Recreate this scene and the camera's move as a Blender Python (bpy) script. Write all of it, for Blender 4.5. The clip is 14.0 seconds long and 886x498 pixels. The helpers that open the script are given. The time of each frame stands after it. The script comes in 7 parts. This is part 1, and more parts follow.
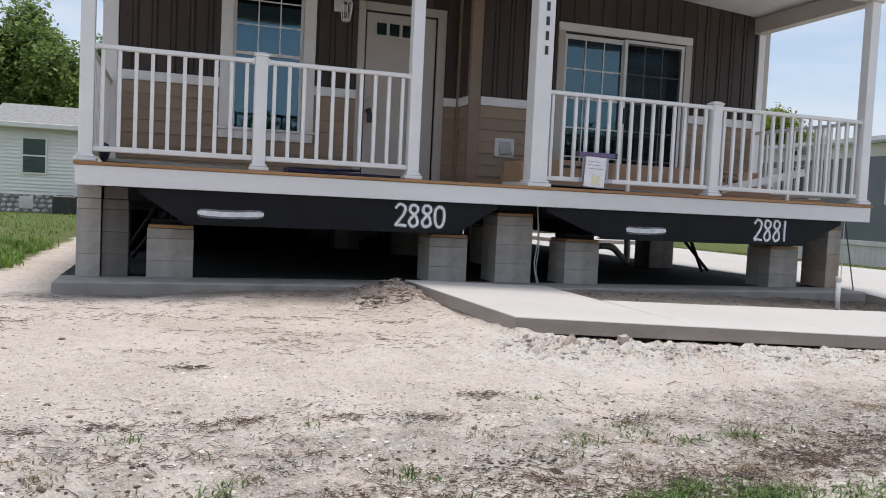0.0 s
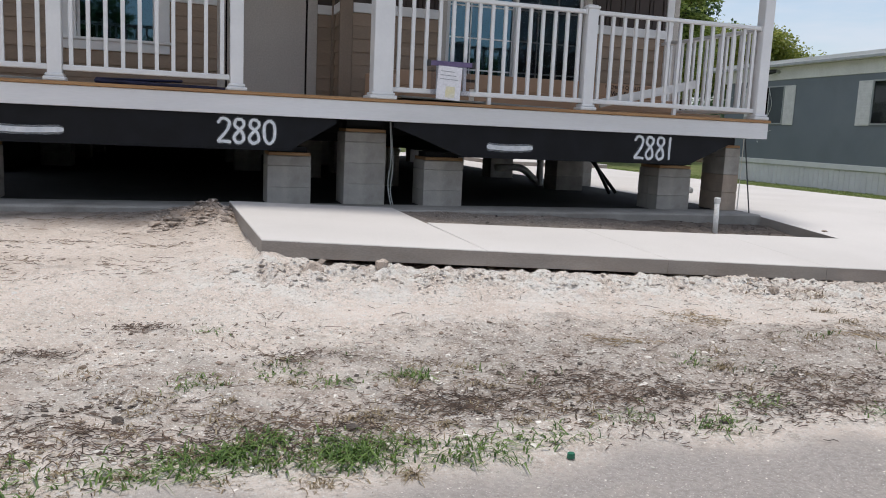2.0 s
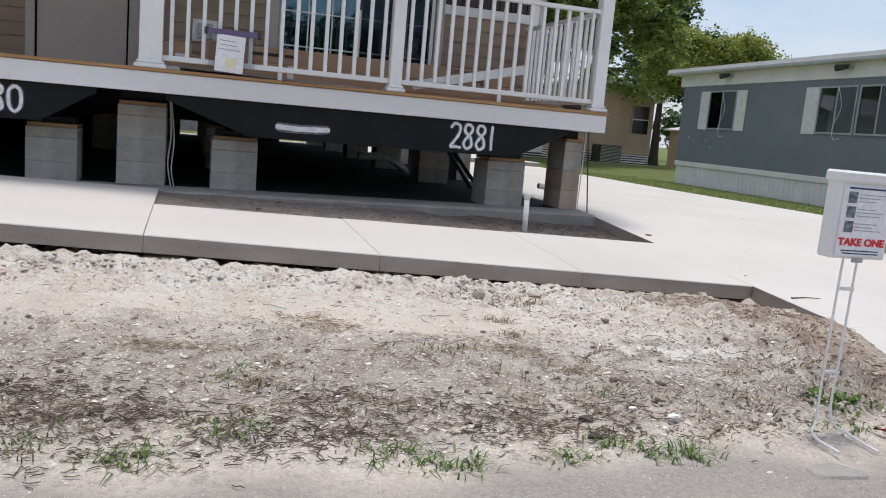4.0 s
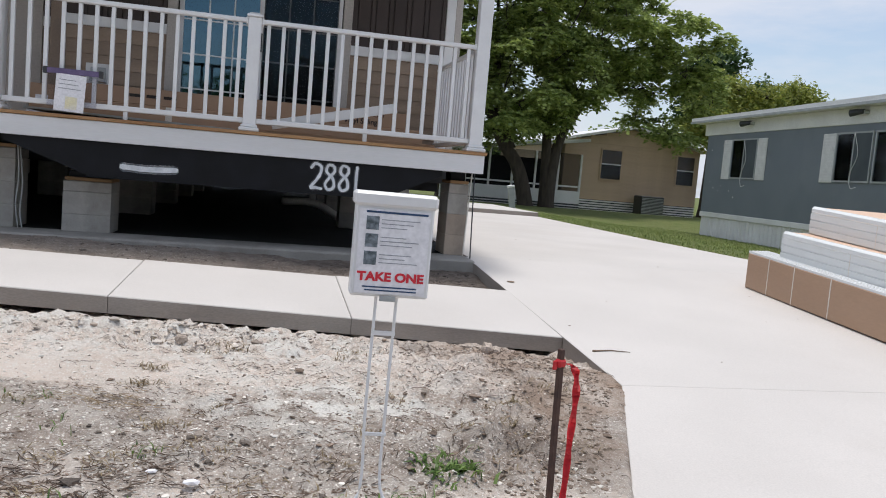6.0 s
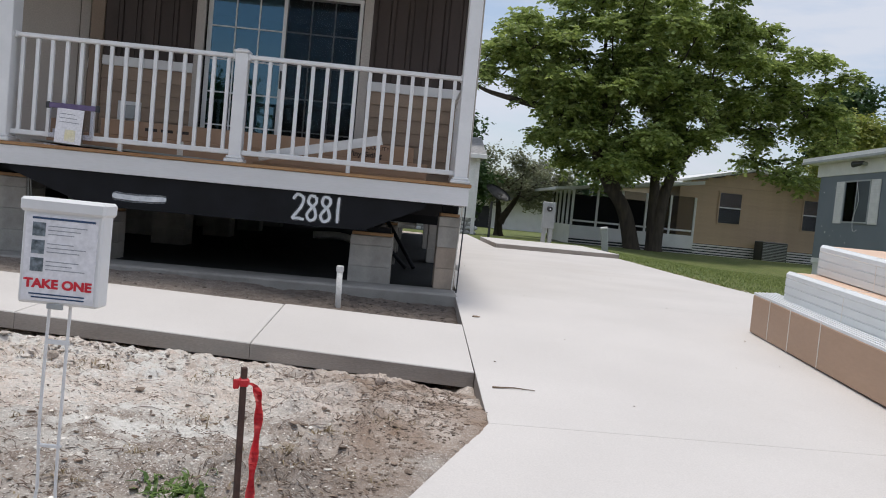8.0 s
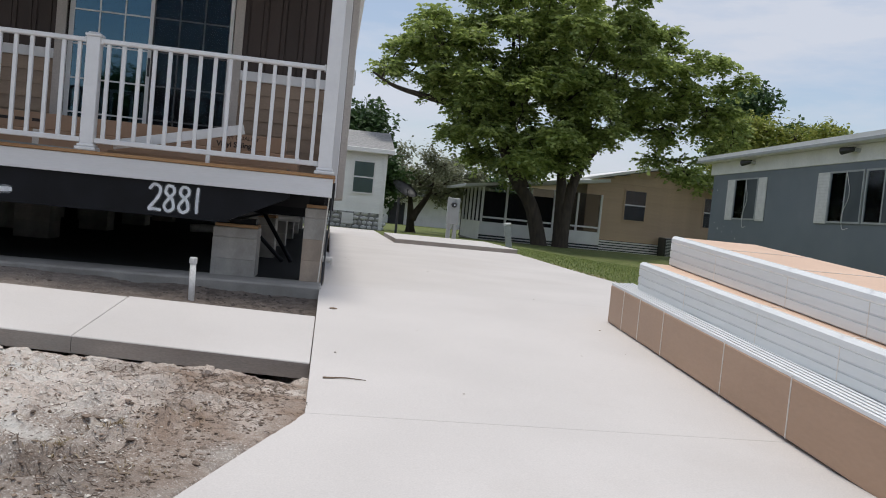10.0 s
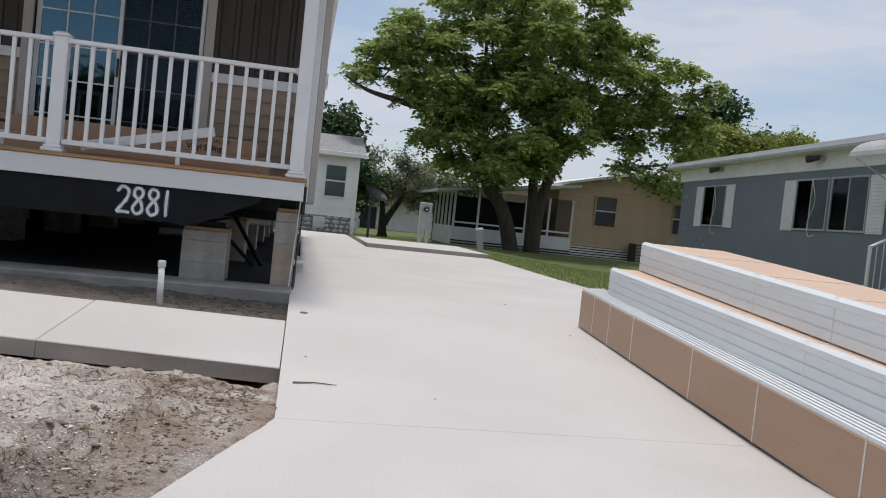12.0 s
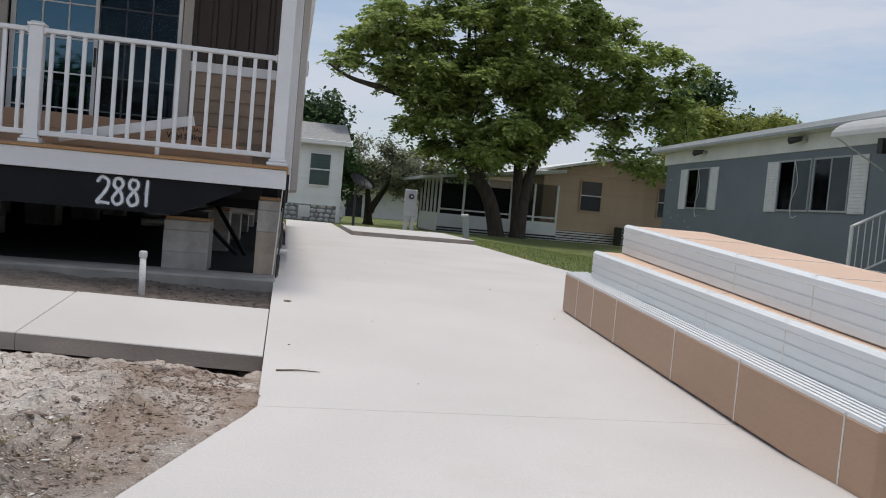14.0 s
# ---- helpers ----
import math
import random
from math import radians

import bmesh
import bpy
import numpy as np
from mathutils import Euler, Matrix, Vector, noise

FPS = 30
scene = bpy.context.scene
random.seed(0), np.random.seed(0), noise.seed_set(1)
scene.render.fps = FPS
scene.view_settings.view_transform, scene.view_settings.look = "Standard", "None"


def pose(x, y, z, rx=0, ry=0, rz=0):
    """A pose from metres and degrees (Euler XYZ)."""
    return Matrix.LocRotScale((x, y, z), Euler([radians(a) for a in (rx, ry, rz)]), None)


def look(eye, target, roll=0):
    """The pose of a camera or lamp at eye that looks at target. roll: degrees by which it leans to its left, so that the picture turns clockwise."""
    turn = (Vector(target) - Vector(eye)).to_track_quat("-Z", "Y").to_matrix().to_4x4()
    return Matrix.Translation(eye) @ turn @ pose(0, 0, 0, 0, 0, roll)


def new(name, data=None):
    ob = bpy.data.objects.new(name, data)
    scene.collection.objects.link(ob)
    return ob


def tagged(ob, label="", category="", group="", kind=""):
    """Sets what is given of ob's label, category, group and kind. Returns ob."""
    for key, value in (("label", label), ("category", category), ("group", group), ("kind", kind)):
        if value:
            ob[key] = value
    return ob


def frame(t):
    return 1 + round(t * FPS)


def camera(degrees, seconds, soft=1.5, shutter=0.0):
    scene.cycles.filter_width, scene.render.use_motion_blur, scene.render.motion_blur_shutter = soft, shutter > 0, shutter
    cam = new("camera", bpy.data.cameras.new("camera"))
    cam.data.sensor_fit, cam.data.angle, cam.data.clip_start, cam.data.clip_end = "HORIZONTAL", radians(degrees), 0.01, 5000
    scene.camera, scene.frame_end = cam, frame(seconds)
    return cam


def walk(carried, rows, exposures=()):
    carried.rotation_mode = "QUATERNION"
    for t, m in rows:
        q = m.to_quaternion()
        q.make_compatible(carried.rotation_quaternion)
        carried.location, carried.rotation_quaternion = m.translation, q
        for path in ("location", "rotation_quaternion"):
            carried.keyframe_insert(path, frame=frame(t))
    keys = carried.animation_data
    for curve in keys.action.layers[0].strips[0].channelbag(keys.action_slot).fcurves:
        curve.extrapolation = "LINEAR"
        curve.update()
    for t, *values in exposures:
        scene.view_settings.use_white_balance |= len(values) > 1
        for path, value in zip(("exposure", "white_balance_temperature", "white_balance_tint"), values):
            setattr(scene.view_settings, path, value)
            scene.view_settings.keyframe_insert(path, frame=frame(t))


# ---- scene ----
cam = camera(57.1, 14.0, 1.0)
PATH = [
    (0, (0.306, -0.022, 1.711), (0.936, 1.873, 1.602), 2.7),
    (0.5, (0.698, -0.032, 1.72), (1.233, 1.891, 1.594), 2.3),
    (1, (1.092, -0.021, 1.716), (1.55, 1.92, 1.567), 2.0),
    (1.5, (1.488, 0.005, 1.706), (2.007, 1.929, 1.54), 2.1),
    (2, (1.972, 0.053, 1.68), (2.581, 1.936, 1.391), 2.6),
    (2.5, (2.427, 0.082, 1.668), (2.967, 1.975, 1.316), 2.8),
    (3, (2.899, 0.101, 1.662), (3.435, 1.992, 1.295), 3.7),
    (3.5, (3.424, 0.113, 1.655), (4.056, 1.984, 1.339), 4.3),
    (4, (3.992, 0.125, 1.660), (4.598, 2.008, 1.365), 5.0),
    (4.2, (4.222, 0.138, 1.652), (4.805, 2.029, 1.363), 5.0),
    (6.5, (6.321, 0.027, 1.712), (6.662, 1.992, 1.562), 4.9),
    (7, (6.685, 0.016, 1.719), (6.911, 1.999, 1.591), 5.0),
    (9.5, (7.8, 0.012, 1.71), (7.854, 2.009, 1.616), 5.5),
    (10, (7.817, 0.016, 1.71), (8.099, 1.993, 1.619), 5.6),
    (10.5, (7.817, 0.012, 1.709), (8.148, 1.983, 1.624), 5.6),
    (11, (7.817, 0.009, 1.713), (8.149, 1.979, 1.633), 5.6),
    (11.5, (7.817, 0.013, 1.712), (8.161, 1.981, 1.639), 5.7),
    (12, (7.818, 0.018, 1.711), (8.167, 1.986, 1.638), 6.0),
    (12.5, (7.814, 0.019, 1.711), (8.169, 1.986, 1.636), 6.3),
    (13, (7.815, 0.018, 1.7), (8.188, 1.981, 1.622), 6.4),
    (13.5, (7.832, 0.014, 1.705), (8.201, 1.978, 1.62), 5.9),
    (14, (7.85, 0.016, 1.701), (8.233, 1.976, 1.6), 5.1),
]
walk(cam, [(t, look(eye, target, roll)) for t, eye, target, roll in PATH],
     exposures=[(0.0, 0.33), (1.5, 0.40), (2.3, 0.20), (3.0, 0.20), (3.5, 0.30), (4.2, 0.30), (6.5, 0.25), (9.5, 0.10), (14.0, 0.02)])

# ---------------------------------------------------------------- world and sun
world = bpy.data.worlds.new("sky")
scene.world = world
world.use_nodes = True
wn, wl = world.node_tree.nodes, world.node_tree.links
wn.clear()
SUN_AZ, SUN_EL = 12.0, 86.0          # compass-like: degrees from +y towards +x
sky = wn.new("ShaderNodeTexSky")
sky.sky_type, sky.sun_disc = "NISHITA", False
sky.sun_elevation, sky.sun_rotation = radians(SUN_EL), radians(SUN_AZ)
sky.dust_density, sky.air_density = 1.5, 1.0
tc = wn.new("ShaderNodeTexCoord")
mp = wn.new("ShaderNodeMapping")
mp.inputs["Scale"].default_value = (1.0, 1.0, 4.5)
cl = wn.new("ShaderNodeTexNoise")
cl.inputs["Scale"].default_value, cl.inputs["Detail"].default_value, cl.inputs["Roughness"].default_value = 2.6, 9.0, 0.60
cr = wn.new("ShaderNodeValToRGB")
cr.color_ramp.elements[0].position, cr.color_ramp.elements[1].position = 0.38, 0.60
cr.color_ramp.elements[0].color, cr.color_ramp.elements[1].color = (0.26, 0.26, 0.26, 1), (0.95, 0.95, 0.95, 1)
mx = wn.new("ShaderNodeMix")
mx.data_type = "RGBA"
mx.inputs["B"].default_value = (4.7, 4.98, 5.65, 1)
bg = wn.new("ShaderNodeBackground")
bg.inputs["Strength"].default_value = 0.128
wo = wn.new("ShaderNodeOutputWorld")
wl.new(tc.outputs["Generated"], mp.inputs["Vector"])
wl.new(mp.outputs["Vector"], cl.inputs["Vector"])
wl.new(cl.outputs["Fac"], cr.inputs["Fac"])
wl.new(cr.outputs["Color"], mx.inputs["Factor"])
wl.new(sky.outputs["Color"], mx.inputs["A"])
wl.new(mx.outputs["Result"], bg.inputs["Color"])
wl.new(bg.outputs["Background"], wo.inputs["Surface"])

sun_data = bpy.data.lights.new("sun", "SUN")
sun_data.energy, sun_data.angle, sun_data.color = 2.05, radians(9.0), (1.0, 0.955, 0.89)
sun = new("sun", sun_data)
_d = Vector((math.sin(radians(SUN_AZ)) * math.cos(radians(SUN_EL)), math.cos(radians(SUN_AZ)) * math.cos(radians(SUN_EL)), math.sin(radians(SUN_EL))))
sun.matrix_world = look(_d * 60, (0, 0, 0))

# ---------------------------------------------------------------- materials
def rgb(c):
    return (c[0], c[1], c[2], 1.0)


def mat(name, a, b=None, scale=6.0, fine=60.0, rough=0.7, bump=0.15, depth=0.01, metal=0.0, stretch=(1, 1, 1), mixpos=(0.35, 0.65), spread=0.0, per="object", stain=None, spec=0.5, grain=0.13):
    """A two-scale procedural surface: colour a to b by coarse noise, fine grain, optional stain colour, relief, and variation from piece to piece."""
    m = bpy.data.materials.new(name)
    m.use_nodes = True
    n, l = m.node_tree.nodes, m.node_tree.links
    p = n["Principled BSDF"]
    b = b or tuple(x * 0.82 for x in a)
    t = n.new("ShaderNodeTexCoord")
    mapn = n.new("ShaderNodeMapping")
    mapn.inputs["Scale"].default_value = stretch
    l.new(t.outputs["Object"], mapn.inputs["Vector"])
    n1 = n.new("ShaderNodeTexNoise")
    n1.inputs["Scale"].default_value, n1.inputs["Detail"].default_value = scale, 6.0
    n2 = n.new("ShaderNodeTexNoise")
    n2.inputs["Scale"].default_value, n2.inputs["Detail"].default_value = fine, 4.0
    for q in (n1, n2):
        l.new(mapn.outputs["Vector"], q.inputs["Vector"])
    r1 = n.new("ShaderNodeValToRGB")
    r1.color_ramp.elements[0].position, r1.color_ramp.elements[1].position = mixpos
    r1.color_ramp.elements[0].color, r1.color_ramp.elements[1].color = rgb(a), rgb(b)
    l.new(n1.outputs["Fac"], r1.inputs["Fac"])
    col = r1.outputs["Color"]
    g = n.new("ShaderNodeMapRange")
    g.inputs["From Min"].default_value, g.inputs["From Max"].default_value = 0.25, 0.75
    g.inputs["To Min"].default_value, g.inputs["To Max"].default_value = 1 - grain, 1 + grain
    l.new(n2.outputs["Fac"], g.inputs["Value"])
    val = g.outputs["Result"]
    if spread:
        info = n.new("ShaderNodeObjectInfo") if per == "object" else n.new("ShaderNodeNewGeometry")
        rnd = n.new("ShaderNodeMapRange")
        rnd.inputs["To Min"].default_value, rnd.inputs["To Max"].default_value = 1 - spread, 1 + spread
        l.new(info.outputs["Random" if per == "object" else "Random Per Island"], rnd.inputs["Value"])
        mu = n.new("ShaderNodeMath")
        mu.operation = "MULTIPLY"
        l.new(val, mu.inputs[0])
        l.new(rnd.outputs["Result"], mu.inputs[1])
        val = mu.outputs["Value"]
    if stain:
        n3 = n.new("ShaderNodeTexNoise")
        n3.inputs["Scale"].default_value, n3.inputs["Detail"].default_value = scale * 0.37, 8.0
        n3.inputs["Roughness"].default_value = 0.65
        l.new(mapn.outputs["Vector"], n3.inputs["Vector"])
        r3 = n.new("ShaderNodeMapRange")
        r3.inputs["From Min"].default_value, r3.inputs["From Max"].default_value = 0.52, 0.72
        l.new(n3.outputs["Fac"], r3.inputs["Value"])
        ms = n.new("ShaderNodeMix")
        ms.data_type = "RGBA"
        ms.inputs["B"].default_value = rgb(stain)
        l.new(r3.outputs["Result"], ms.inputs["Factor"])
        l.new(col, ms.inputs["A"])
        col = ms.outputs["Result"]
    hs = n.new("ShaderNodeHueSaturation")
    l.new(val, hs.inputs["Value"])
    l.new(col, hs.inputs["Color"])
    l.new(hs.outputs["Color"], p.inputs["Base Color"])
    p.inputs["Roughness"].default_value, p.inputs["Metallic"].default_value = rough, metal
    p.inputs["Specular IOR Level"].default_value = spec
    if bump:
        bn = n.new("ShaderNodeBump")
        bn.inputs["Strength"].default_value, bn.inputs["Distance"].default_value = bump, depth
        ad = n.new("ShaderNodeMath")
        ad.operation = "ADD"
        l.new(n1.outputs["Fac"], ad.inputs[0])
        l.new(n2.outputs["Fac"], ad.inputs[1])
        l.new(ad.outputs["Value"], bn.inputs["Height"])
        l.new(bn.outputs["Normal"], p.inputs["Normal"])
    return m


M_WHITE = mat("white_vinyl", (0.80, 0.80, 0.80), (0.74, 0.74, 0.745), 3, 40, 0.38, 0.05, 0.003, stain=(0.72, 0.715, 0.70), grain=0.02)
M_FASCIA = mat("white_fascia", (0.78, 0.78, 0.79), (0.72, 0.72, 0.73), 2, 50, 0.45, 0.06, 0.003, stretch=(0.3, 1, 2), stain=(0.68, 0.675, 0.66), grain=0.03)
M_WOOD = mat("treated_pine", (0.42, 0.24, 0.11), (0.30, 0.16, 0.07), 5, 70, 0.75, 0.3, 0.004, stretch=(0.25, 1.5, 1.5), spread=0.15)
M_SHIM = mat("pine_shim", (0.36, 0.22, 0.11), (0.26, 0.15, 0.075), 7, 80, 0.8, 0.3, 0.004, stretch=(0.3, 1, 2), spread=0.2)
M_BOARD = mat("brown_board_siding", (0.064, 0.047, 0.042), (0.052, 0.038, 0.034), 3, 70, 0.68, 0.25, 0.003, stretch=(2, 2, 0.3), spread=0.10)
M_LAP = mat("tan_lap_siding", (0.345, 0.255, 0.185), (0.295, 0.218, 0.16), 3, 90, 0.66, 0.3, 0.003, stretch=(0.3, 2, 2), spread=0.07)
M_TANTRIM = mat("tan_corner_trim", (0.27, 0.20, 0.15), (0.23, 0.17, 0.125), 3, 60, 0.6, 0.1)
M_DOOR = mat("greige_door_paint", (0.50, 0.46, 0.42), (0.46, 0.42, 0.385), 2, 60, 0.45, 0.06, 0.002)
M_BLOCK = mat("concrete_block", (0.44, 0.42, 0.385), (0.36, 0.345, 0.32), 7, 150, 0.92, 0.55, 0.006, spread=0.10, stain=(0.30, 0.28, 0.25))
M_BLOCKTAN = mat("tan_concrete_block", (0.46, 0.375, 0.30), (0.39, 0.32, 0.26), 7, 150, 0.92, 0.55, 0.006, spread=0.08, stain=(0.33, 0.28, 0.23))
M_CONC = mat("new_pale_concrete", (0.605, 0.575, 0.55), (0.56, 0.532, 0.508), 0.9, 120, 0.85, 0.14, 0.003, spread=0.015, stain=(0.53, 0.495, 0.465), grain=0.07)
M_EDGE = mat("raw_form_edge", (0.36, 0.32, 0.285), (0.285, 0.25, 0.22), 3, 110, 0.95, 0.4, 0.006, stretch=(0.5, 0.5, 2), stain=(0.30, 0.285, 0.26))
M_SLAB = mat("grey_slab_concrete", (0.34, 0.325, 0.30), (0.27, 0.26, 0.24), 4, 110, 0.9, 0.35, 0.006, stain=(0.20, 0.185, 0.165))
M_BLACK = mat("black_painted_steel", (0.008, 0.009, 0.0125), (0.005, 0.0055, 0.0075), 5, 80, 0.55, 0.15, 0.003, spec=0.25)
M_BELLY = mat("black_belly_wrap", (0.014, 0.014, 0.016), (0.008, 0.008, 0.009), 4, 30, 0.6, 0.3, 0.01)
M_SPRAY = mat("white_spray_paint", (0.80, 0.82, 0.84), (0.62, 0.65, 0.68), 18, 120, 0.6, 0.05)
M_PVC = mat("white_pvc", (0.78, 0.77, 0.74), (0.70, 0.69, 0.66), 9, 60, 0.35, 0.05)
M_CARD = mat("cardboard", (0.45, 0.29, 0.19), (0.40, 0.255, 0.165), 2.5, 60, 0.30, 0.22, 0.006, stretch=(1, 0.3, 1), grain=0.04)
M_CARDTOP = mat("pale_cardboard", (0.68, 0.49, 0.365), (0.62, 0.44, 0.325), 2.0, 70, 0.75, 0.12, 0.004, grain=0.05)
M_WRAP = mat("wrapped_white_siding", (0.84, 0.86, 0.86), (0.79, 0.815, 0.815), 2.5, 25, 0.25, 0.08, 0.004, stretch=(1, 0.25, 2), spread=0.03, grain=0.03)
M_STRAP = mat("white_plastic_strap", (0.80, 0.76, 0.70), (0.70, 0.66, 0.60), 12, 60, 0.4, 0.05)
M_BLUE = mat("navy_tarp", (0.03, 0.035, 0.10), (0.02, 0.02, 0.06), 6, 50, 0.5, 0.3, 0.01)
M_RUST = mat("rusty_steel", (0.10, 0.055, 0.04), (0.06, 0.035, 0.03), 20, 140, 0.85, 0.5, 0.002)
M_RED = mat("red_ribbon", (0.62, 0.02, 0.03), (0.45, 0.012, 0.02), 14, 60, 0.45, 0.2, 0.003)
M_PAPER = mat("white_paper", (0.84, 0.83, 0.86), (0.81, 0.80, 0.83), 6, 60, 0.6, 0.03)
M_YELLOW = mat("yellow_paper", (0.80, 0.72, 0.42), (0.80, 0.77, 0.66), 9, 60, 0.6, 0.0)
M_INK = mat("grey_ink", (0.30, 0.31, 0.34), (0.40, 0.41, 0.44), 60, 200, 0.7, 0.0)
M_ZIP = mat("purple_zip_plastic", (0.16, 0.12, 0.24), (0.11, 0.08, 0.17), 12, 80, 0.45, 0.05)
M_NAVY = mat("navy_ink", (0.03, 0.07, 0.16), (0.02, 0.05, 0.12), 30, 200, 0.6, 0.0)
M_PHOTO = mat("photo_print", (0.05, 0.07, 0.08), (0.26, 0.30, 0.34), 55, 160, 0.5, 0.0)
M_REDINK = mat("red_ink", (0.70, 0.03, 0.05), (0.62, 0.02, 0.04), 30, 200, 0.6, 0.0)
M_DARKINK = mat("dark_print", (0.03, 0.022, 0.018), (0.05, 0.035, 0.03), 30, 200, 0.7, 0.0)
M_METER = mat("grey_enamel", (0.40, 0.42, 0.42), (0.34, 0.355, 0.355), 5, 60, 0.5, 0.08)
# block colour darkened to stand for shade on the corner pier
M_BLOCKSHADE = mat("shaded_concrete_block", (0.17, 0.16, 0.145), (0.12, 0.115, 0.105), 6, 120, 0.95, 0.4, 0.005, spread=0.05)
# near-black ground colour standing for the shade beneath the home
M_UNDERSHADE = mat("ground_shade_black", (0.016, 0.016, 0.016), (0.009, 0.009, 0.009), 3, 40, 0.85, 0.5, 0.02, stain=(0.03, 0.028, 0.026))
M_GREENCAP = mat("green_plastic", (0.02, 0.16, 0.09), (0.015, 0.12, 0.07), 20, 80, 0.4, 0.0)
M_DARK = mat("dark_plastic", (0.025, 0.028, 0.03), (0.04, 0.04, 0.043), 9, 70, 0.5, 0.1)
M_SLATE = mat("slate_blue_siding", (0.175, 0.200, 0.228), (0.158, 0.182, 0.208), 1.2, 60, 0.55, 0.12, 0.004, stain=(0.190, 0.214, 0.240), grain=0.05)
M_WHITEPAINT = mat("white_metal_paint", (0.78, 0.78, 0.77), (0.72, 0.72, 0.71), 2, 50, 0.5, 0.08, stain=(0.65, 0.645, 0.63))
M_SHUTTER = mat("white_shutter", (0.72, 0.72, 0.70), (0.64, 0.64, 0.62), 6, 60, 0.5, 0.05)
M_VINYLW = mat("pale_vinyl_siding", (0.80, 0.81, 0.79), (0.75, 0.76, 0.74), 2, 60, 0.5, 0.08, spread=0.03)
M_BEIGE = mat("tan_vinyl_siding", (0.54, 0.395, 0.27), (0.48, 0.35, 0.24), 2, 60, 0.55, 0.08, spread=0.04)
M_SHINGLE = mat("grey_shingles", (0.20, 0.20, 0.205), (0.14, 0.14, 0.145), 9, 60, 0.95, 0.6, 0.01)
M_SHINGLE_PALE = mat("pale_grey_shingles", (0.34, 0.335, 0.33), (0.24, 0.24, 0.24), 9, 60, 0.95, 0.6, 0.01)
M_STONE = mat("field_stone", (0.56, 0.56, 0.55), (0.42, 0.425, 0.42), 5, 50, 0.85, 0.4, 0.01, spread=0.28)
M_MORTAR = mat("grey_mortar", (0.30, 0.30, 0.295), (0.24, 0.24, 0.235), 8, 80, 0.95, 0.3)
# near-black colour carries the shade inside rooms and open bays
M_INNER = mat("interior_shade_black", (0.035, 0.035, 0.038), (0.022, 0.022, 0.025), 3, 40, 0.8, 0.0)
M_CURTAIN = mat("grey_curtain", (0.27, 0.35, 0.325), (0.23, 0.30, 0.28), 1.2, 40, 0.85, 0.1, 0.01, stretch=(2, 2, 0.3), grain=0.03)
M_SHADEB = mat("brown_window_shade", (0.20, 0.13, 0.115), (0.15, 0.10, 0.09), 3, 40, 0.8, 0.1)
M_BARK = mat("tree_bark", (0.085, 0.068, 0.052), (0.05, 0.04, 0.032), 5, 40, 0.95, 0.9, 0.03, stretch=(2, 2, 0.4))
M_TWIG = mat("dry_litter", (0.25, 0.185, 0.135), (0.12, 0.088, 0.064), 9, 90, 0.95, 0.0, spread=0.55, per="island")
M_TWIGDARK = mat("dark_root_litter", (0.155, 0.108, 0.08), (0.068, 0.047, 0.036), 9, 90, 0.95, 0.0, spread=0.5, per="island")
M_STRAWY = mat("straw_litter", (0.36, 0.27, 0.15), (0.22, 0.155, 0.085), 9, 90, 0.95, 0.0, spread=0.4, per="island")
M_PEBBLE = mat("shell_bits", (0.76, 0.72, 0.67), (0.60, 0.56, 0.50), 9, 90, 0.9, 0.2, spread=0.25, per="island")
M_SOIL = mat("brown_earth", (0.30, 0.23, 0.18), (0.17, 0.13, 0.10), 10, 80, 0.97, 0.7, 0.02, spread=0.35, per="island")
M_LOAM = mat("dark_loam", (0.15, 0.125, 0.105), (0.07, 0.058, 0.05), 10, 80, 0.97, 0.7, 0.02, spread=0.35, per="island")
M_ROOFBROWN = mat("brown_shingles", (0.25, 0.19, 0.17), (0.19, 0.14, 0.13), 6, 60, 0.95, 0.5, 0.01)
M_CLODDARK = mat("brown_clods", (0.46, 0.39, 0.335), (0.29, 0.24, 0.20), 10, 80, 0.97, 0.7, 0.02, spread=0.35, per="island")
M_SCREENG = mat("grey_window_screen", (0.075, 0.09, 0.10), (0.055, 0.066, 0.075), 1.5, 200, 0.8, 0.0)
M_CLOD = mat("sandy_clods", (0.68, 0.62, 0.56), (0.46, 0.41, 0.36), 10, 80, 0.97, 0.7, 0.02, spread=0.22, per="island")


def leafmat(name, a, b, trans=0.35):
    m = bpy.data.materials.new(name)
    m.use_nodes = True
    n, l = m.node_tree.nodes, m.node_tree.links
    n.clear()
    geo = n.new("ShaderNodeNewGeometry")
    ramp = n.new("ShaderNodeValToRGB")
    ramp.color_ramp.elements[0].color, ramp.color_ramp.elements[1].color = rgb(a), rgb(b)
    l.new(geo.outputs["Random Per Island"], ramp.inputs["Fac"])
    d, t, mixs = n.new("ShaderNodeBsdfPrincipled"), n.new("ShaderNodeBsdfTranslucent"), n.new("ShaderNodeMixShader")
    d.inputs["Roughness"].default_value = 0.5
    mixs.inputs["Fac"].default_value = trans
    l.new(ramp.outputs["Color"], d.inputs["Base Color"])
    l.new(ramp.outputs["Color"], t.inputs["Color"])
    l.new(d.outputs["BSDF"], mixs.inputs[1])
    l.new(t.outputs["BSDF"], mixs.inputs[2])
    out = n.new("ShaderNodeOutputMaterial")
    l.new(mixs.outputs["Shader"], out.inputs["Surface"])
    return m


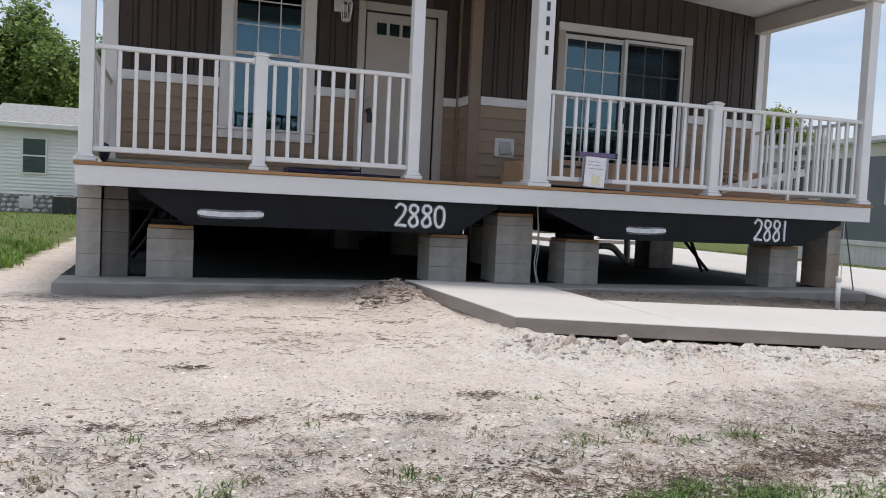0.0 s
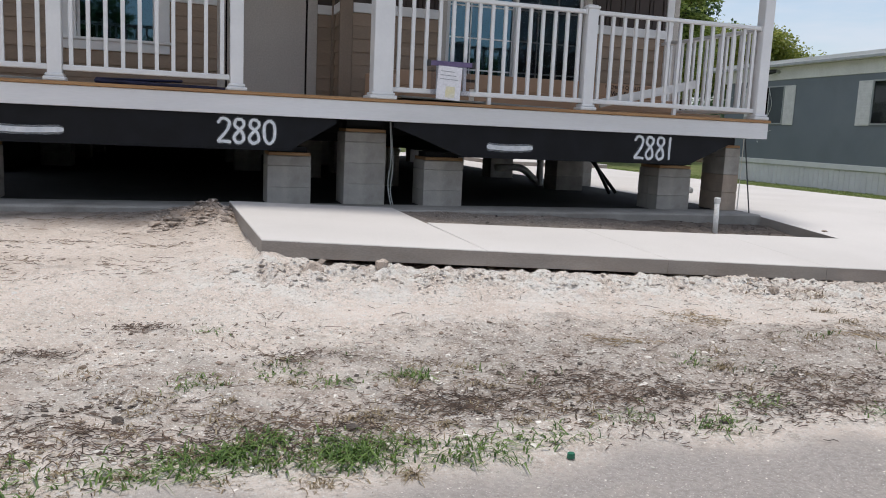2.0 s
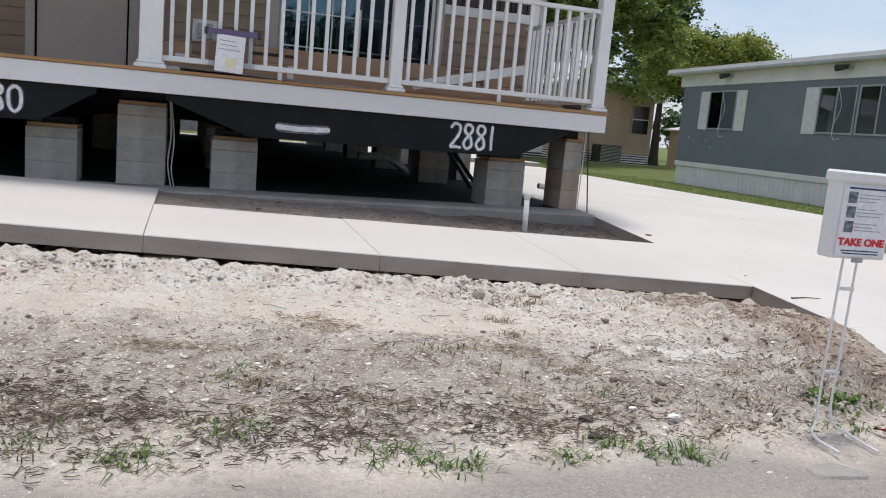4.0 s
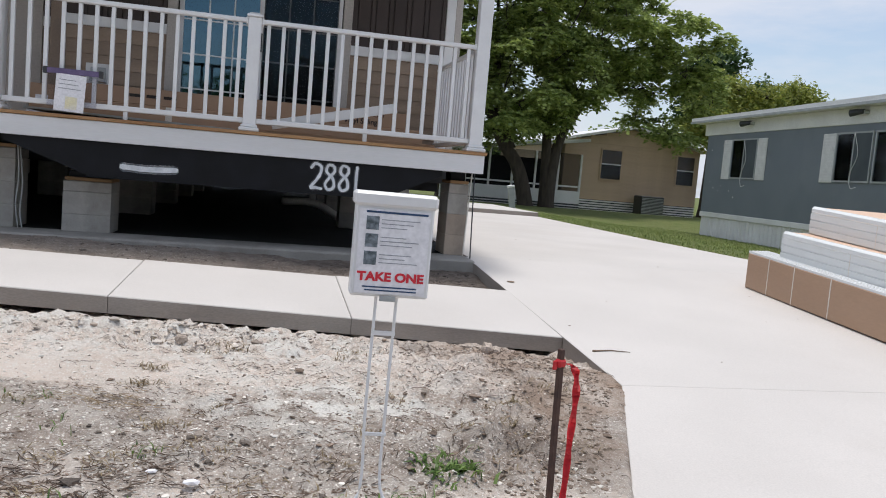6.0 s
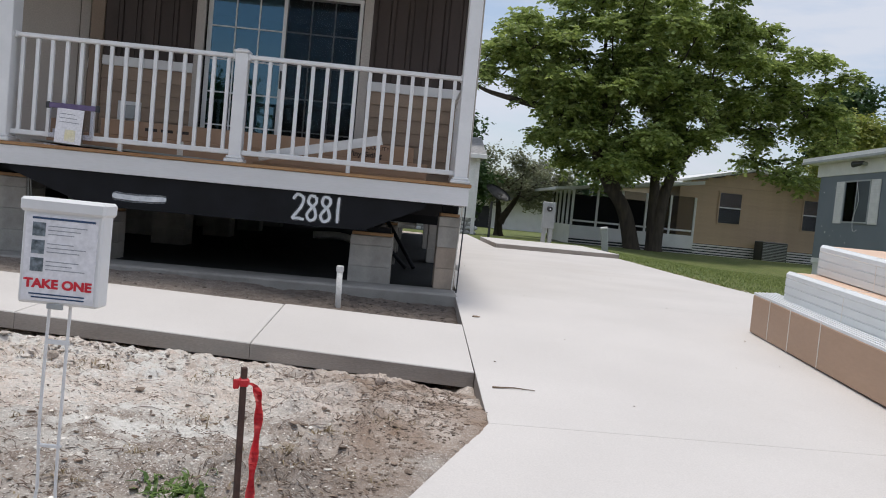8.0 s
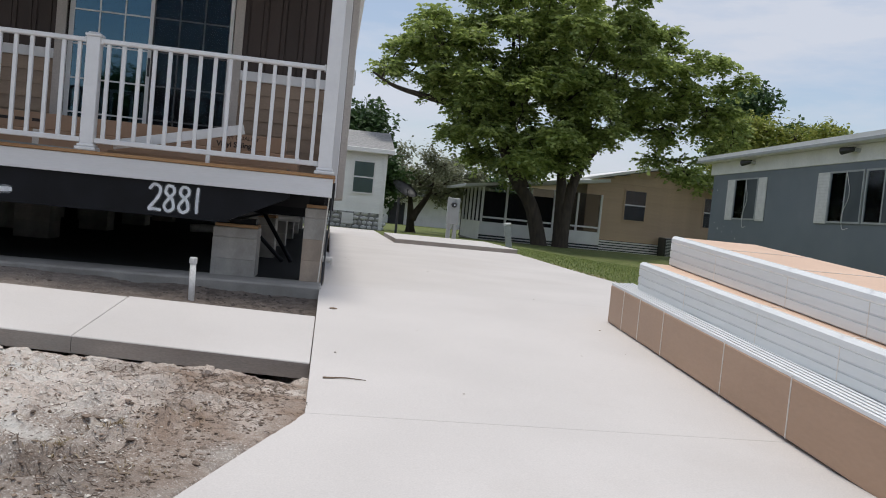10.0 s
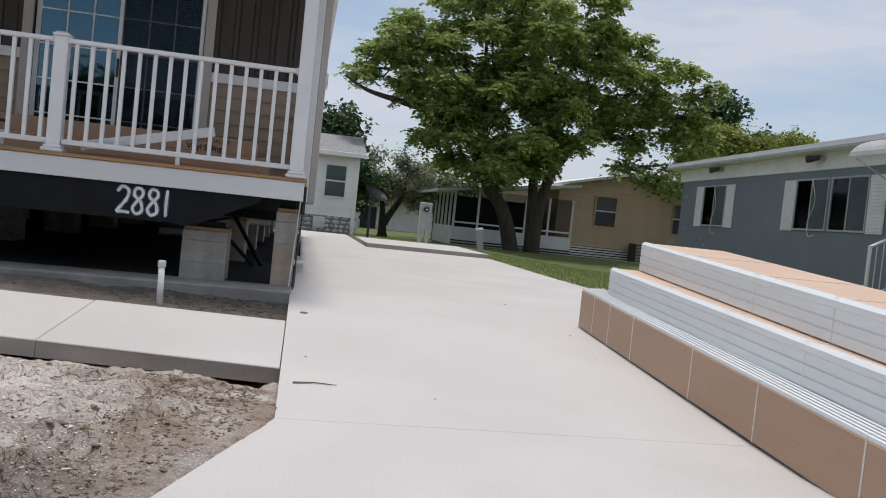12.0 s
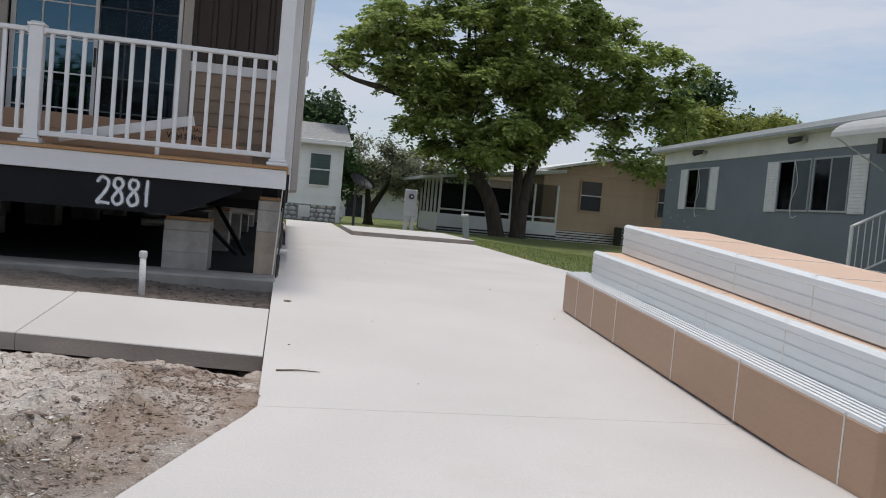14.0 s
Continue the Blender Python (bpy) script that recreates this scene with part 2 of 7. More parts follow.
M_LEAF = leafmat("ash_leaves", (0.12, 0.19, 0.05), (0.31, 0.40, 0.125), 0.45)
M_ASH = leafmat("shade_tree_leaves", (0.15, 0.215, 0.062), (0.46, 0.535, 0.17), 0.5)
M_LEAFDARK = leafmat("dark_needles", (0.04, 0.085, 0.03), (0.085, 0.15, 0.05), 0.25)
M_LEAFGREY = leafmat("dull_leaves", (0.16, 0.185, 0.11), (0.29, 0.30, 0.19), 0.35)
M_LEAFYEL = leafmat("yellow_leaves", (0.15, 0.21, 0.045), (0.40, 0.41, 0.10), 0.42)
M_GRASS = leafmat("grass_blades", (0.13, 0.19, 0.05), (0.33, 0.38, 0.13))
M_FIELD = leafmat("field_blades", (0.12, 0.22, 0.04), (0.28, 0.42, 0.10), 0.4)
M_BUSHYEL = leafmat("yellow_bush_leaves", (0.22, 0.28, 0.04), (0.60, 0.56, 0.10), 0.45)
M_VERGE = leafmat("verge_blades", (0.06, 0.12, 0.028), (0.20, 0.30, 0.08))
M_STRAW = leafmat("dry_grass", (0.20, 0.15, 0.085), (0.34, 0.27, 0.16), 0.2)


def glassmat(name, tint, ior):
    m = bpy.data.materials.new(name)
    m.use_nodes = True
    n, l = m.node_tree.nodes, m.node_tree.links
    n.clear()
    tr, gl, fr, mi = n.new("ShaderNodeBsdfTransparent"), n.new("ShaderNodeBsdfGlossy"), n.new("ShaderNodeFresnel"), n.new("ShaderNodeMixShader")
    tr.inputs["Color"].default_value = rgb(tint)
    gl.inputs["Roughness"].default_value = 0.03
    gl.inputs["Color"].default_value = (0.36, 0.60, 0.74, 1) if ior > 2 else (0.9, 0.95, 1.0, 1)
    fr.inputs["IOR"].default_value = ior
    l.new(fr.outputs["Fac"], mi.inputs["Fac"])
    l.new(tr.outputs["BSDF"], mi.inputs[1])
    l.new(gl.outputs["BSDF"], mi.inputs[2])
    out = n.new("ShaderNodeOutputMaterial")
    l.new(mi.outputs["Shader"], out.inputs["Surface"])
    return m


M_GLASS = glassmat("coated_window_glass", (0.30, 0.42, 0.48), 2.5)
M_GLASS_OLD = glassmat("old_window_glass", (0.80, 0.82, 0.82), 1.24)
M_BAG = glassmat("clear_plastic_bag", (0.90, 0.90, 0.93), 1.3)


def groundmat():
    """Sand with grey topsoil, shell grit and turf, by the attributes turf, dark and gravel of the sheet."""
    m = bpy.data.materials.new("sandy_ground")
    m.use_nodes = True
    n, l = m.node_tree.nodes, m.node_tree.links
    p = n["Principled BSDF"]
    p.inputs["Roughness"].default_value = 0.97
    p.inputs["Specular IOR Level"].default_value = 0.2
    geo = n.new("ShaderNodeNewGeometry")

    def noise_node(scale, detail=6.0, roughness=0.6):
        q = n.new("ShaderNodeTexNoise")
        q.inputs["Scale"].default_value, q.inputs["Detail"].default_value, q.inputs["Roughness"].default_value = scale, detail, roughness
        l.new(geo.outputs["Position"], q.inputs["Vector"])
        return q.outputs["Fac"]

    def ramp(fac, lo, hi):
        r = n.new("ShaderNodeMapRange")
        r.inputs["From Min"].default_value, r.inputs["From Max"].default_value = lo, hi
        l.new(fac, r.inputs["Value"])
        return r.outputs["Result"]

    def mixc(fac, a, b):
        q = n.new("ShaderNodeMix")
        q.data_type = "RGBA"
        l.new(fac, q.inputs["Factor"])
        for key, v in (("A", a), ("B", b)):
            if isinstance(v, tuple):
                q.inputs[key].default_value = rgb(v)
            else:
                l.new(v, q.inputs[key])
        return q.outputs["Result"]

    def math_node(op, a, b):
        q = n.new("ShaderNodeMath")
        q.operation = op
        for i, v in enumerate((a, b)):
            if isinstance(v, float):
                q.inputs[i].default_value = v
            else:
                l.new(v, q.inputs[i])
        return q.outputs["Value"]

    def attr(name):
        q = n.new("ShaderNodeAttribute")
        q.attribute_name = name
        return q.outputs["Fac"]

    sand = mixc(ramp(noise_node(1.6), 0.38, 0.62), (0.79, 0.685, 0.605), (0.66, 0.56, 0.485))
    sand = mixc(ramp(noise_node(38.0, 5.0), 0.56, 0.70), sand, (0.76, 0.72, 0.67))
    soil = mixc(ramp(noise_node(9.0), 0.35, 0.65), (0.44, 0.375, 0.325), (0.27, 0.22, 0.185))
    plain = math_node("SUBTRACT", 1.0, attr("clean"))

    def unless_clean(f):
        return math_node("MULTIPLY", f, plain)

    spots = ramp(math_node("ADD", noise_node(3.4, 9.0, 0.68), math_node("MULTIPLY", attr("dark"), 0.35)), 0.60, 0.80)
    col = mixc(spots, sand, soil)
    col = mixc(unless_clean(ramp(noise_node(24.0, 8.0, 0.80), 0.51, 0.60)), col, (0.47, 0.40, 0.34))
    col = mixc(ramp(noise_node(75.0, 3.0, 0.7), 0.57, 0.66), col, (0.84, 0.805, 0.76))
    col = mixc(unless_clean(ramp(noise_node(52.0, 4.0, 0.75), 0.58, 0.69)), col, (0.24, 0.20, 0.17))
    col = mixc(ramp(noise_node(110.0, 3.0, 0.7), 0.60, 0.68), col, (0.90, 0.87, 0.82))
    clods = ramp(noise_node(17.0, 10.0, 0.78), 0.535, 0.60)
    col = mixc(math_node("MULTIPLY", clods, math_node("ADD", math_node("MULTIPLY", attr("dark"), 0.5), math_node("MULTIPLY", attr("damp_shade"), 0.35))), col, (0.17, 0.135, 0.105))
    fresh = math_node("MULTIPLY", attr("shell"), ramp(noise_node(5.5, 8.0, 0.7), 0.44, 0.58))
    col = mixc(fresh, col, (0.80, 0.775, 0.725))
    col = mixc(attr("loam_shade"), col, mixc(ramp(noise_node(11.0, 7.0, 0.7), 0.40, 0.62), (0.20, 0.165, 0.14), (0.085, 0.07, 0.06)))
    wet = math_node("MULTIPLY", attr("damp_shade"), ramp(noise_node(2.6, 6.0, 0.6), 0.36, 0.62))
    col = mixc(wet, col, mixc(clods, (0.33, 0.24, 0.18), (0.15, 0.11, 0.08)))
    gravel = mixc(ramp(noise_node(55.0, 4.0), 0.4, 0.62), (0.47, 0.425, 0.395), (0.375, 0.34, 0.315))
    gravel = mixc(ramp(noise_node(140.0, 2.0), 0.60, 0.70), gravel, (0.70, 0.67, 0.63))
    gravel = mixc(ramp(noise_node(2.3, 8.0), 0.52, 0.75), gravel, (0.52, 0.46, 0.41))
    col = mixc(attr("gravel"), col, gravel)
    turf = mixc(ramp(noise_node(2.2), 0.35, 0.65), (0.125, 0.165, 0.052), (0.20, 0.21, 0.085))
    turf = mixc(ramp(noise_node(60.0, 4.0), 0.45, 0.7), turf, (0.075, 0.10, 0.032))
    col = mixc(ramp(math_node("ADD", attr("turf"), math_node("MULTIPLY", math_node("SUBTRACT", noise_node(3.0, 8.0), 0.5), 0.8)), 0.40, 0.60), col, turf)
    l.new(col, p.inputs["Base Color"])
    b = n.new("ShaderNodeBump")
    b.inputs["Strength"].default_value, b.inputs["Distance"].default_value = 0.85, 0.034
    l.new(math_node("ADD", math_node("ADD", noise_node(14.0, 8.0, 0.7), math_node("MULTIPLY", noise_node(70.0, 5.0, 0.7), 0.6)), math_node("MULTIPLY", spots, 0.25)), b.inputs["Height"])
    l.new(b.outputs["Normal"], p.inputs["Normal"])
    return m


M_GROUND = groundmat()

# ---------------------------------------------------------------- building helpers
BASE = {}


def thing(name, label, category, at=(0, 0, 0), group="", kind=""):
    ob = new(name)
    ob.location = at
    ob.empty_display_size = 0.1
    BASE[ob] = Vector(at)
    return tagged(ob, label, category, group, kind)


def part(name, bm, material, parent=None, label="", smooth=False):
    """Links a bmesh, given in world places, as one mesh object, under parent if there is one."""
    me = bpy.data.meshes.new(name)
    at = BASE.get(parent, Vector((0, 0, 0)))
    bmesh.ops.translate(bm, verts=bm.verts, vec=-at)
    bm.to_mesh(me)
    bm.free()
    me.materials.append(material)
    if smooth:
        for f in me.polygons:
            f.use_smooth = True
    ob = new(name, me)
    ob.parent = parent
    BASE[ob] = at
    if label:
        tagged(ob, label)
    return ob


def solo(name, bm, material, label, category, group="", kind="", smooth=False):
    return tagged(part(name, bm, material, None, "", smooth), label, category, group, kind)


def box(x0, x1, y0, y1, z0, z1, bevel=0.0, bm=None, seg=1):
    own = bm is None
    bm = bm or bmesh.new()
    vs = bmesh.ops.create_cube(bm, size=1.0)["verts"]
    for v in vs:
        v.co = Vector((x0 + (v.co.x + 0.5) * (x1 - x0), y0 + (v.co.y + 0.5) * (y1 - y0), z0 + (v.co.z + 0.5) * (z1 - z0)))
    if bevel:
        es = list({e for v in vs for e in v.link_edges})
        bmesh.ops.bevel(bm, geom=es, offset=bevel, segments=seg, affect="EDGES", profile=0.5)
    return bm


def turned(bm, m):
    bmesh.ops.transform(bm, matrix=m, verts=bm.verts)
    return bm


def tube(points, radii, sides=8, bm=None, cap=True):
    """A tube along points with a radius at each."""
    bm = bm or bmesh.new()
    pts = [Vector(p) for p in points]
    if not isinstance(radii, (list, tuple)):
        radii = [radii] * len(pts)
    rings, up = [], Vector((0.31, 0.17, 0.93))
    for i, p in enumerate(pts):
        d = (pts[min(i + 1, len(pts) - 1)] - pts[max(i - 1, 0)]).normalized()
        s = d.cross(up)
        s = s.normalized() if s.length > 1e-3 else d.cross(Vector((1, 0, 0))).normalized()
        t = s.cross(d)
        rings.append([bm.verts.new(p + (s * math.cos(a) + t * math.sin(a)) * radii[i]) for a in [2 * math.pi * k / sides for k in range(sides)]])
    for a, b in zip(rings, rings[1:]):
        for k in range(sides):
            bm.faces.new((a[k], a[(k + 1) % sides], b[(k + 1) % sides], b[k]))
    if cap:
        bm.faces.new(rings[0][::-1])
        bm.faces.new(rings[-1])
    return bm


def prism(outline, axis, a, b, bm=None):
    """A flat outline of (u, v) pairs drawn out from a to b along axis 'x' (u=y, v=z), 'y' (u=x, v=z) or 'z' (u=x, v=y)."""
    bm = bm or bmesh.new()
    put = {"x": lambda u, v, w: (w, u, v), "y": lambda u, v, w: (u, w, v), "z": lambda u, v, w: (u, v, w)}[axis]
    lo = [bm.verts.new(put(u, v, a)) for u, v in outline]
    hi = [bm.verts.new(put(u, v, b)) for u, v in outline]
    bm.faces.new(lo)
    bm.faces.new(hi[::-1])
    for k in range(len(lo)):
        j = (k + 1) % len(lo)
        bm.faces.new((lo[k], hi[k], hi[j], lo[j]))
    bmesh.ops.recalc_face_normals(bm, faces=bm.faces)
    return bm


def raw(name, verts, faces, material, parent=None, smooth=False):
    me = bpy.data.meshes.new(name)
    me.from_pydata(verts, [], faces)
    me.materials.append(material)
    if smooth:
        me.polygons.foreach_set("use_smooth", [True] * len(me.polygons))
    ob = new(name, me)
    ob.parent = parent
    BASE[ob] = Vector((0, 0, 0))
    return ob


def pieces(name, data, places, parent):
    """Alike pieces on one mesh, at the given places (relative to the parent)."""
    for p in places:
        ob = new(name, data)
        ob.parent = parent
        ob.location = Vector(p) - BASE.get(parent, Vector((0, 0, 0)))


def mesh_of(bm, name, material):
    me = bpy.data.meshes.new(name)
    bm.to_mesh(me)
    bm.free()
    me.materials.append(material)
    return me


def writing(name, text, size, m, material, parent, bold=0.0, width=1.0):
    """Flat lettering as a mesh, its text centred on the pose m."""
    cu = bpy.data.curves.new(name, "FONT")
    cu.body, cu.size, cu.align_x, cu.align_y, cu.offset, cu.extrude = text, size, "CENTER", "CENTER", bold, 0.0006
    tmp = bpy.data.objects.new(name, cu)
    scene.collection.objects.link(tmp)
    bpy.context.view_layer.update()
    me = bpy.data.meshes.new_from_object(tmp.evaluated_get(bpy.context.evaluated_depsgraph_get()))
    bpy.data.objects.remove(tmp)
    me.transform(Matrix.Translation(-BASE.get(parent, Vector((0, 0, 0)))) @ m @ Matrix.Diagonal((width, 1, 1, 1)))
    me.materials.clear()
    me.materials.append(material)
    ob = new(name, me)
    ob.parent = parent
    BASE[ob] = BASE.get(parent, Vector((0, 0, 0)))
    return ob


# ---------------------------------------------------------------- levels of the ground
def step(a, b, v):
    t = np.clip((v - a) / (b - a), 0, 1)
    return t * t * (3 - 2 * t)


def drive_z(y):
    return np.interp(y, [-8, 0, 2.8, 3.91, 7.5, 26, 60], [0.56, 0.585, 0.625, 0.69, 0.95, 0.87, 0.60])


def walk_z(x, y):
    """Top of the front walk, which falls towards the driveway."""
    f = 1.02 - 0.0500 * (x - 2.4)
    b = 1.003 - 0.0279 * (x - 2.4)
    k = np.clip((y - 4.75) / (6.05 - 4.75), 0, 1.0)
    return f + (b - f) * k


def ground_z(x, y):
    edge = np.where(x < 2.4, 0.845, walk_z(np.clip(x, 2.4, 7.8), 4.75) - 0.13 + 0.028 * step(4.8, 6.8, x))
    edge = edge + 0.06 * np.exp(-((x - 2.25) / 0.3) ** 2)
    front = np.interp(y, [-40, 2.35, 3.0, 3.8], [0.58, 0.64, 0.70, 0.76])
    front = front - 0.06 * step(4.5, 7.5, x) * step(2.3, 3.2, y)
    edge = edge + 0.05 * step(6.2, 7.1, y) * (1 - step(2.2, 2.5, x)) * step(0.1, 0.9, x)
    k = step(3.75, 4.75, y)
    z = front * (1 - k) + edge * k
    bed = walk_z(np.clip(x, 2.4, 7.8), 6.05) - 0.055 + 0.035 * step(6.6, 7.15, y)
    kb = step(6.0, 6.1, y) * step(2.6, 3.2, x)
    z = z * (1 - kb) + bed * kb
    far = np.interp(y, [7.2, 12, 30, 42, 80, 400], [0.86, 0.85, 0.80, 0.48, 0.40, 0.40])
    kf = step(7.1, 7.6, y)
    z = z * (1 - kf) + far * kf
    right = drive_z(y) - 0.045 - 0.33 * step(12.2, 18.6, x) * step(6.0, 12.0, y)
    kr = step(8.2, 9.0, x) * (1 - step(26, 34, y))
    z = z * (1 - kr) + right * kr
    left_edge = 7.785 - 0.43 * np.clip(3.9 - y, 0, 2.6)
    under = step(left_edge - 0.01, left_edge + 0.10, x) * (1 - step(12.0, 12.1, x)) * step(1.3, 1.5, y) * (1 - step(27, 28, y))
    return z - 0.12 * under

# ---------------------------------------------------------------- ground, road, driveway, walk, house slab
xs = np.unique(np.concatenate([np.linspace(-400, -30, 16), np.linspace(-30, -5, 30), np.arange(-5, -1.0, 0.07), np.arange(-1.0, 8.4, 0.027), np.arange(8.4, 9.0, 0.1), np.linspace(9.0, 30, 60), np.linspace(30, 400, 16)]))
ys = np.unique(np.concatenate([np.linspace(-300, -8, 12), np.linspace(-8, 1.6, 20), np.arange(1.6, 2.2, 0.06), np.arange(2.2, 3.95, 0.028), np.arange(3.95, 4.8, 0.015), np.arange(4.8, 7.4, 0.055), np.linspace(7.4, 45, 90), np.linspace(45, 600, 18)]))
X, Y = np.meshgrid(xs, ys)
Z = ground_z(X, Y)
near = (X > -5) & (X < 8.2) & (Y > 1.9) & (Y < 7.4)
rough_amp = np.where(near, 1.0, 0.0)
bumpy = np.array([noise.fractal((x * 2.3, y * 2.3, 0.0), 0.9, 2.1, 6) for x, y in zip(X[near], Y[near])])
clump = np.array([noise.noise((x * 7.0, y * 9.0, 4.0)) + 0.6 * noise.noise((x * 17.0, y * 19.0, 8.0)) + 0.35 * noise.noise((x * 33.0, y * 36.0, 2.0)) for x, y in zip(X[near], Y[near])])
xn, yn = X[near], Y[near]
crumb = np.array([noise.noise((x * 55.0, y * 60.0, 2.0)) + 0.7 * noise.noise((x * 24.0, y * 28.0, 7.0)) for x, y in zip(X[near], Y[near])])
chunk = np.array([noise.cell((x * 16.0 + noise.noise((x * 9.0, y * 9.0, 1.0)), y * 20.0 + noise.noise((x * 9.0, y * 9.0, 5.0)), 0.0)) for x, y in zip(xn, yn)])
rub = np.exp(-((yn - 4.45) / 0.30) ** 2) * step(2.0, 2.6, xn) * (1 - 0.55 * step(5.0, 7.6, xn))
heap = np.exp(-(((xn - 2.15) / 0.28) ** 2 + ((yn - 6.75) / 0.42) ** 2))
rut = 0.018 * np.sin(yn * 62 + 0.6 * np.sin(xn * 2)) * np.exp(-(((xn - 3.3) / 0.9) ** 2 + ((yn - 3.75) / 0.16) ** 2))
hump = 0.10 * np.exp(-(((xn - 7.0) / 0.38) ** 2 + ((yn - 2.95) / 0.22) ** 2))
undercut = 1 - step(7.2 - 0.43 * np.clip(3.9 - yn, 0, 2.6), 7.7 - 0.43 * np.clip(3.9 - yn, 0, 2.6), xn)
Z[near] += 0.018 * bumpy + 0.009 * clump + rub * (0.024 + 0.040 * clump + 0.020 * chunk + 0.022 * crumb) + heap * (0.055 + 0.05 * clump) + rut + hump * undercut * (1 + clump) + 0.010 * clump * step(5.0, 6.2, xn) * undercut * step(2.4, 2.7, yn)
crack = np.array([noise.noise((x * 3.0, y * 1.5, 6.0)) + 0.6 * noise.noise((x * 11.0, y * 6.0, 7.0)) for x, y in zip(xn, yn)])
hollow = np.exp(-((xn - 3.42) / 0.20) ** 2) + 0.6 * np.exp(-((xn - 4.05) / 0.12) ** 2)
lip = 4.74 - 0.16 * np.clip(crack, -0.2, 1.0) - 0.09 * hollow
Z[near] -= (0.01 + 0.16 * np.clip(0.30 + crack + 0.5 * hollow, 0, 1.2)) * step(0.0, 0.07, yn - lip) * (1 - step(5.15, 5.4, yn)) * step(2.6, 3.0, xn) * (1 - step(7.6, 7.75, xn))
corner = step(5.2, 6.0, xn) * undercut * step(2.5, 2.8, yn) * (1 - step(4.15, 4.6, yn))
pits = np.array([abs(noise.noise((x * 5.5, y * 8.0, 11.0))) + 0.5 * abs(noise.noise((x * 14.0, y * 18.0, 12.0))) for x, y in zip(xn, yn)])
Z[near] += corner * (0.055 + 0.045 * step(6.5, 6.9, xn)) * (pits - 0.25) + 0.03 * corner * np.exp(-((xn - 7.35) / 0.25) ** 2 - ((yn - 4.25) / 0.3) ** 2)


def surf_z(x, y):
    """Level of the ground sheet with its relief."""
    i = np.clip(np.searchsorted(xs, x) - 1, 0, len(xs) - 2)
    j = np.clip(np.searchsorted(ys, y) - 1, 0, len(ys) - 2)
    u, v = (x - xs[i]) / (xs[i + 1] - xs[i]), (y - ys[j]) / (ys[j + 1] - ys[j])
    return (Z[j, i] * (1 - u) + Z[j, i + 1] * u) * (1 - v) + (Z[j + 1, i] * (1 - u) + Z[j + 1, i + 1] * u) * v


me = bpy.data.meshes.new("ground")
nx, ny = len(xs), len(ys)
idx = np.arange(nx * ny).reshape(ny, nx)
quads = np.stack([idx[:-1, :-1], idx[:-1, 1:], idx[1:, 1:], idx[1:, :-1]], axis=-1).reshape(-1, 4)
me.from_pydata(np.stack([X, Y, Z], axis=-1).reshape(-1, 3).tolist(), [], quads.tolist())
me.polygons.foreach_set("use_smooth", [True] * len(me.polygons))
turf = np.maximum(step(11.6, 12.3, X) * step(3, 7, Y), step(26.0, 27.0, Y))
turf = np.maximum(turf, (1 - step(-1.7, -0.85, X)) * step(7.9, 9.0, Y) * 0.95)
turf = np.maximum(turf, 0.30 * np.exp(-((Y - 2.55) / 0.16) ** 2) * step(0.6, 1.4, X) * (1 - step(2.6, 3.2, X)))
turf = np.where(Y < -6.5, 0.9, turf)
dark = np.exp(-((Y - 3.1) / 0.55) ** 2) * (0.55 + 0.30 * step(1.5, 4.0, X)) + 0.9 * step(6.0, 6.2, Y) * step(2.9, 3.3, X) * (1 - step(7.4, 7.8, Y)) + 0.55 * np.exp(-((Y - 7.0) / 0.22) ** 2)
# the last term darkens the home's footprint in place of its shade
dark = dark + 0.14 * step(5.0, 6.8, X) * step(2.4, 3.2, Y) * (1 - step(4.8, 5.2, Y)) + 0.45 * np.exp(-(((X - 6.3) / 0.5) ** 2 + ((Y - 2.9) / 0.22) ** 2)) + 0.2 * step(6.2, 7.3, X) * step(3.4, 4.2, Y) * (1 - step(4.8, 5.2, Y)) + 0.3 * np.exp(-((X - 2.1) ** 2 + (Y - 6.7) ** 2) / 0.35) - 0.45 * rough_amp * np.exp(-((Y - 4.3) / 0.5) ** 2) * step(2, 3, X) * (1 - step(5, 6.5, X)) + 0.8 * step(7.6, 8.0, Y) * step(-0.6, -0.2, X) * (1 - step(7.7, 8.0, X))
wob = 0.03 * np.sin(X * 5.3) + 0.03 * np.sin(X * 11.0) + 0.015 * np.sin(X * 23.0)
low_edge = np.interp(X, [2.4, 3.0, 3.65, 4.3, 4.9, 5.5, 6.5], [3.70, 3.75, 3.81, 3.85, 3.54, 3.60, 3.95]) + wob
high_edge = np.interp(X, [2.4, 3.7, 4.3, 5.0, 6.0], [4.0, 4.0, 3.95, 3.84, 3.84]) + wob
band = step(-0.03, 0.05, Y - low_edge) * (1 - step(-0.04, 0.10, Y - high_edge)) * step(2.2, 2.9, X) * (1 - step(5.2, 6.0, X))
dark = dark + 0.26 * step(2.2, 3.0, X) * (1 - step(-0.05, 0.03, Y - low_edge)) * step(2.5, 2.8, Y) * (1 - step(4.9, 5.7, X)) - 0.8 * band
dark = dark + 0.22 * np.exp(-((Y - 2.62) / 0.16) ** 2) * step(-2, 0.5, X)
grav = 1 - step(2.15, 2.42, Y + 0.06 * np.sin(X * 3.1) + 0.05 * np.sin(X * 8.3 + 1))
grav = np.where(Y < -6.5, 0.0, grav)
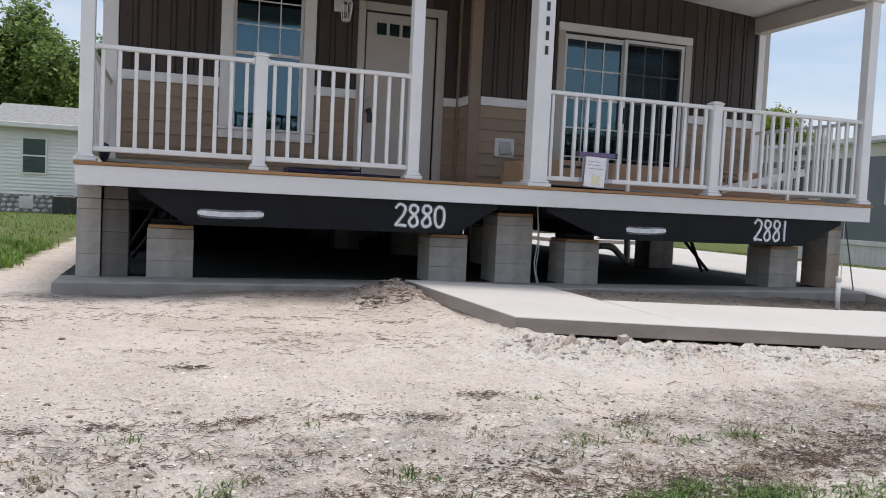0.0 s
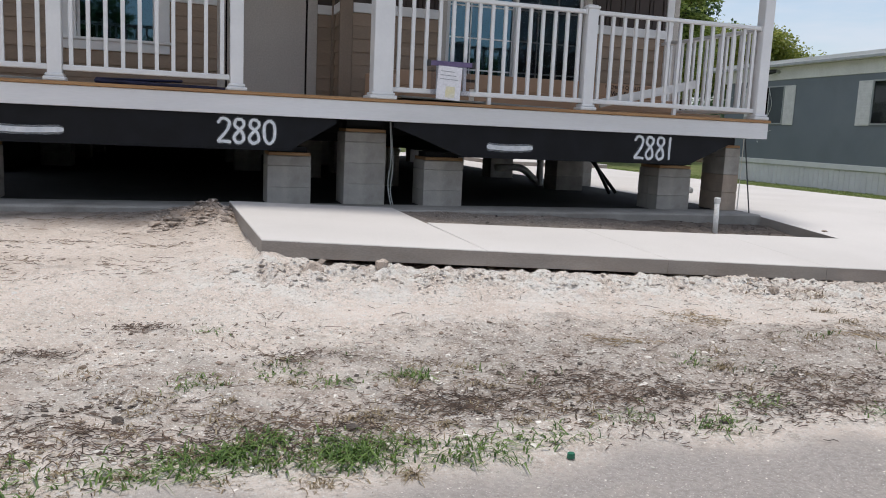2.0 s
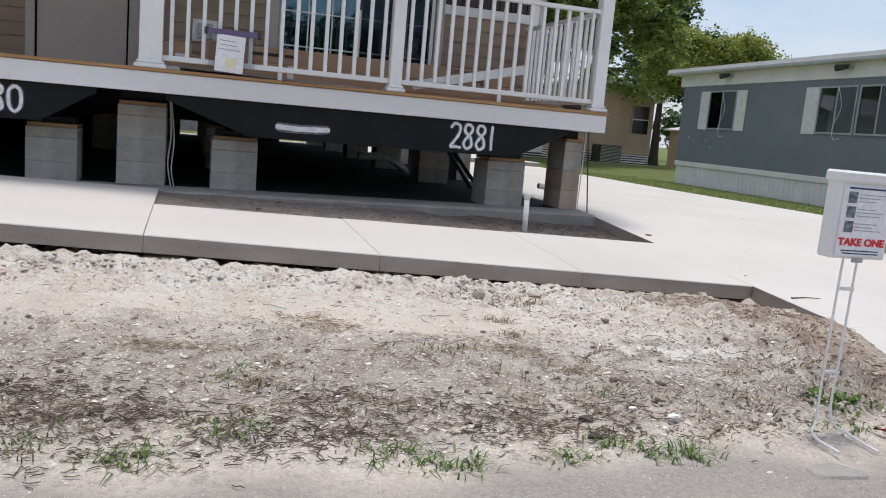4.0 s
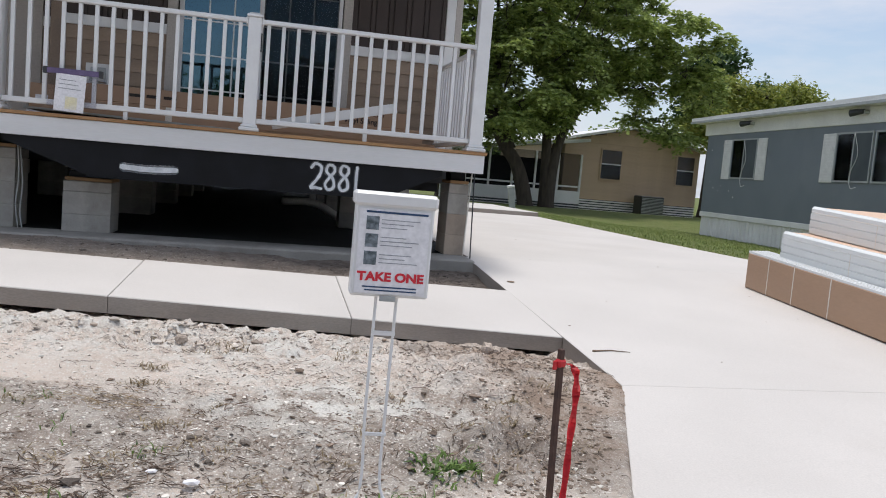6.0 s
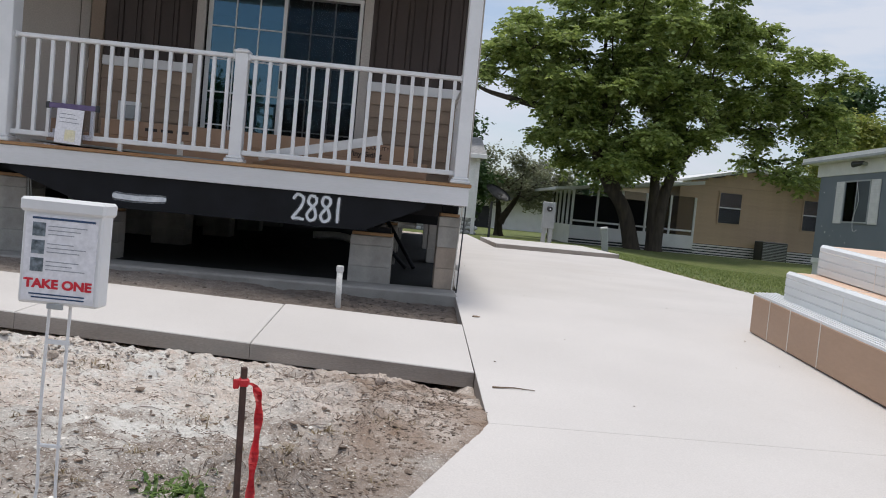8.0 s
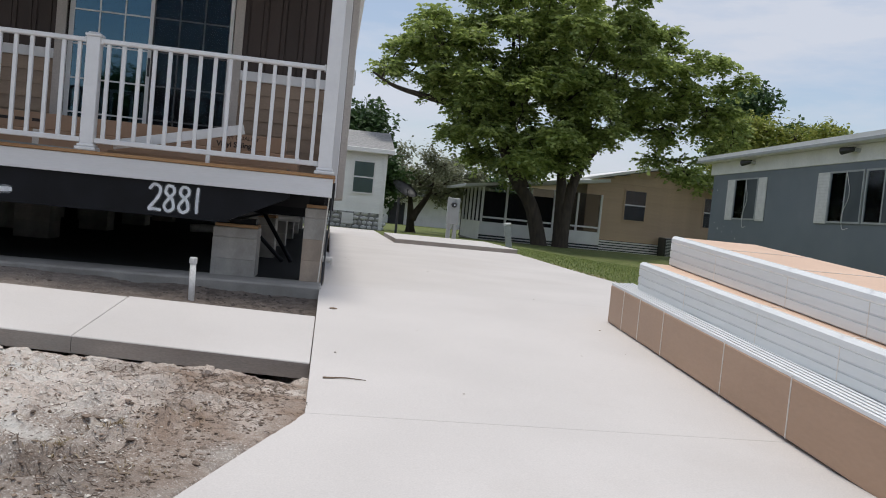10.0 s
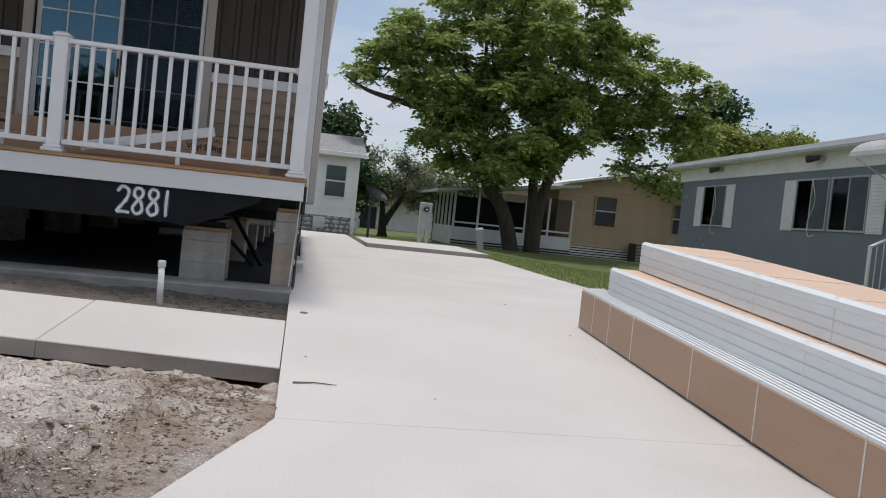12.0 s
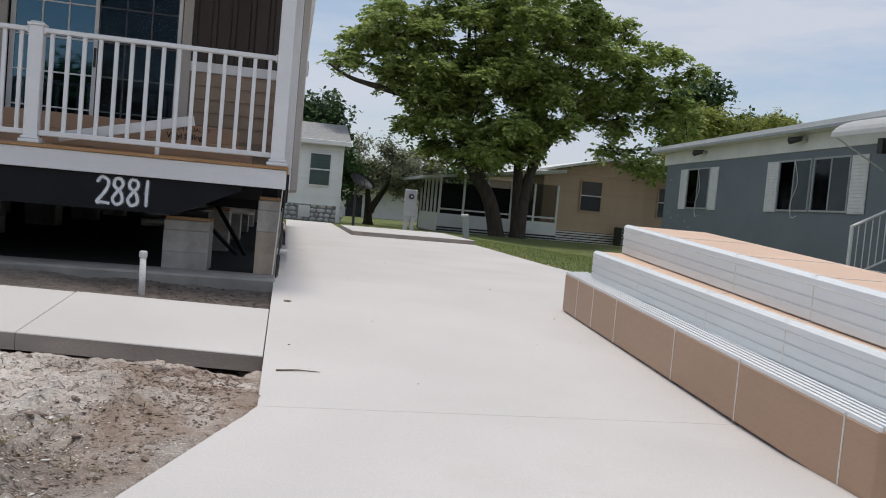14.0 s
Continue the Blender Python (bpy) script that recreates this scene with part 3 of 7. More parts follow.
shell = np.exp(-((Y - 4.45) / 0.42) ** 2) * step(1.2, 2.6, X) * (1 - 0.75 * step(5.8, 7.2, X)) + 0.85 * np.exp(-(((X - 6.3) / 0.55) ** 2 + ((Y - 3.45) / 0.32) ** 2)) + 0.6 * np.exp(-(((X - 5.9) / 0.6) ** 2 + ((Y - 4.2) / 0.3) ** 2)) + 0.25 * step(4.5, 3.4, Y)
# last term: soil strip along the slab, its colour deepened for shade
loam_shade = 0.9 * step(6.0, 6.15, Y) * step(3.0, 3.6, X) * (1 - step(7.15, 7.3, Y)) * (0.55 + 0.45 * step(5.0, 7.0, X)) + 0.55 * np.exp(-(((X - 7.05) / 0.28) ** 2 + ((Y - 2.9) / 0.16) ** 2)) + 0.70 * np.exp(-((Y - 7.08) / 0.30) ** 2) * (1 - step(2.2, 2.6, X)) * step(-0.8, -0.2, X)
damp_shade = 1.5 * np.exp(-(((X - 7.60 + 0.43 * np.clip(3.9 - Y, 0, 2.6)) / 0.42) ** 2 + ((Y - 3.9) / 0.8) ** 2)) + 0.7 * np.exp(-(((X - 7.2) / 0.5) ** 2 + ((Y - 4.5) / 0.3) ** 2)) + 0.8 * np.exp(-(((X - 1.9) / 0.9) ** 2 + ((Y - 6.6) / 0.45) ** 2))
for key, arr in (("turf", turf), ("dark", np.clip(dark, -0.8, 1)), ("gravel", grav), ("shell", np.clip(shell, 0, 1)), ("damp_shade", np.clip(damp_shade, 0, 1)), ("loam_shade", np.clip(loam_shade, 0, 1)), ("clean", np.clip(band + 0.3 * rough_amp * (1 - step(2.0, 2.6, X)) * step(3.4, 4.2, Y), 0, 1))):
    at = me.attributes.new(key, "FLOAT", "POINT")
    at.data.foreach_set("value", arr.reshape(-1).astype(np.float32))
me.materials.append(M_GROUND)
tagged(new("ground", me), "pale sandy bare ground with grey topsoil, litter and lawn", "ground", kind="structure")


def panel(poly, top, thick, bevel=0.008, edge=False):
    """A cast concrete panel whose top follows a level function, with an eased upper edge."""
    bm = bmesh.new()
    cx, cy = sum(p[0] for p in poly) / len(poly), sum(p[1] for p in poly) / len(poly)
    hi = [bm.verts.new((x, y, float(top(x, y)))) for x, y in poly]
    lo = [bm.verts.new((x, y, float(top(x, y)) - thick)) for x, y in poly]
    f = bm.faces.new(hi)
    bm.faces.new(lo[::-1])
    for k in range(len(hi)):
        j = (k + 1) % len(hi)
        bm.faces.new((hi[k], lo[k], lo[j], hi[j]))
    bmesh.ops.recalc_face_normals(bm, faces=bm.faces)
    if edge:
        for q in bm.faces:
            q.material_index = 0 if q is f else 1
    if bevel:
        bmesh.ops.bevel(bm, geom=list(f.edges), offset=bevel, segments=2, affect="EDGES", profile=0.5)
    return bm


driveway = thing("driveway", "broad pale new concrete driveway with thin joints", "driveway", kind="structure")
dz = lambda x, y: drive_z(y)
for poly in ([(6.70, 1.45), (7.31, 2.75), (7.785, 3.9085), (12.05, 3.9085), (12.9, 1.45)][::-1],
             [(7.785, 3.911), (12.05, 3.911), (12.05, 7.5), (7.785, 7.5)],
             [(7.815, 7.504), (12.05, 7.504), (12.0, 12.5), (7.815, 12.5)],
             [(7.86, 12.504), (12.0, 12.504), (12.2, 18.5), (7.86, 18.5)],
             [(7.86, 18.504), (9.34, 18.504), (9.34, 27.5), (7.86, 27.5)]):
    part("concrete_panel", panel(poly, dz, 0.12, 0.004, True), M_CONC, driveway)
part("concrete_panel", panel([(9.345, 18.505), (12.2, 18.505), (12.2, 22.6), (9.345, 22.6)], lambda x, y: drive_z(y) + 0.10, 0.2, 0.01, True), M_CONC, driveway, "raised utility pad of pale concrete")

walkway = thing("front_walk", "pale concrete front walk with exposed grey edge", "walkway", kind="structure")
part("concrete_panel", panel([(2.40, 4.73), (3.7785, 4.745), (3.7785, 7.18), (2.35, 7.18)], walk_z, 0.10, 0.008, True), M_CONC, walkway)
for a, b in ((3.781, 5.10), (5.103, 6.45), (6.453, 7.78)):
    part("concrete_panel", panel([(a, 4.75 + 0.012 * (a - 3.8)), (b, 4.75 + 0.012 * (b - 3.8)), (b, 6.05), (a, 6.08)], walk_z, 0.10, 0.008, True), M_CONC, walkway)

for ob in (*walkway.children, *driveway.children):
    ob.data.materials.append(M_EDGE)

SLAB_Z = 0.945
slab = thing("house_slab", "grey concrete slab under the raised home", "slab", kind="structure")
part("slab_strip", box(-0.62, 7.80, 7.19, 7.70, 0.74, SLAB_Z, 0.015), M_SLAB, slab, "rough front edge strip")
# black sheet in place of the shade behind the front strip
part("slab_strip", box(-0.62, 7.80, 7.702, 21.5, 0.74, SLAB_Z - 0.006, 0.0), M_UNDERSHADE, slab, "ground under the home painted black for its shade")

# ---------------------------------------------------------------- the raised home
FRONT, DECK, BACK = 7.285, 1.93, 21.3
XL, XR = -0.47, 7.85
WALL_R, WALL_L = 9.285, 9.72
home = thing("mobile_home", "new brown and tan manufactured home raised on block piers", "house", (0, 0, 0))


def holed(x0, x1, z0, z1, y0, y1, holes):
    """A wall along x with rectangular holes (hx0, hx1, hz0, hz1) from left to right."""
    bm = bmesh.new()
    at = x0
    for hx0, hx1, hz0, hz1 in holes:
        box(at, hx0, y0, y1, z0, z1, bm=bm)
        if hz0 > z0:
            box(hx0, hx1, y0, y1, z0, hz0, bm=bm)
        box(hx0, hx1, y0, y1, hz1, z1, bm=bm)
        at = hx1
    return box(at, x1, y0, y1, z0, z1, bm=bm)


TOPZ = 4.85
DOOR = (2.43, 3.34, DECK, 4.00)
WIN = (0.90, 1.70, 2.45, 4.25)
SLIDE = (4.87, 6.61, DECK + 0.02, 3.93)
wall_l = part("front_wall", holed(XL + 0.03, 3.68, DECK - 0.02, TOPZ, WALL_L, WALL_L + 0.14, [WIN, DOOR]), M_BOARD, home)
wall_r = part("front_wall", holed(3.66, XR + 0.04, DECK - 0.02, TOPZ, WALL_R, WALL_R + 0.14, [SLIDE]), M_BOARD, home)
part("return_wall", box(3.66, 3.80, WALL_R + 0.14, WALL_L + 0.14, DECK - 0.02, TOPZ), M_BOARD, home)
# tan siding given the paler door paint to show bright sky light
part("side_wall", box(XR - 0.05, XR + 0.09, WALL_R + 0.14, BACK, 1.72, 4.45), M_DOOR, home, "siding of the long side, paled to greige for sky light")
part("side_wall", box(XL, XL + 0.14, WALL_L + 0.14, BACK, 1.72, 4.45), M_LAP, home)
part("rear_wall", box(XL, XR, BACK, BACK + 0.14, 1.72, 4.45), M_LAP, home)
part("floor_frame", box(XL, XR, 9.0, BACK, 1.60, DECK - 0.024), M_BELLY, home, "black wrapped underside of the floor")
# unseen black panels added to keep daylight out from under the floor
part("side_skirt", box(XL + 0.20, XL + 0.24, 11.0, BACK, 0.93, 1.62), M_BELLY, home, "added black panel blocking light along the side")
part("rear_skirt", box(XL, 3.75, BACK + 0.02, BACK + 0.06, 0.9, 1.72), M_BELLY, home, "added black panel blocking light at the rear")
part("rear_skirt", box(5.2, 6.2, BACK + 0.02, BACK + 0.06, 0.9, 1.72), M_BELLY, home, "added black panel blocking light at the rear")
# room surfaces coloured near-black so the inside looks unlit
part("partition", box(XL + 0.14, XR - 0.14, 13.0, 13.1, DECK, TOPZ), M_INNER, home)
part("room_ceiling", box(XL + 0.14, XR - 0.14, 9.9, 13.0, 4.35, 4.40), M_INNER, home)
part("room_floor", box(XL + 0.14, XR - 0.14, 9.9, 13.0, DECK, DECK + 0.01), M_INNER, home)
BELT0, BELT1 = 2.93, 3.035


def spans(x0, x1, blocked):
    """Free stretches of x0..x1 outside the blocked ones."""
    at, out = x0, []
    for a, b in sorted(blocked):
        if a > at:
            out.append((at, min(a, x1)))
        at = max(at, b)
    if at < x1:
        out.append((at, x1))
    return out


def lap_rows(wall, x0, x1, y, blocked, rows=7):
    """Lap boards with sloped faces on the lower wall, seven courses to the belt."""
    h = (BELT0 - DECK) / 7
    for a, b in spans(x0, x1, blocked):
        bm = prism([(y - 0.004, h + 0.006), (y - 0.020, -0.0), (y, 0.0), (y, h + 0.006)], "x", a, b)
        data = mesh_of(bm, "lap_board", M_LAP)
        pieces("lap_board", data, [(0, 0, DECK + i * h) for i in range(rows)], wall)


def board_rows(wall, x0, x1, y, ztop, blocked):
    """Upright boards with grooves between them over the belt."""
    w = 0.203
    k = 0
    n = int((x1 - x0) / w + 0.5)
    w = (x1 - x0) / n
    for i in range(n):
        a, b = x0 + i * w + 0.007, x0 + (i + 1) * w - 0.007
        for sa, sb in spans(a, b, [(q[0], q[1]) for q in blocked if q[0] < b and q[1] > a]):
            if sb - sa > 0.02:
                if sb - sa > 0.12:
                    part("upright_board", box(sa, sb - 0.052, y - 0.014, y, BELT1, ztop, 0.003), M_BOARD, wall)
                    part("batten", box(sb - 0.042, sb, y - 0.022, y, BELT1, ztop, 0.003), M_BOARD, wall)
                else:
                    part("upright_board", box(sa, sb, y - 0.014, y, BELT1, ztop, 0.003), M_BOARD, wall)
        for q in blocked:
            if q[0] < b and q[1] > a and q[3] < ztop:
                part("upright_board", box(max(a, q[0]), min(b, q[1]), y - 0.014, y, q[3], ztop, 0.003), M_BOARD, wall)


WT, DT, ST = (0.76, 1.84, 2.36, 4.39), (2.34, 3.45, DECK, 4.10), (4.77, 6.71, DECK, 4.04)
lap_rows(wall_l, XL + 0.15, 3.66, WALL_L, [WT[:2], DT[:2]])
lap_rows(wall_l, WT[0], WT[1], WALL_L, [], 3)
lap_rows(wall_r, 3.78, XR - 0.09, WALL_R, [ST[:2]])
board_rows(wall_l, XL + 0.15, 3.66, WALL_L, 4.66, [WT, DT])
board_rows(wall_r, 3.78, XR - 0.09, WALL_R, 4.66, [ST])
for x0, x1, y, blocked, wall in ((XL + 0.15, 3.66, WALL_L, [WT[:2], DT[:2]], wall_l), (3.78, XR - 0.09, WALL_R, [ST[:2]], wall_r)):
    for a, b in spans(x0, x1, blocked):
        part("belt_trim", box(a, b, y - 0.032, y, BELT0, BELT1, 0.004), M_WHITE, wall, "white belt board")
# the return beside the door
rw = part("return_face", box(3.640, 3.659, WALL_R, WALL_L - 0.03, BELT1, 4.66), M_BOARD, home)
for i in range(7):
    h = (BELT0 - DECK) / 7
    part("lap_board", prism([(3.656, DECK + i * h + h), (3.640, DECK + i * h), (3.659, DECK + i * h), (3.659, DECK + i * h + h)], "y", WALL_R, WALL_L - 0.03), M_LAP, rw)
part("belt_trim", box(3.628, 3.659, WALL_R, WALL_L - 0.03, BELT0, BELT1, 0.003), M_WHITE, rw)
part("corner_trim", box(3.632, 3.775, WALL_R - 0.036, WALL_R + 0.05, DECK, 4.66, 0.006), M_TANTRIM, home, "tan corner board")
part("corner_trim", box(3.615, 3.655, WALL_L - 0.07, WALL_L, DECK, 4.66, 0.004), M_TANTRIM, home)
part("corner_trim", box(XR - 0.09, XR + 0.015, WALL_R - 0.03, WALL_R + 0.10, DECK - 0.19, 4.50, 0.006), M_WHITE, home, "white corner board")
# tan board paled in colour the same way, for the sky light
part("corner_trim", box(XR + 0.017, XR + 0.095, WALL_R - 0.022, WALL_R + 0.135, DECK - 0.19, 4.50, 0.006), M_DOOR, home, "corner board paled to greige for sky light")
part("corner_trim", box(XL - 0.012, XL + 0.15, WALL_L - 0.03, WALL_L + 0.12, DECK - 0.19, 4.50, 0.006), M_WHITE, home)

# porch roof, soffit and gable
roof = part("roof", prism([(XL - 0.30, 4.46), (3.69, 5.40), (XR + 0.16, 4.46), (XR + 0.16, 4.52), (3.69, 5.50), (XL - 0.30, 4.52)], "y", 6.95, BACK + 0.3), M_SHINGLE, home, "low grey shingle roof")
part("porch_ceiling", prism([(XL - 0.28, 4.40), (3.69, 4.74), (XR + 0.12, 4.40), (XR + 0.12, 4.44), (3.69, 4.78), (XL - 0.28, 4.44)], "y", 7.0, WALL_L + 0.1), M_WHITE, home, "white sloping porch ceiling")
part("eave_beam", box(XR - 0.17, XR - 0.02, FRONT, WALL_R, 4.20, 4.41, 0.006), M_DOOR, home, "boxed eave beam")
part("eave_beam", box(XL + 0.02, XL + 0.17, FRONT, WALL_L, 4.20, 4.41, 0.006), M_DOOR, home)
part("front_beam", box(XL + 0.02, XR - 0.02, FRONT - 0.02, FRONT + 0.13, 4.22, 4.44, 0.006), M_WHITE, home)
part("gable_face", prism([(XL, 4.44), (XR, 4.44), (3.69, 5.36)], "y", FRONT - 0.01, FRONT + 0.08), M_BOARD, home)
part("eave_trim", box(XR + 0.12, XR + 0.17, 6.95, BACK, 4.38, 4.54, 0.004), M_WHITE, home)

# deck
deck = thing("porch_deck", "white-edged raised timber porch deck", "porch deck", (3.7, 8.0, 1.73))
part("fascia", box(XL, XR - 0.03, FRONT - 0.03, FRONT - 0.002, 1.735, 1.900, 0.004), M_FASCIA, deck, "wide white fascia board")
part("fascia", box(XR - 0.06, XR - 0.03, FRONT, WALL_R - 0.04, 1.735, 1.900, 0.004), M_FASCIA, deck)
part("fascia", box(XL, XL + 0.03, FRONT, WALL_L - 0.04, 1.735, 1.900, 0.004), M_FASCIA, deck)
part("deck_joists", box(XL + 0.04, XR - 0.07, FRONT, WALL_L - 0.02, 1.742, 1.895), M_BELLY, deck)
nb = 17
for i in range(nb):
    y0 = FRONT - 0.045 + i * 0.146
    if y0 + 0.14 < WALL_R - 0.02:
        part("deck_board", box(XL - 0.015, XR - 0.012, y0, y0 + 0.14, 1.902, DECK, 0.004), M_WOOD, deck)
    else:
        part("deck_board", box(XL - 0.015, 3.62, y0, min(y0 + 0.14, WALL_L), 1.902, DECK, 0.004), M_WOOD, deck)

# ---------------------------------------------------------------- door, windows
door = thing("front_door", "closed greige entry door with four small lites", "door", (2.88, WALL_L, DECK))
part("leaf", holed(DOOR[0] + 0.02, DOOR[1] - 0.02, DECK + 0.02, DOOR[3] - 0.02, WALL_L + 0.0, WALL_L + 0.045, [(2.57 + i * 0.16, 2.70 + i * 0.16, 3.72, 3.87) for i in range(4)]), M_DOOR, door)
for i in range(4):
    part("lite", box(2.57 + i * 0.16, 2.70 + i * 0.16, WALL_L + 0.02, WALL_L + 0.026, 3.72, 3.87), M_GLASS, door)
part("lite_frame", holed(2.54, 3.21, 3.69, 3.90, WALL_L - 0.012, WALL_L, [(2.57 + i * 0.16, 2.70 + i * 0.16, 3.72, 3.87) for i in range(4)]), M_DOOR, door)
for x0, x1 in ((DT[0], DOOR[0]), (DOOR[1], DT[1])):
    part("casing", box(x0, x1, WALL_L - 0.03, WALL_L + 0.1, DECK, DT[3], 0.005), M_DOOR, door)
part("casing", box(DOOR[0], DOOR[1], WALL_L - 0.03, WALL_L + 0.1, DOOR[3], DT[3], 0.005), M_DOOR, door)
part("knob", tube([(2.50, WALL_L + 0.01, 2.80), (2.50, WALL_L - 0.03, 2.80), (2.50, WALL_L - 0.04, 2.80), (2.50, WALL_L - 0.075, 2.80), (2.50, WALL_L - 0.085, 2.80)], [0.03, 0.03, 0.014, 0.03, 0.018], 12), M_DARK, door, "dark knob")
part("deadbolt", tube([(2.50, WALL_L + 0.01, 2.95), (2.50, WALL_L - 0.02, 2.95)], 0.028, 12), M_METER, door)
part("key_box", box(2.485, 2.545, WALL_L - 0.09, WALL_L - 0.045, 2.66, 2.78, 0.008), M_DARK, door)

window_front = thing("porch_window", "tall white-trimmed window with grilles", "window", (1.3, WALL_L, 2.4))
for x0, x1, z0, z1 in ((WT[0], WIN[0], WT[2] + 0.13, WT[3] - 0.13), (WIN[1], WT[1], WT[2] + 0.13, WT[3] - 0.13), (WT[0], WT[1], WT[2], WT[2] + 0.13), (WT[0], WT[1], WT[3] - 0.13, WT[3])):
    part("casing", box(x0, x1, WALL_L - 0.035, WALL_L + 0.04, z0, z1, 0.005), M_WHITE, window_front)
part("sill", box(WT[0] - 0.03, WT[1] + 0.03, WALL_L - 0.06, WALL_L - 0.036, WT[2] + 0.10, WT[2] + 0.13, 0.004), M_WHITE, window_front)
part("sash", holed(WIN[0], WIN[1], WIN[2], WIN[3], WALL_L + 0.02, WALL_L + 0.05, [(WIN[0] + 0.035, WIN[1] - 0.035, WIN[2] + 0.035, WIN[3] - 0.035)]), M_WHITE, window_front)
part("pane", box(WIN[0] + 0.035, WIN[1] - 0.035, WALL_L + 0.03, WALL_L + 0.034, WIN[2] + 0.035, WIN[3] - 0.035), M_GLASS, window_front)
part("meeting_rail", box(WIN[0] + 0.03, WIN[1] - 0.03, WALL_L + 0.012, WALL_L + 0.029, 3.33, 3.37, 0.003), M_WHITE, window_front)
for x in (1.18, 1.43):
    part("grille_bar", box(x - 0.007, x + 0.007, WALL_L + 0.022, WALL_L + 0.029, 3.37, 4.215), M_WHITE, window_front)
for z in (3.68, 3.96):
    part("grille_bar", box(WIN[0] + 0.035, WIN[1] - 0.035, WALL_L + 0.023, WALL_L + 0.0285, z - 0.007, z + 0.007), M_WHITE, window_front)

slider = thing("sliding_door", "closed sliding glass door, one leaf with grilles, one screened", "sliding door", (5.74, WALL_R, DECK))
for x0, x1, z0, z1 in ((ST[0], SLIDE[0], DECK, ST[3] - 0.1), (SLIDE[1], ST[1], DECK, ST[3] - 0.1), (ST[0], ST[1], ST[3] - 0.1, ST[3])):
    part("casing", box(x0, x1, WALL_R - 0.035, WALL_R + 0.05, z0, z1, 0.005), M_DOOR if z1 < 4 else M_WHITE, slider)
for x0, x1, yy, bars in ((4.88, 5.76, WALL_R + 0.04, True), (5.72, 6.60, WALL_R + 0.005, True)):
    leaf = part("leaf_frame", holed(x0, x1, DECK + 0.02, 3.92, yy, yy + 0.03, [(x0 + 0.05, x1 - 0.05, DECK + 0.10, 3.86)]), M_WHITE, slider)
    part("pane", box(x0 + 0.05, x1 - 0.05, yy + 0.012, yy + 0.016, DECK + 0.10, 3.86), M_GLASS, leaf)
    for k in (1, 2):
        xx = x0 + 0.05 + k * (x1 - x0 - 0.1) / 3
        part("grille_bar", box(xx - 0.008, xx + 0.008, yy + 0.003, yy + 0.009, DECK + 0.1, 3.86), M_WHITE, leaf)
    for k in range(1, 5):
        zz = DECK + 0.1 + k * 1.83 / 5
        part("grille_bar", box(x0 + 0.05, x1 - 0.05, yy + 0.004, yy + 0.0085, zz - 0.008, zz + 0.008), M_WHITE, leaf)


def meshmat():
    m = bpy.data.materials.new("screen_cloth")
    m.use_nodes = True
    n, l = m.node_tree.nodes, m.node_tree.links
    n.clear()
    tr, df, mi, out = n.new("ShaderNodeBsdfTransparent"), n.new("ShaderNodeBsdfDiffuse"), n.new("ShaderNodeMixShader"), n.new("ShaderNodeOutputMaterial")
    df.inputs["Color"].default_value = (0.02, 0.02, 0.022, 1)
    mi.inputs["Fac"].default_value = 0.40
    l.new(tr.outputs["BSDF"], mi.inputs[1])
    l.new(df.outputs["BSDF"], mi.inputs[2])
    l.new(mi.outputs["Shader"], out.inputs["Surface"])
    return m


M_MESH = meshmat()
part("screen", box(5.74, 6.58, WALL_R - 0.010, WALL_R - 0.008, DECK + 0.06, 3.90), M_MESH, slider, "dark insect screen")
part("screen_frame", holed(5.72, 6.60, DECK + 0.03, 3.92, WALL_R - 0.016, WALL_R + 0.002, [(5.76, 6.56, DECK + 0.08, 3.88)]), M_WHITE, slider)
part("pull_handle", box(5.735, 5.755, WALL_R - 0.05, WALL_R - 0.017, 2.85, 3.05, 0.004), M_DARK, slider)

vent = thing("wall_vent", "small square white vent hood on tan siding", "wall vent", (4.11, WALL_R, 2.33))
part("plate", box(3.99, 4.24, WALL_R - 0.045, WALL_R - 0.012, 2.32, 2.55, 0.005), M_WHITE, vent)
part("hood", prism([(WALL_R - 0.047, 2.36), (WALL_R - 0.10, 2.36), (WALL_R - 0.047, 2.51)], "x", 4.04, 4.19), M_METER, vent)

sconce = thing("porch_sconce", "white lantern sconce with open cage", "wall lamp", (2.15, WALL_L, 3.85))
part("mount_block", box(2.04, 2.19, WALL_L - 0.04, WALL_L - 0.012, 3.93, 4.12, 0.006), M_WHITE, sconce)
part("arm", tube([(2.12, WALL_L - 0.04, 4.06), (2.14, WALL_L - 0.12, 4.09), (2.16, WALL_L - 0.16, 4.07)], 0.012, 8), M_WHITE, sconce)
part("cap", tube([(2.16, WALL_L - 0.16, 4.01), (2.16, WALL_L - 0.16, 4.07)], [0.085, 0.03], 8), M_WHITE, sconce)
part("glass", tube([(2.16, WALL_L - 0.16, 3.83), (2.16, WALL_L - 0.16, 4.01)], [0.045, 0.062], 8), M_BAG, sconce)
for k in range(8):
    a = k * math.pi / 4
    part("cage_bar", tube([(2.16 + 0.05 * math.cos(a), WALL_L - 0.16 + 0.05 * math.sin(a), 3.82), (2.16 + 0.072 * math.cos(a), WALL_L - 0.16 + 0.072 * math.sin(a), 4.01)], 0.006, 5), M_WHITE, sconce)
part("cage_ring", tube([(2.16, WALL_L - 0.16, 3.80), (2.16, WALL_L - 0.16, 3.82)], [0.05, 0.056], 10), M_WHITE, sconce)

# ---------------------------------------------------------------- porch posts and railings
PY = FRONT + 0.065


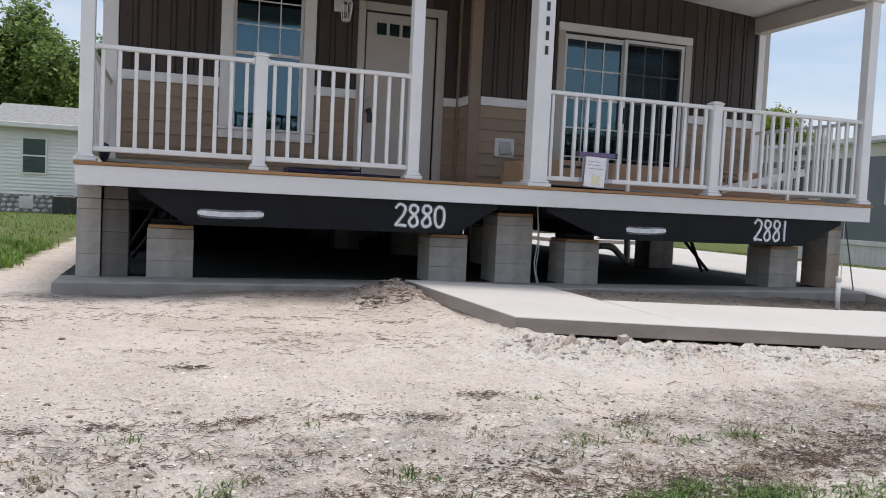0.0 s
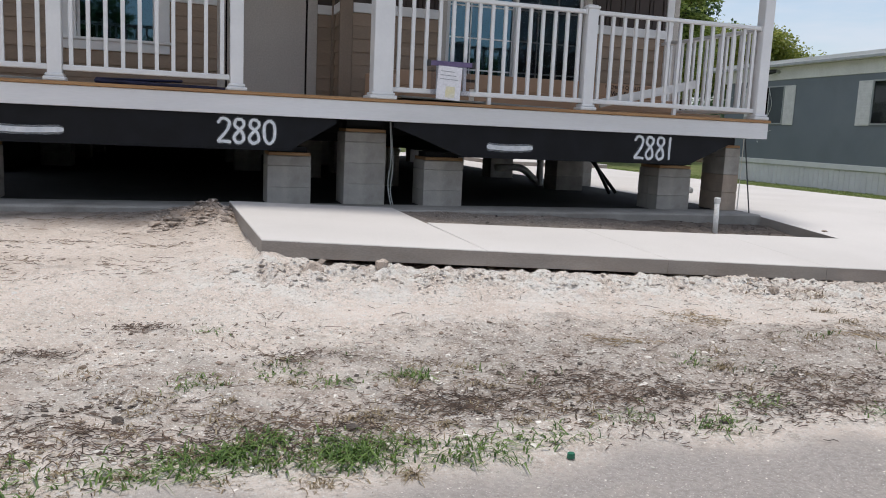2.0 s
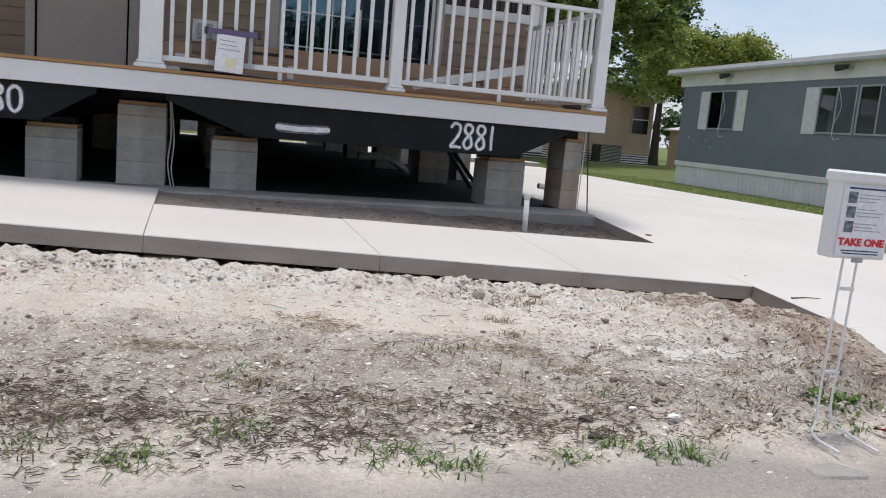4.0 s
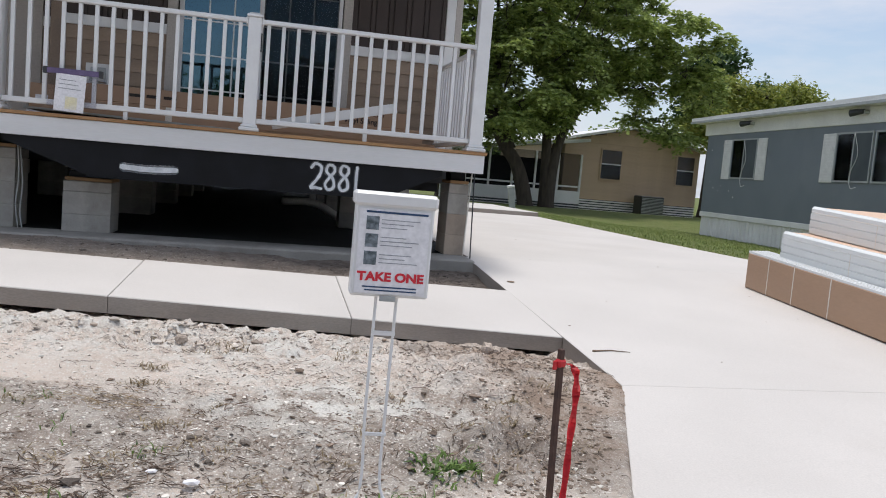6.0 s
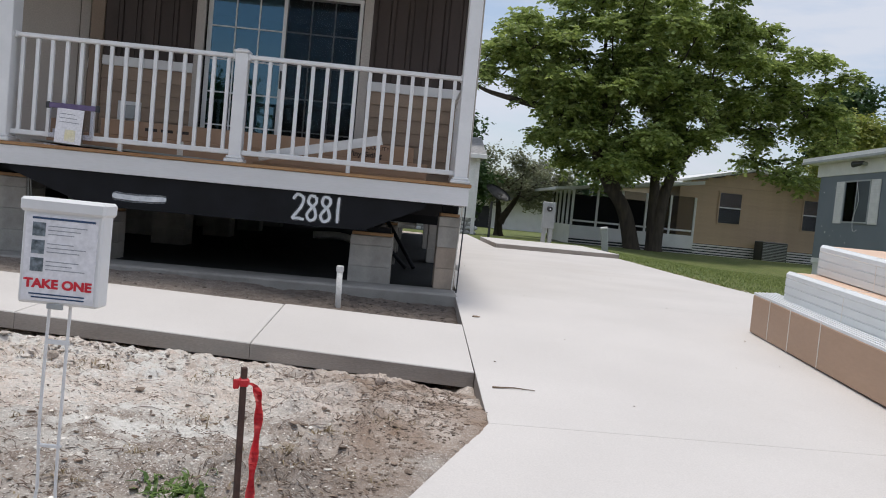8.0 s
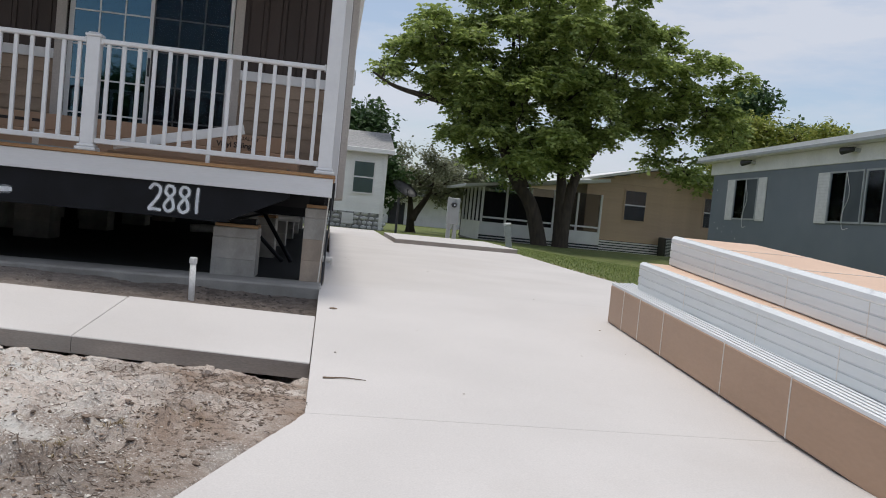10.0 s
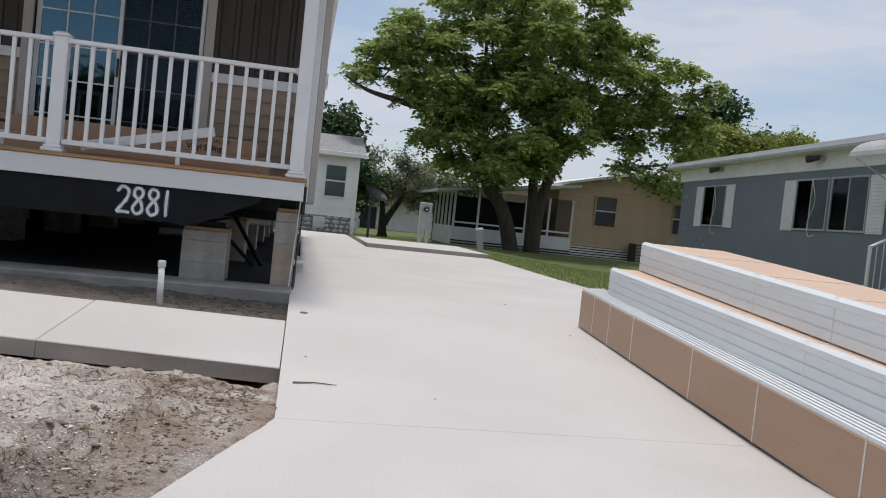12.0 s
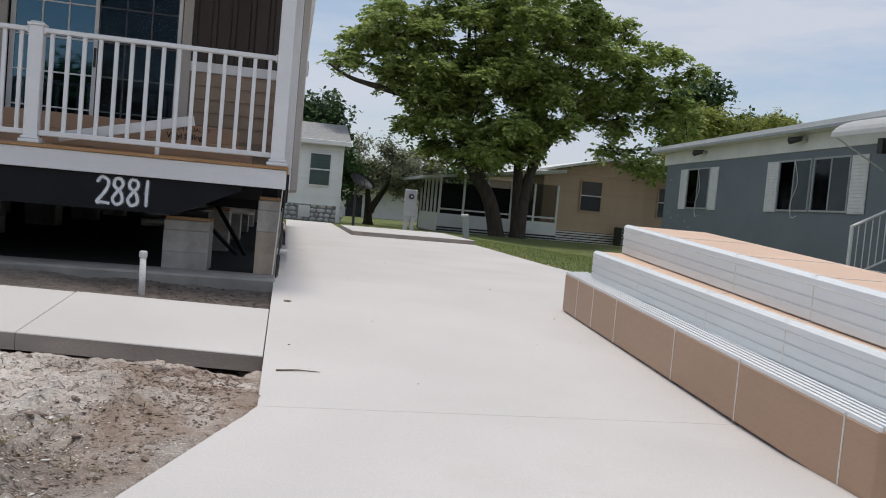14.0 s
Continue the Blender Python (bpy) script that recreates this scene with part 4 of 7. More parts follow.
def porch_post(x, half, top, label, cap, base=0.03):
    p = thing("porch_post", label, "post", (x, PY, DECK), "porch posts")
    part("shaft", box(x - half, x + half, PY - half, PY + half, DECK, top, 0.006), M_WHITE, p)
    bm = box(x - half - base, x + half + base, PY - half - base, PY + half + base, DECK, DECK + 0.035, 0.008)
    part("base_collar", box(x - half - base * 0.5, x + half + base * 0.5, PY - half - base * 0.5, PY + half + base * 0.5, DECK + 0.035, DECK + 0.06, 0.008, bm=bm), M_WHITE, p)
    if cap:
        bm = box(x - half - 0.012, x + half + 0.012, PY - half - 0.012, PY + half + 0.012, top, top + 0.022, 0.005)
        part("cap", box(x - half + 0.005, x + half - 0.005, PY - half + 0.005, PY + half - 0.005, top + 0.022, top + 0.036, 0.008, bm=bm), M_WHITE, p)
    return p


porch_post(-0.40, 0.055, 4.22, "tall square white porch corner post", False)
porch_post(1.000, 0.055, 2.925, "short white vinyl rail post with cap", True)
porch_post(2.41, 0.055, 4.22, "tall square white porch post beside the entry", False)
post_n = porch_post(3.675, 0.090, 4.22, "broad white porch post with dark number bars", False, 0.035)
porch_post(5.725, 0.055, 2.895, "short white vinyl rail post with cap", True)
porch_post(7.735, 0.060, 4.22, "tall square white porch corner post", False)
for k in range(4):
    part("number_bar", box(3.668, 3.704, PY - 0.096, PY - 0.0905, 3.625 - k * 0.14, 3.71 - k * 0.14, 0.002), M_DARK, post_n, "dark bar in place of a digit")

BAL = mesh_of(box(-0.016, 0.016, -0.016, 0.016, 2.04, 2.845, 0.003), "baluster", M_WHITE)


def railing(x0, x1, n, label, y0=None, y1=None, up=0.0):
    along_y = y0 is not None
    r = thing("porch_railing", label, "railing", ((x0 + x1) / 2, PY if not along_y else (y0 + y1) / 2, DECK), "porch railings")
    if along_y:
        x = x0
        part("top_rail", box(x - 0.035, x + 0.035, y0, y1, 2.845 + up, 2.885 + up, 0.012, seg=2), M_WHITE, r)
        part("bottom_rail", box(x - 0.025, x + 0.025, y0, y1, 2.00 + up, 2.045 + up, 0.006), M_WHITE, r)
        pieces("baluster", BAL, [(x, y0 + (k + 0.5) * (y1 - y0) / n, up) for k in range(n)], r)
    else:
        part("top_rail", box(x0, x1, PY - 0.035, PY + 0.035, 2.845 + up, 2.885 + up, 0.012, seg=2), M_WHITE, r)
        part("bottom_rail", box(x0, x1, PY - 0.025, PY + 0.025, 2.00 + up, 2.045 + up, 0.006), M_WHITE, r)
        for x in (x0, x1):
            part("bracket", box(x - 0.02 if x == x1 else x, x if x == x1 else x + 0.02, PY - 0.042, PY + 0.042, 2.835 + up, 2.893 + up, 0.006), M_WHITE, r)
        pieces("baluster", BAL, [(x0 + (k + 0.5) * (x1 - x0) / n, PY, up) for k in range(n)], r)
        if x1 - x0 > 1.5:
            xm = (x0 + x1) / 2
            part("support_foot", box(xm - 0.018, xm + 0.018, PY - 0.018, PY + 0.018, DECK, 2.0 + up, 0.003), M_WHITE, r)


railing(-0.345, 0.945, 10, "white vinyl porch railing section, square balusters", up=0.018)
railing(1.055, 2.355, 10, "white vinyl porch railing section, square balusters", up=0.018)
railing(3.765, 5.67, 15, "long white vinyl porch railing section, square balusters")
railing(5.78, 7.675, 15, "long white vinyl porch railing section, square balusters")
railing(7.735, 7.735, 15, "white vinyl side railing, square balusters", PY + 0.06, WALL_R - 0.03)
railing(-0.40, -0.40, 18, "white vinyl side railing, square balusters", PY + 0.055, WALL_L - 0.03, 0.018)

# ---------------------------------------------------------------- piers and chassis
BLOCK = mesh_of(box(-0.198, 0.198, -0.198, -0.002, 0.0, 0.1945, 0.003), "concrete_block", M_BLOCK)
BLOCK2 = mesh_of(box(-0.198, 0.198, 0.002, 0.198, 0.0, 0.1945, 0.003), "concrete_block", M_BLOCK)
BLOCKN = mesh_of(box(-0.097, 0.097, -0.198, 0.198, 0.0, 0.1945, 0.003), "concrete_block", M_BLOCK)
BLOCKT = mesh_of(box(-0.097, 0.097, -0.198, 0.198, 0.0, 0.1945, 0.003), "concrete_block", M_BLOCKTAN)
BLOCKD = mesh_of(box(-0.107, 0.107, -0.198, 0.198, 0.0, 0.1945, 0.003), "concrete_block", M_BLOCKSHADE)
CAPN = mesh_of(box(-0.097, 0.097, -0.198, 0.198, 0.0, 0.09, 0.006), "cap_block", M_BLOCK)
CAPD = mesh_of(box(-0.107, 0.107, -0.198, 0.198, 0.0, 0.09, 0.006), "cap_block", M_BLOCKSHADE)
CAPB = mesh_of(box(-0.198, 0.198, -0.198, 0.198, 0.0, 0.09, 0.006), "cap_block", M_BLOCK)


def pier(x, y, courses, cap, kind, top, label, bed=0.0):
    """Stacked blocks with mortarless joints, and timber packing up to top."""
    p = thing("block_pier", label, "block pier", (x, y, SLAB_Z), "block piers")
    z = SLAB_Z - bed
    for k in range(courses):
        if kind == "wide":
            pieces("concrete_block", BLOCK, [(x, y, z)], p)
            pieces("concrete_block", BLOCK2, [(x, y, z)], p)
        else:
            pieces("concrete_block", BLOCKD if kind == "damp_shade" else BLOCKT if (kind == "tan" and k < courses - 1) else BLOCKN, [(x, y, z)], p)
        z += 0.196
    if cap:
        pieces("cap_block", CAPB if kind == "wide" else CAPD if kind == "damp_shade" else CAPN, [(x, y, z)], p)
        z += 0.093
    h = 0.2 if kind == "wide" else 0.1
    if kind in ("narrow", "damp_shade") and top > 1.7:
        part("cap_block", box(x - h + 0.003, x + h - 0.003, y - 0.198, y + 0.198, z + 0.002, top - 0.001, 0.003), M_BLOCKSHADE if kind == "damp_shade" else M_BLOCK, p)
        return p
    if top - z > 0.01:
        part("timber_shim", box(x - h + 0.012, x + h - 0.006, y - 0.19, y + 0.19, z, min(top, z + 0.03), 0.003), M_SHIM, p, "pine packing plate")
        z += 0.03
    if top - z > 0.008:
        part("steel_wedge", box(x - h + 0.03, x + h - 0.03, y - 0.12, y + 0.12, z, top), M_BLACK, p)
    return p


for x in (0.285, 2.905, 4.39, 6.985):
    for j, y in enumerate((7.82, 10.3, 12.8, 15.3, 17.8, 20.4)):
        if j == 1 and x < 3.5:
            continue
        pier(x, y, 2, True, "wide", 1.465 if j == 0 else 1.46, "grey concrete block pier with pine packing on slab" if j == 0 else "grey concrete block pier in shade beneath the home", 0.045 if j == 0 else 0.0)
for j, y in enumerate((7.82, 11.6, 15.4, 19.2)):
    if j == 0:
        pier(3.61, y, 3, True, "wide", 1.732, "tall grey block pier under the deck middle")
    else:
        pier(3.61, y, 3, True, "wide", 1.60, "tall grey block pier along the centre line")
pier(-0.39, 7.82, 3, True, "narrow", 1.732, "narrow pale block pier at the deck corner")
# shaded half of the corner pier, its shade put into the block colour
pier(-0.175, 7.85, 3, True, "damp_shade", 1.732, "block pier coloured dark for shade behind the deck corner")
pier(7.69, 11.2, 3, True, "narrow", 1.60, "narrow block pier along the side wall")
pier(7.69, 14.6, 3, True, "narrow", 1.60, "narrow block pier along the side wall")
for y in (9.7, 11.2, 12.6, 14.1, 15.6, 17.4, 19.2):
    pier(-0.39, y, 3, True, "narrow", 1.60, "narrow block pier along the side wall")
pier(7.69, 7.82, 3, True, "tan", 1.732, "narrow tan block pier at the deck corner")

chassis = thing("steel_chassis", "black steel chassis with sprayed white numbers", "chassis", (3.7, FRONT, 1.45))
for x0, x1, s0, s1 in ((0.40, 2.87, 0.02, 3.27), (4.46, 6.93, 3.80, 7.45)):
    part("cross_member", prism([(x0, 1.445), (x1, 1.445), (s1, 1.69), (s1, 1.733), (s0, 1.733), (s0, 1.69)], "y", FRONT + 0.012, FRONT + 0.10), M_BLACK, chassis)
    part("flange", box(x0 - 0.02, x1 + 0.02, FRONT + 0.002, FRONT + 0.14, 1.437, 1.446), M_BLACK, chassis)
for x in (0.285, 2.905, 4.39, 6.985):
    bm = box(x - 0.004, x + 0.004, FRONT + 0.14, BACK, 1.47, 1.60)
    box(x - 0.06, x + 0.06, FRONT + 0.14, BACK, 1.46, 1.47, bm=bm)
    part("main_beam", box(x - 0.06, x + 0.06, FRONT + 0.14, BACK, 1.592, 1.60, bm=bm), M_BLACK, chassis)
for y in (9.2, 11.5, 14.0, 16.5, 19.0):
    part("outrigger", box(XL + 0.05, XR - 0.05, y, y + 0.05, 1.50, 1.598), M_BLACK, chassis)
for (a, b) in (((7.32, 9.6, 0.96), (6.75, 9.2, 1.55)), ((7.42, 9.6, 0.96), (6.99, 9.9, 1.58)), ((-0.1, 9.3, 1.0), (0.30, 8.8, 1.58)), ((-0.2, 9.5, 1.0), (0.15, 9.1, 1.58))):
    part("diagonal_strut", tube([a, b], 0.024, 8), M_BLACK, chassis)


def smooth_path(pts, n=8):
    """Catmull-Rom points through pts."""
    p = [Vector(q) for q in pts]
    p = [2 * p[0] - p[1]] + p + [2 * p[-1] - p[-2]]
    out = []
    for i in range(1, len(p) - 2):
        for k in range(n):
            t = k / n
            a, b, c, d = p[i - 1:i + 3]
            out.append(0.5 * ((2 * b) + (c - a) * t + (2 * a - 5 * b + 4 * c - d) * t * t + (3 * b - a - 3 * c + d) * t ** 3))
    return out + [p[-2]]


STROKES = {"2": [[(0.02, 0.78), (0.20, 0.98), (0.45, 0.86), (0.38, 0.52), (0.02, 0.04)], [(0.02, 0.04), (0.28, 0.06), (0.54, 0.03)]],
           "8": [[(0.40, 0.94), (0.16, 0.95), (0.10, 0.70), (0.36, 0.46), (0.42, 0.14), (0.20, 0.02), (0.06, 0.22), (0.22, 0.48), (0.42, 0.72), (0.40, 0.94)]],
           "0": [[(0.26, 0.98), (0.06, 0.75), (0.08, 0.22), (0.26, 0.02), (0.44, 0.25), (0.44, 0.76), (0.26, 0.98)]],
           "1": [[(0.20, 1.0), (0.18, 0.5), (0.19, 0.0)]], "-": [[(0.0, 0.55), (0.45, 0.50), (1.0, 0.56)]]}


def ribbon(pts, w, y, bm):
    """A flat stroke in the plane y, its ends rounded off and its edge a little uneven."""
    left, right = [], []
    for i, q in enumerate(pts):
        d = (pts[min(i + 1, len(pts) - 1)] - pts[max(i - 1, 0)]).normalized()
        s = Vector((-d.z, 0, d.x))
        k = w * (0.6 if i in (0, len(pts) - 1) else 1.0) * (1 + 0.16 * noise.noise(q * 21))
        left.append(bm.verts.new((q.x + s.x * k, y - 0.00008 * i, q.z + s.z * k)))
        right.append(bm.verts.new((q.x - s.x * k, y - 0.00008 * i, q.z - s.z * k)))
    for i in range(len(pts) - 1):
        bm.faces.new((left[i], right[i], right[i + 1], left[i + 1]))


def mistmat():
    m = bpy.data.materials.new("spray_mist")
    m.use_nodes = True
    n, l = m.node_tree.nodes, m.node_tree.links
    p = n["Principled BSDF"]
    p.inputs["Base Color"].default_value = (0.7, 0.74, 0.78, 1)
    p.inputs["Roughness"].default_value = 0.8
    t, q, r = n.new("ShaderNodeTexCoord"), n.new("ShaderNodeTexNoise"), n.new("ShaderNodeMapRange")
    q.inputs["Scale"].default_value, q.inputs["Detail"].default_value = 420, 3
    r.inputs["From Min"].default_value, r.inputs["From Max"].default_value, r.inputs["To Max"].default_value = 0.10, 0.90, 0.50
    l.new(t.outputs["Object"], q.inputs["Vector"])
    l.new(q.outputs["Fac"], r.inputs["Value"])
    l.new(r.outputs["Result"], p.inputs["Alpha"])
    return m


M_MIST = mistmat()


def sprayed(text, x0, x1, z0, z1):
    """Hand-sprayed characters on the cross member."""
    step_x = (x1 - x0) / len(text)
    for i, ch in enumerate(text):
        wide = (x1 - x0) if ch == "-" else step_x * 1.72
        bm, bm2 = bmesh.new(), bmesh.new()
        for k, st in enumerate(STROKES[ch]):
            pts = smooth_path([Vector((x0 + i * step_x + u * wide, 0, z0 + v * (z1 - z0))) for u, v in st])
            thick = 0.022 if ch == "-" else 0.0120
            ribbon(pts, thick, FRONT + 0.0060 - 0.0006 * k, bm)
            ribbon(pts, thick * 1.75, FRONT + 0.0118 - 0.0002 * k, bm2)
        mark = part("sprayed_mark", bm, M_SPRAY, chassis, "white sprayed stroke")
        part("overspray", bm2, M_MIST, mark)


sprayed("2880", 2.25, 2.76, 1.49, 1.70)
sprayed("2881", 6.27, 6.76, 1.48, 1.71)
sprayed("-", 0.50, 1.06, 1.44, 1.63)
sprayed("-", 4.70, 5.17, 1.44, 1.63)

# ---------------------------------------------------------------- neighbouring homes
def shutter(x, y0, y1, z0, z1, parent):
    s = part("shutter", box(x - 0.03, x - 0.008, y0, y1, z0, z1, 0.004), M_SHUTTER, parent, "white louvred shutter")
    n = 15
    for k in range(n):
        za = z0 + 0.05 + k * (z1 - z0 - 0.1) / n
        part("slat", prism([(x - 0.031, za), (x - 0.040, za), (x - 0.031, za + 0.055)], "y", y0 + 0.04, y1 - 0.04), M_SHUTTER, s)


def side_window(parent, x, y0, y1, z0, z1, sliding=True):
    w = part("window_frame", box(x - 0.035, x - 0.004, y0, y1, z0, z0 + 0.04), M_METER, parent, "aluminium window frame")
    for a, b, c, d in ((y0, y1, z1 - 0.04, z1), (y0, y0 + 0.04, z0 + 0.04, z1 - 0.04), (y1 - 0.04, y1, z0 + 0.04, z1 - 0.04), ((y0 + y1) / 2 - 0.02, (y0 + y1) / 2 + 0.02, z0 + 0.04, z1 - 0.04)):
        part("frame_bar", box(x - 0.035, x - 0.004, a, b, c, d), M_METER, w)
    part("pane", box(x - 0.020, x - 0.016, y0 + 0.04, (y0 + y1) / 2 - 0.02, z0 + 0.04, z1 - 0.04), M_GLASS_OLD, w)
    part("pane", box(x - 0.014, x - 0.010, (y0 + y1) / 2 + 0.02, y1 - 0.04, z0 + 0.04, z1 - 0.04), M_GLASS_OLD, w)
    # flat black panel standing for the unlit room behind the glass
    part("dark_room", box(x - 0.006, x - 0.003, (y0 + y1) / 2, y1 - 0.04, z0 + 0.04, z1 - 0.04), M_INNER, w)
    part("screen", box(x - 0.030, x - 0.027, y0 + 0.04, (y0 + y1) / 2 - 0.02, z0 + 0.04, z1 - 0.04), M_SCREENG, w, "grey insect screen half")


GX = 19.4


def gy(y):
    """Along the trailer's wall, which stands askew to the driveway."""
    return 15 + (y - 14.55) * 1.0024


grey = thing("neighbour_home", "slate-blue trailer home with white trim and shutters", "house", (GX, 15, 0.85))
GE = gy(23.62)
part("wall", box(GX, GX + 4.2, 3.0, GE, 1.25, 3.62), M_SLATE, grey)
part("skirting", box(GX + 0.03, GX + 4.17, 3.03, GE - 0.03, 0.45, 1.10), M_WHITEPAINT, grey, "white skirting with upright ribs")
for k in range(100):
    part("skirt_rib", box(GX + 0.015, GX + 0.031, 3.2 + k * 0.205, 3.235 + k * 0.205, 0.46, 1.10), M_WHITEPAINT, grey)
part("skirt_rail", box(GX - 0.02, GX + 4.22, 2.98, GE + 0.02, 1.10, 1.25, 0.01), M_WHITEPAINT, grey)
part("frieze", box(GX - 0.03, GX + 4.23, 2.98, GE + 0.20, 3.62, 3.99, 0.01), M_WHITEPAINT, grey, "white band under the roof")
part("roof", prism([(GX - 0.36, 3.995), (GX - 0.36, 4.15), (GX + 2.1, 4.42), (GX + 4.56, 4.15), (GX + 4.56, 3.995)], "y", 2.6, GE + 0.55), M_WHITEPAINT, grey, "white low metal roof")
part("drip_edge", box(GX - 0.385, GX - 0.362, 2.58, GE + 0.57, 3.975, 4.045, 0.004), M_METER, grey, "grey metal drip edge")
for y0, y1 in ((20.54, 21.99), (15.67, 16.99), (14.30, 15.60)):
    side_window(grey, GX, gy(y0), gy(y1), 2.30, 3.45)
for y0, y1 in ((22.01, 22.48), (20.04, 20.52), (17.01, 17.50), (13.76, 14.28)):
    shutter(GX, gy(y0), gy(y1), 2.28, 3.44, grey)
for y in (gy(20.86), gy(15.95)):
    fl = part("eave_light", tube([(GX - 0.02, y, 3.86), (GX - 0.14, y, 3.86)], [0.05, 0.04], 10), M_METER, grey, "small eave lamp")
    part("lamp_head", tube([(GX - 0.12, y + 0.02, 3.88), (GX - 0.26, y + 0.30, 3.84)], [0.05, 0.085], 10), M_DARK, fl)
for y, a, b in ((gy(16.20), 3.42, 2.18), (gy(21.15), 3.38, 2.10)):
    part("loose_wire", tube(smooth_path([(GX - 0.045, y + 0.10, a), (GX - 0.05, y - 0.08, 0.6 * a + 0.4 * b), (GX - 0.05, y + 0.12, 0.25 * a + 0.75 * b), (GX - 0.045, y + 0.05, b), (GX - 0.045, y - 0.16, b + 0.02)], 6), 0.007, 5), M_WHITEPAINT, grey, "thin pale wire hanging over the window")
pr = random.Random(23)
for k in range(9):
    yy, zz = gy(pr.uniform(21.6, 23.3)), pr.uniform(1.7, 2.2) if k < 6 else pr.uniform(3.0, 3.4)
    part("paint_fleck", box(GX - 0.004, GX - 0.001, yy, yy + pr.uniform(0.02, 0.05), zz, zz + pr.uniform(0.02, 0.06)), M_WHITEPAINT, grey, "bare white fleck in the paint")
awn = thing("door_awning", "white curved metal awning over the side door", "awning", (GX, 14.5, 3.9))
bm = bmesh.new()
prev = None
for k in range(9):
    a = k / 8 * math.pi / 2
    xx, zz = GX - 0.02 - 1.1 * math.sin(a), 3.62 + 0.42 * math.cos(a)
    row = [bm.verts.new((xx, 12.35, zz)), bm.verts.new((xx, 14.5, zz))]
    if prev:
        bm.faces.new((prev[0], prev[1], row[1], row[0]))
    prev = row
bmesh.ops.solidify(bm, geom=bm.faces[:], thickness=0.03)
part("canopy", bm, M_WHITEPAINT, awn)
for y in (12.45, 14.4):
    part("stay", tube([(GX - 0.01, y, 3.1), (GX - 1.05, y, 3.60)], 0.014, 6), M_WHITEPAINT, awn)
lantern = thing("porch_lantern", "dark lantern with blue glass under awning", "wall lamp", (GX, 15.0, 3.5))
part("cage", box(GX - 0.24, GX - 0.09, 14.22, 14.37, 3.40, 3.68, 0.01), M_DARK, lantern)
part("arm", box(GX - 0.10, GX - 0.002, 14.28, 14.31, 3.60, 3.63), M_DARK, lantern)

steps_t = thing("entry_steps", "side entry steps with white metal handrails", "steps", (GX - 1.0, 14.5, 0.85))
for k in range(3):
    part("tread", box(GX - 1.25 + k * 0.3, GX - 0.02, 12.1, 13.4, 0.50 + k * 0.21, 0.74 + k * 0.21, 0.01), M_SLAB, steps_t)
for y in (13.4, 12.1):
    part("handrail", tube([(GX - 1.3, y, 1.92), (GX - 1.3, y, 2.0), (GX - 0.2, y, 2.55)], 0.028, 8), M_WHITEPAINT, steps_t)
    part("newel", tube([(GX - 1.3, y, 0.48), (GX - 1.3, y, 2.02)], 0.035, 8), M_WHITEPAINT, steps_t)
    part("lower_rail", tube([(GX - 1.3, y, 1.12), (GX - 0.2, y, 1.66)], 0.02, 6), M_WHITEPAINT, steps_t)
    for k in range(8):
        xx = GX - 1.17 + k * 0.13
        part("spindle", tube([(xx, y, 1.12 + 0.49 * (xx - GX + 1.3)), (xx, y, 2.0 + 0.5 * (xx - GX + 1.3))], 0.010, 6), M_WHITEPAINT, steps_t)

# the trailer stands a little askew to the driveway
grey.location, grey.rotation_euler, grey.scale = (18.674, 14.55, 0.85), (0, 0, radians(-3.936)), (1, 1, 1)
for ob in (awn, lantern, steps_t):
    ob.location.x -= 0.785
    ob.location.y -= 1.04


def lap_wall(parent, name, x0, x1, y, z0, z1, pitch, material, gable=None):
    """A front wall of lap siding facing the street; gable gives the outline over z1."""
    w = part(name, box(x0, x1, y, y + 0.15, z0, z1), material, parent)
    n = int((z1 - z0) / pitch)
    bm0 = prism([(y - 0.002, pitch), (y - 0.034, 0.0), (y - 0.001, 0.0)], "x", x0, x1)
    pieces("siding_course", mesh_of(bm0, "siding_course", material), [(0, 0, z0 + k * pitch) for k in range(n)], w)
    return w


WY = 30.0
white = thing("white_home", "pale vinyl-sided home with stone skirting and grey roof", "house", (2, WY, 0.8))
lap_wall(white, "wall", -5.45, 9.72, WY, 1.40, 3.62, 0.12, M_VINYLW)
part("body", box(-5.4, 9.67, WY + 0.16, WY + 6, 0.7, 3.6), M_VINYLW, white)
sk = part("stone_skirt", box(-5.45, 9.72, WY + 0.01, WY + 0.14, 0.70, 1.40), M_MORTAR, white, "grey rounded stone skirting")
rs = random.Random(5)
for base_x in (-5.45, 7.6):
    x = base_x
    for row in range(4):
        x = base_x + rs.uniform(0, 0.1)
        while x < base_x + 2.1:
            w = rs.uniform(0.16, 0.34)
            bm = bmesh.new()
            bmesh.ops.create_icosphere(bm, subdivisions=1, radius=0.5)
            for v in bm.verts:
                v.co = Vector((x + w / 2 + v.co.x * w * rs.uniform(0.9, 1.08), WY + 0.0 + v.co.y * 0.07, 0.86 + row * 0.165 + v.co.z * 0.175 * rs.uniform(0.9, 1.1)))
            part("stone", bm, M_STONE, sk, "", True)
            x += w * 0.98
for x0 in (-5.45 + 0.0, 9.60):
    part("corner_post", box(x0, x0 + 0.14, WY - 0.03, WY + 0.1, 0.75, 3.62, 0.005), M_WHITEPAINT, white)
part("roof", prism([(WY - 0.35, 3.62), (WY - 0.35, 3.72), (WY + 3.0, 4.62), (WY + 6.4, 3.72), (WY + 6.4, 3.62)], "x", -5.62, 9.95), M_SHINGLE_PALE, white, "grey shingle roof")
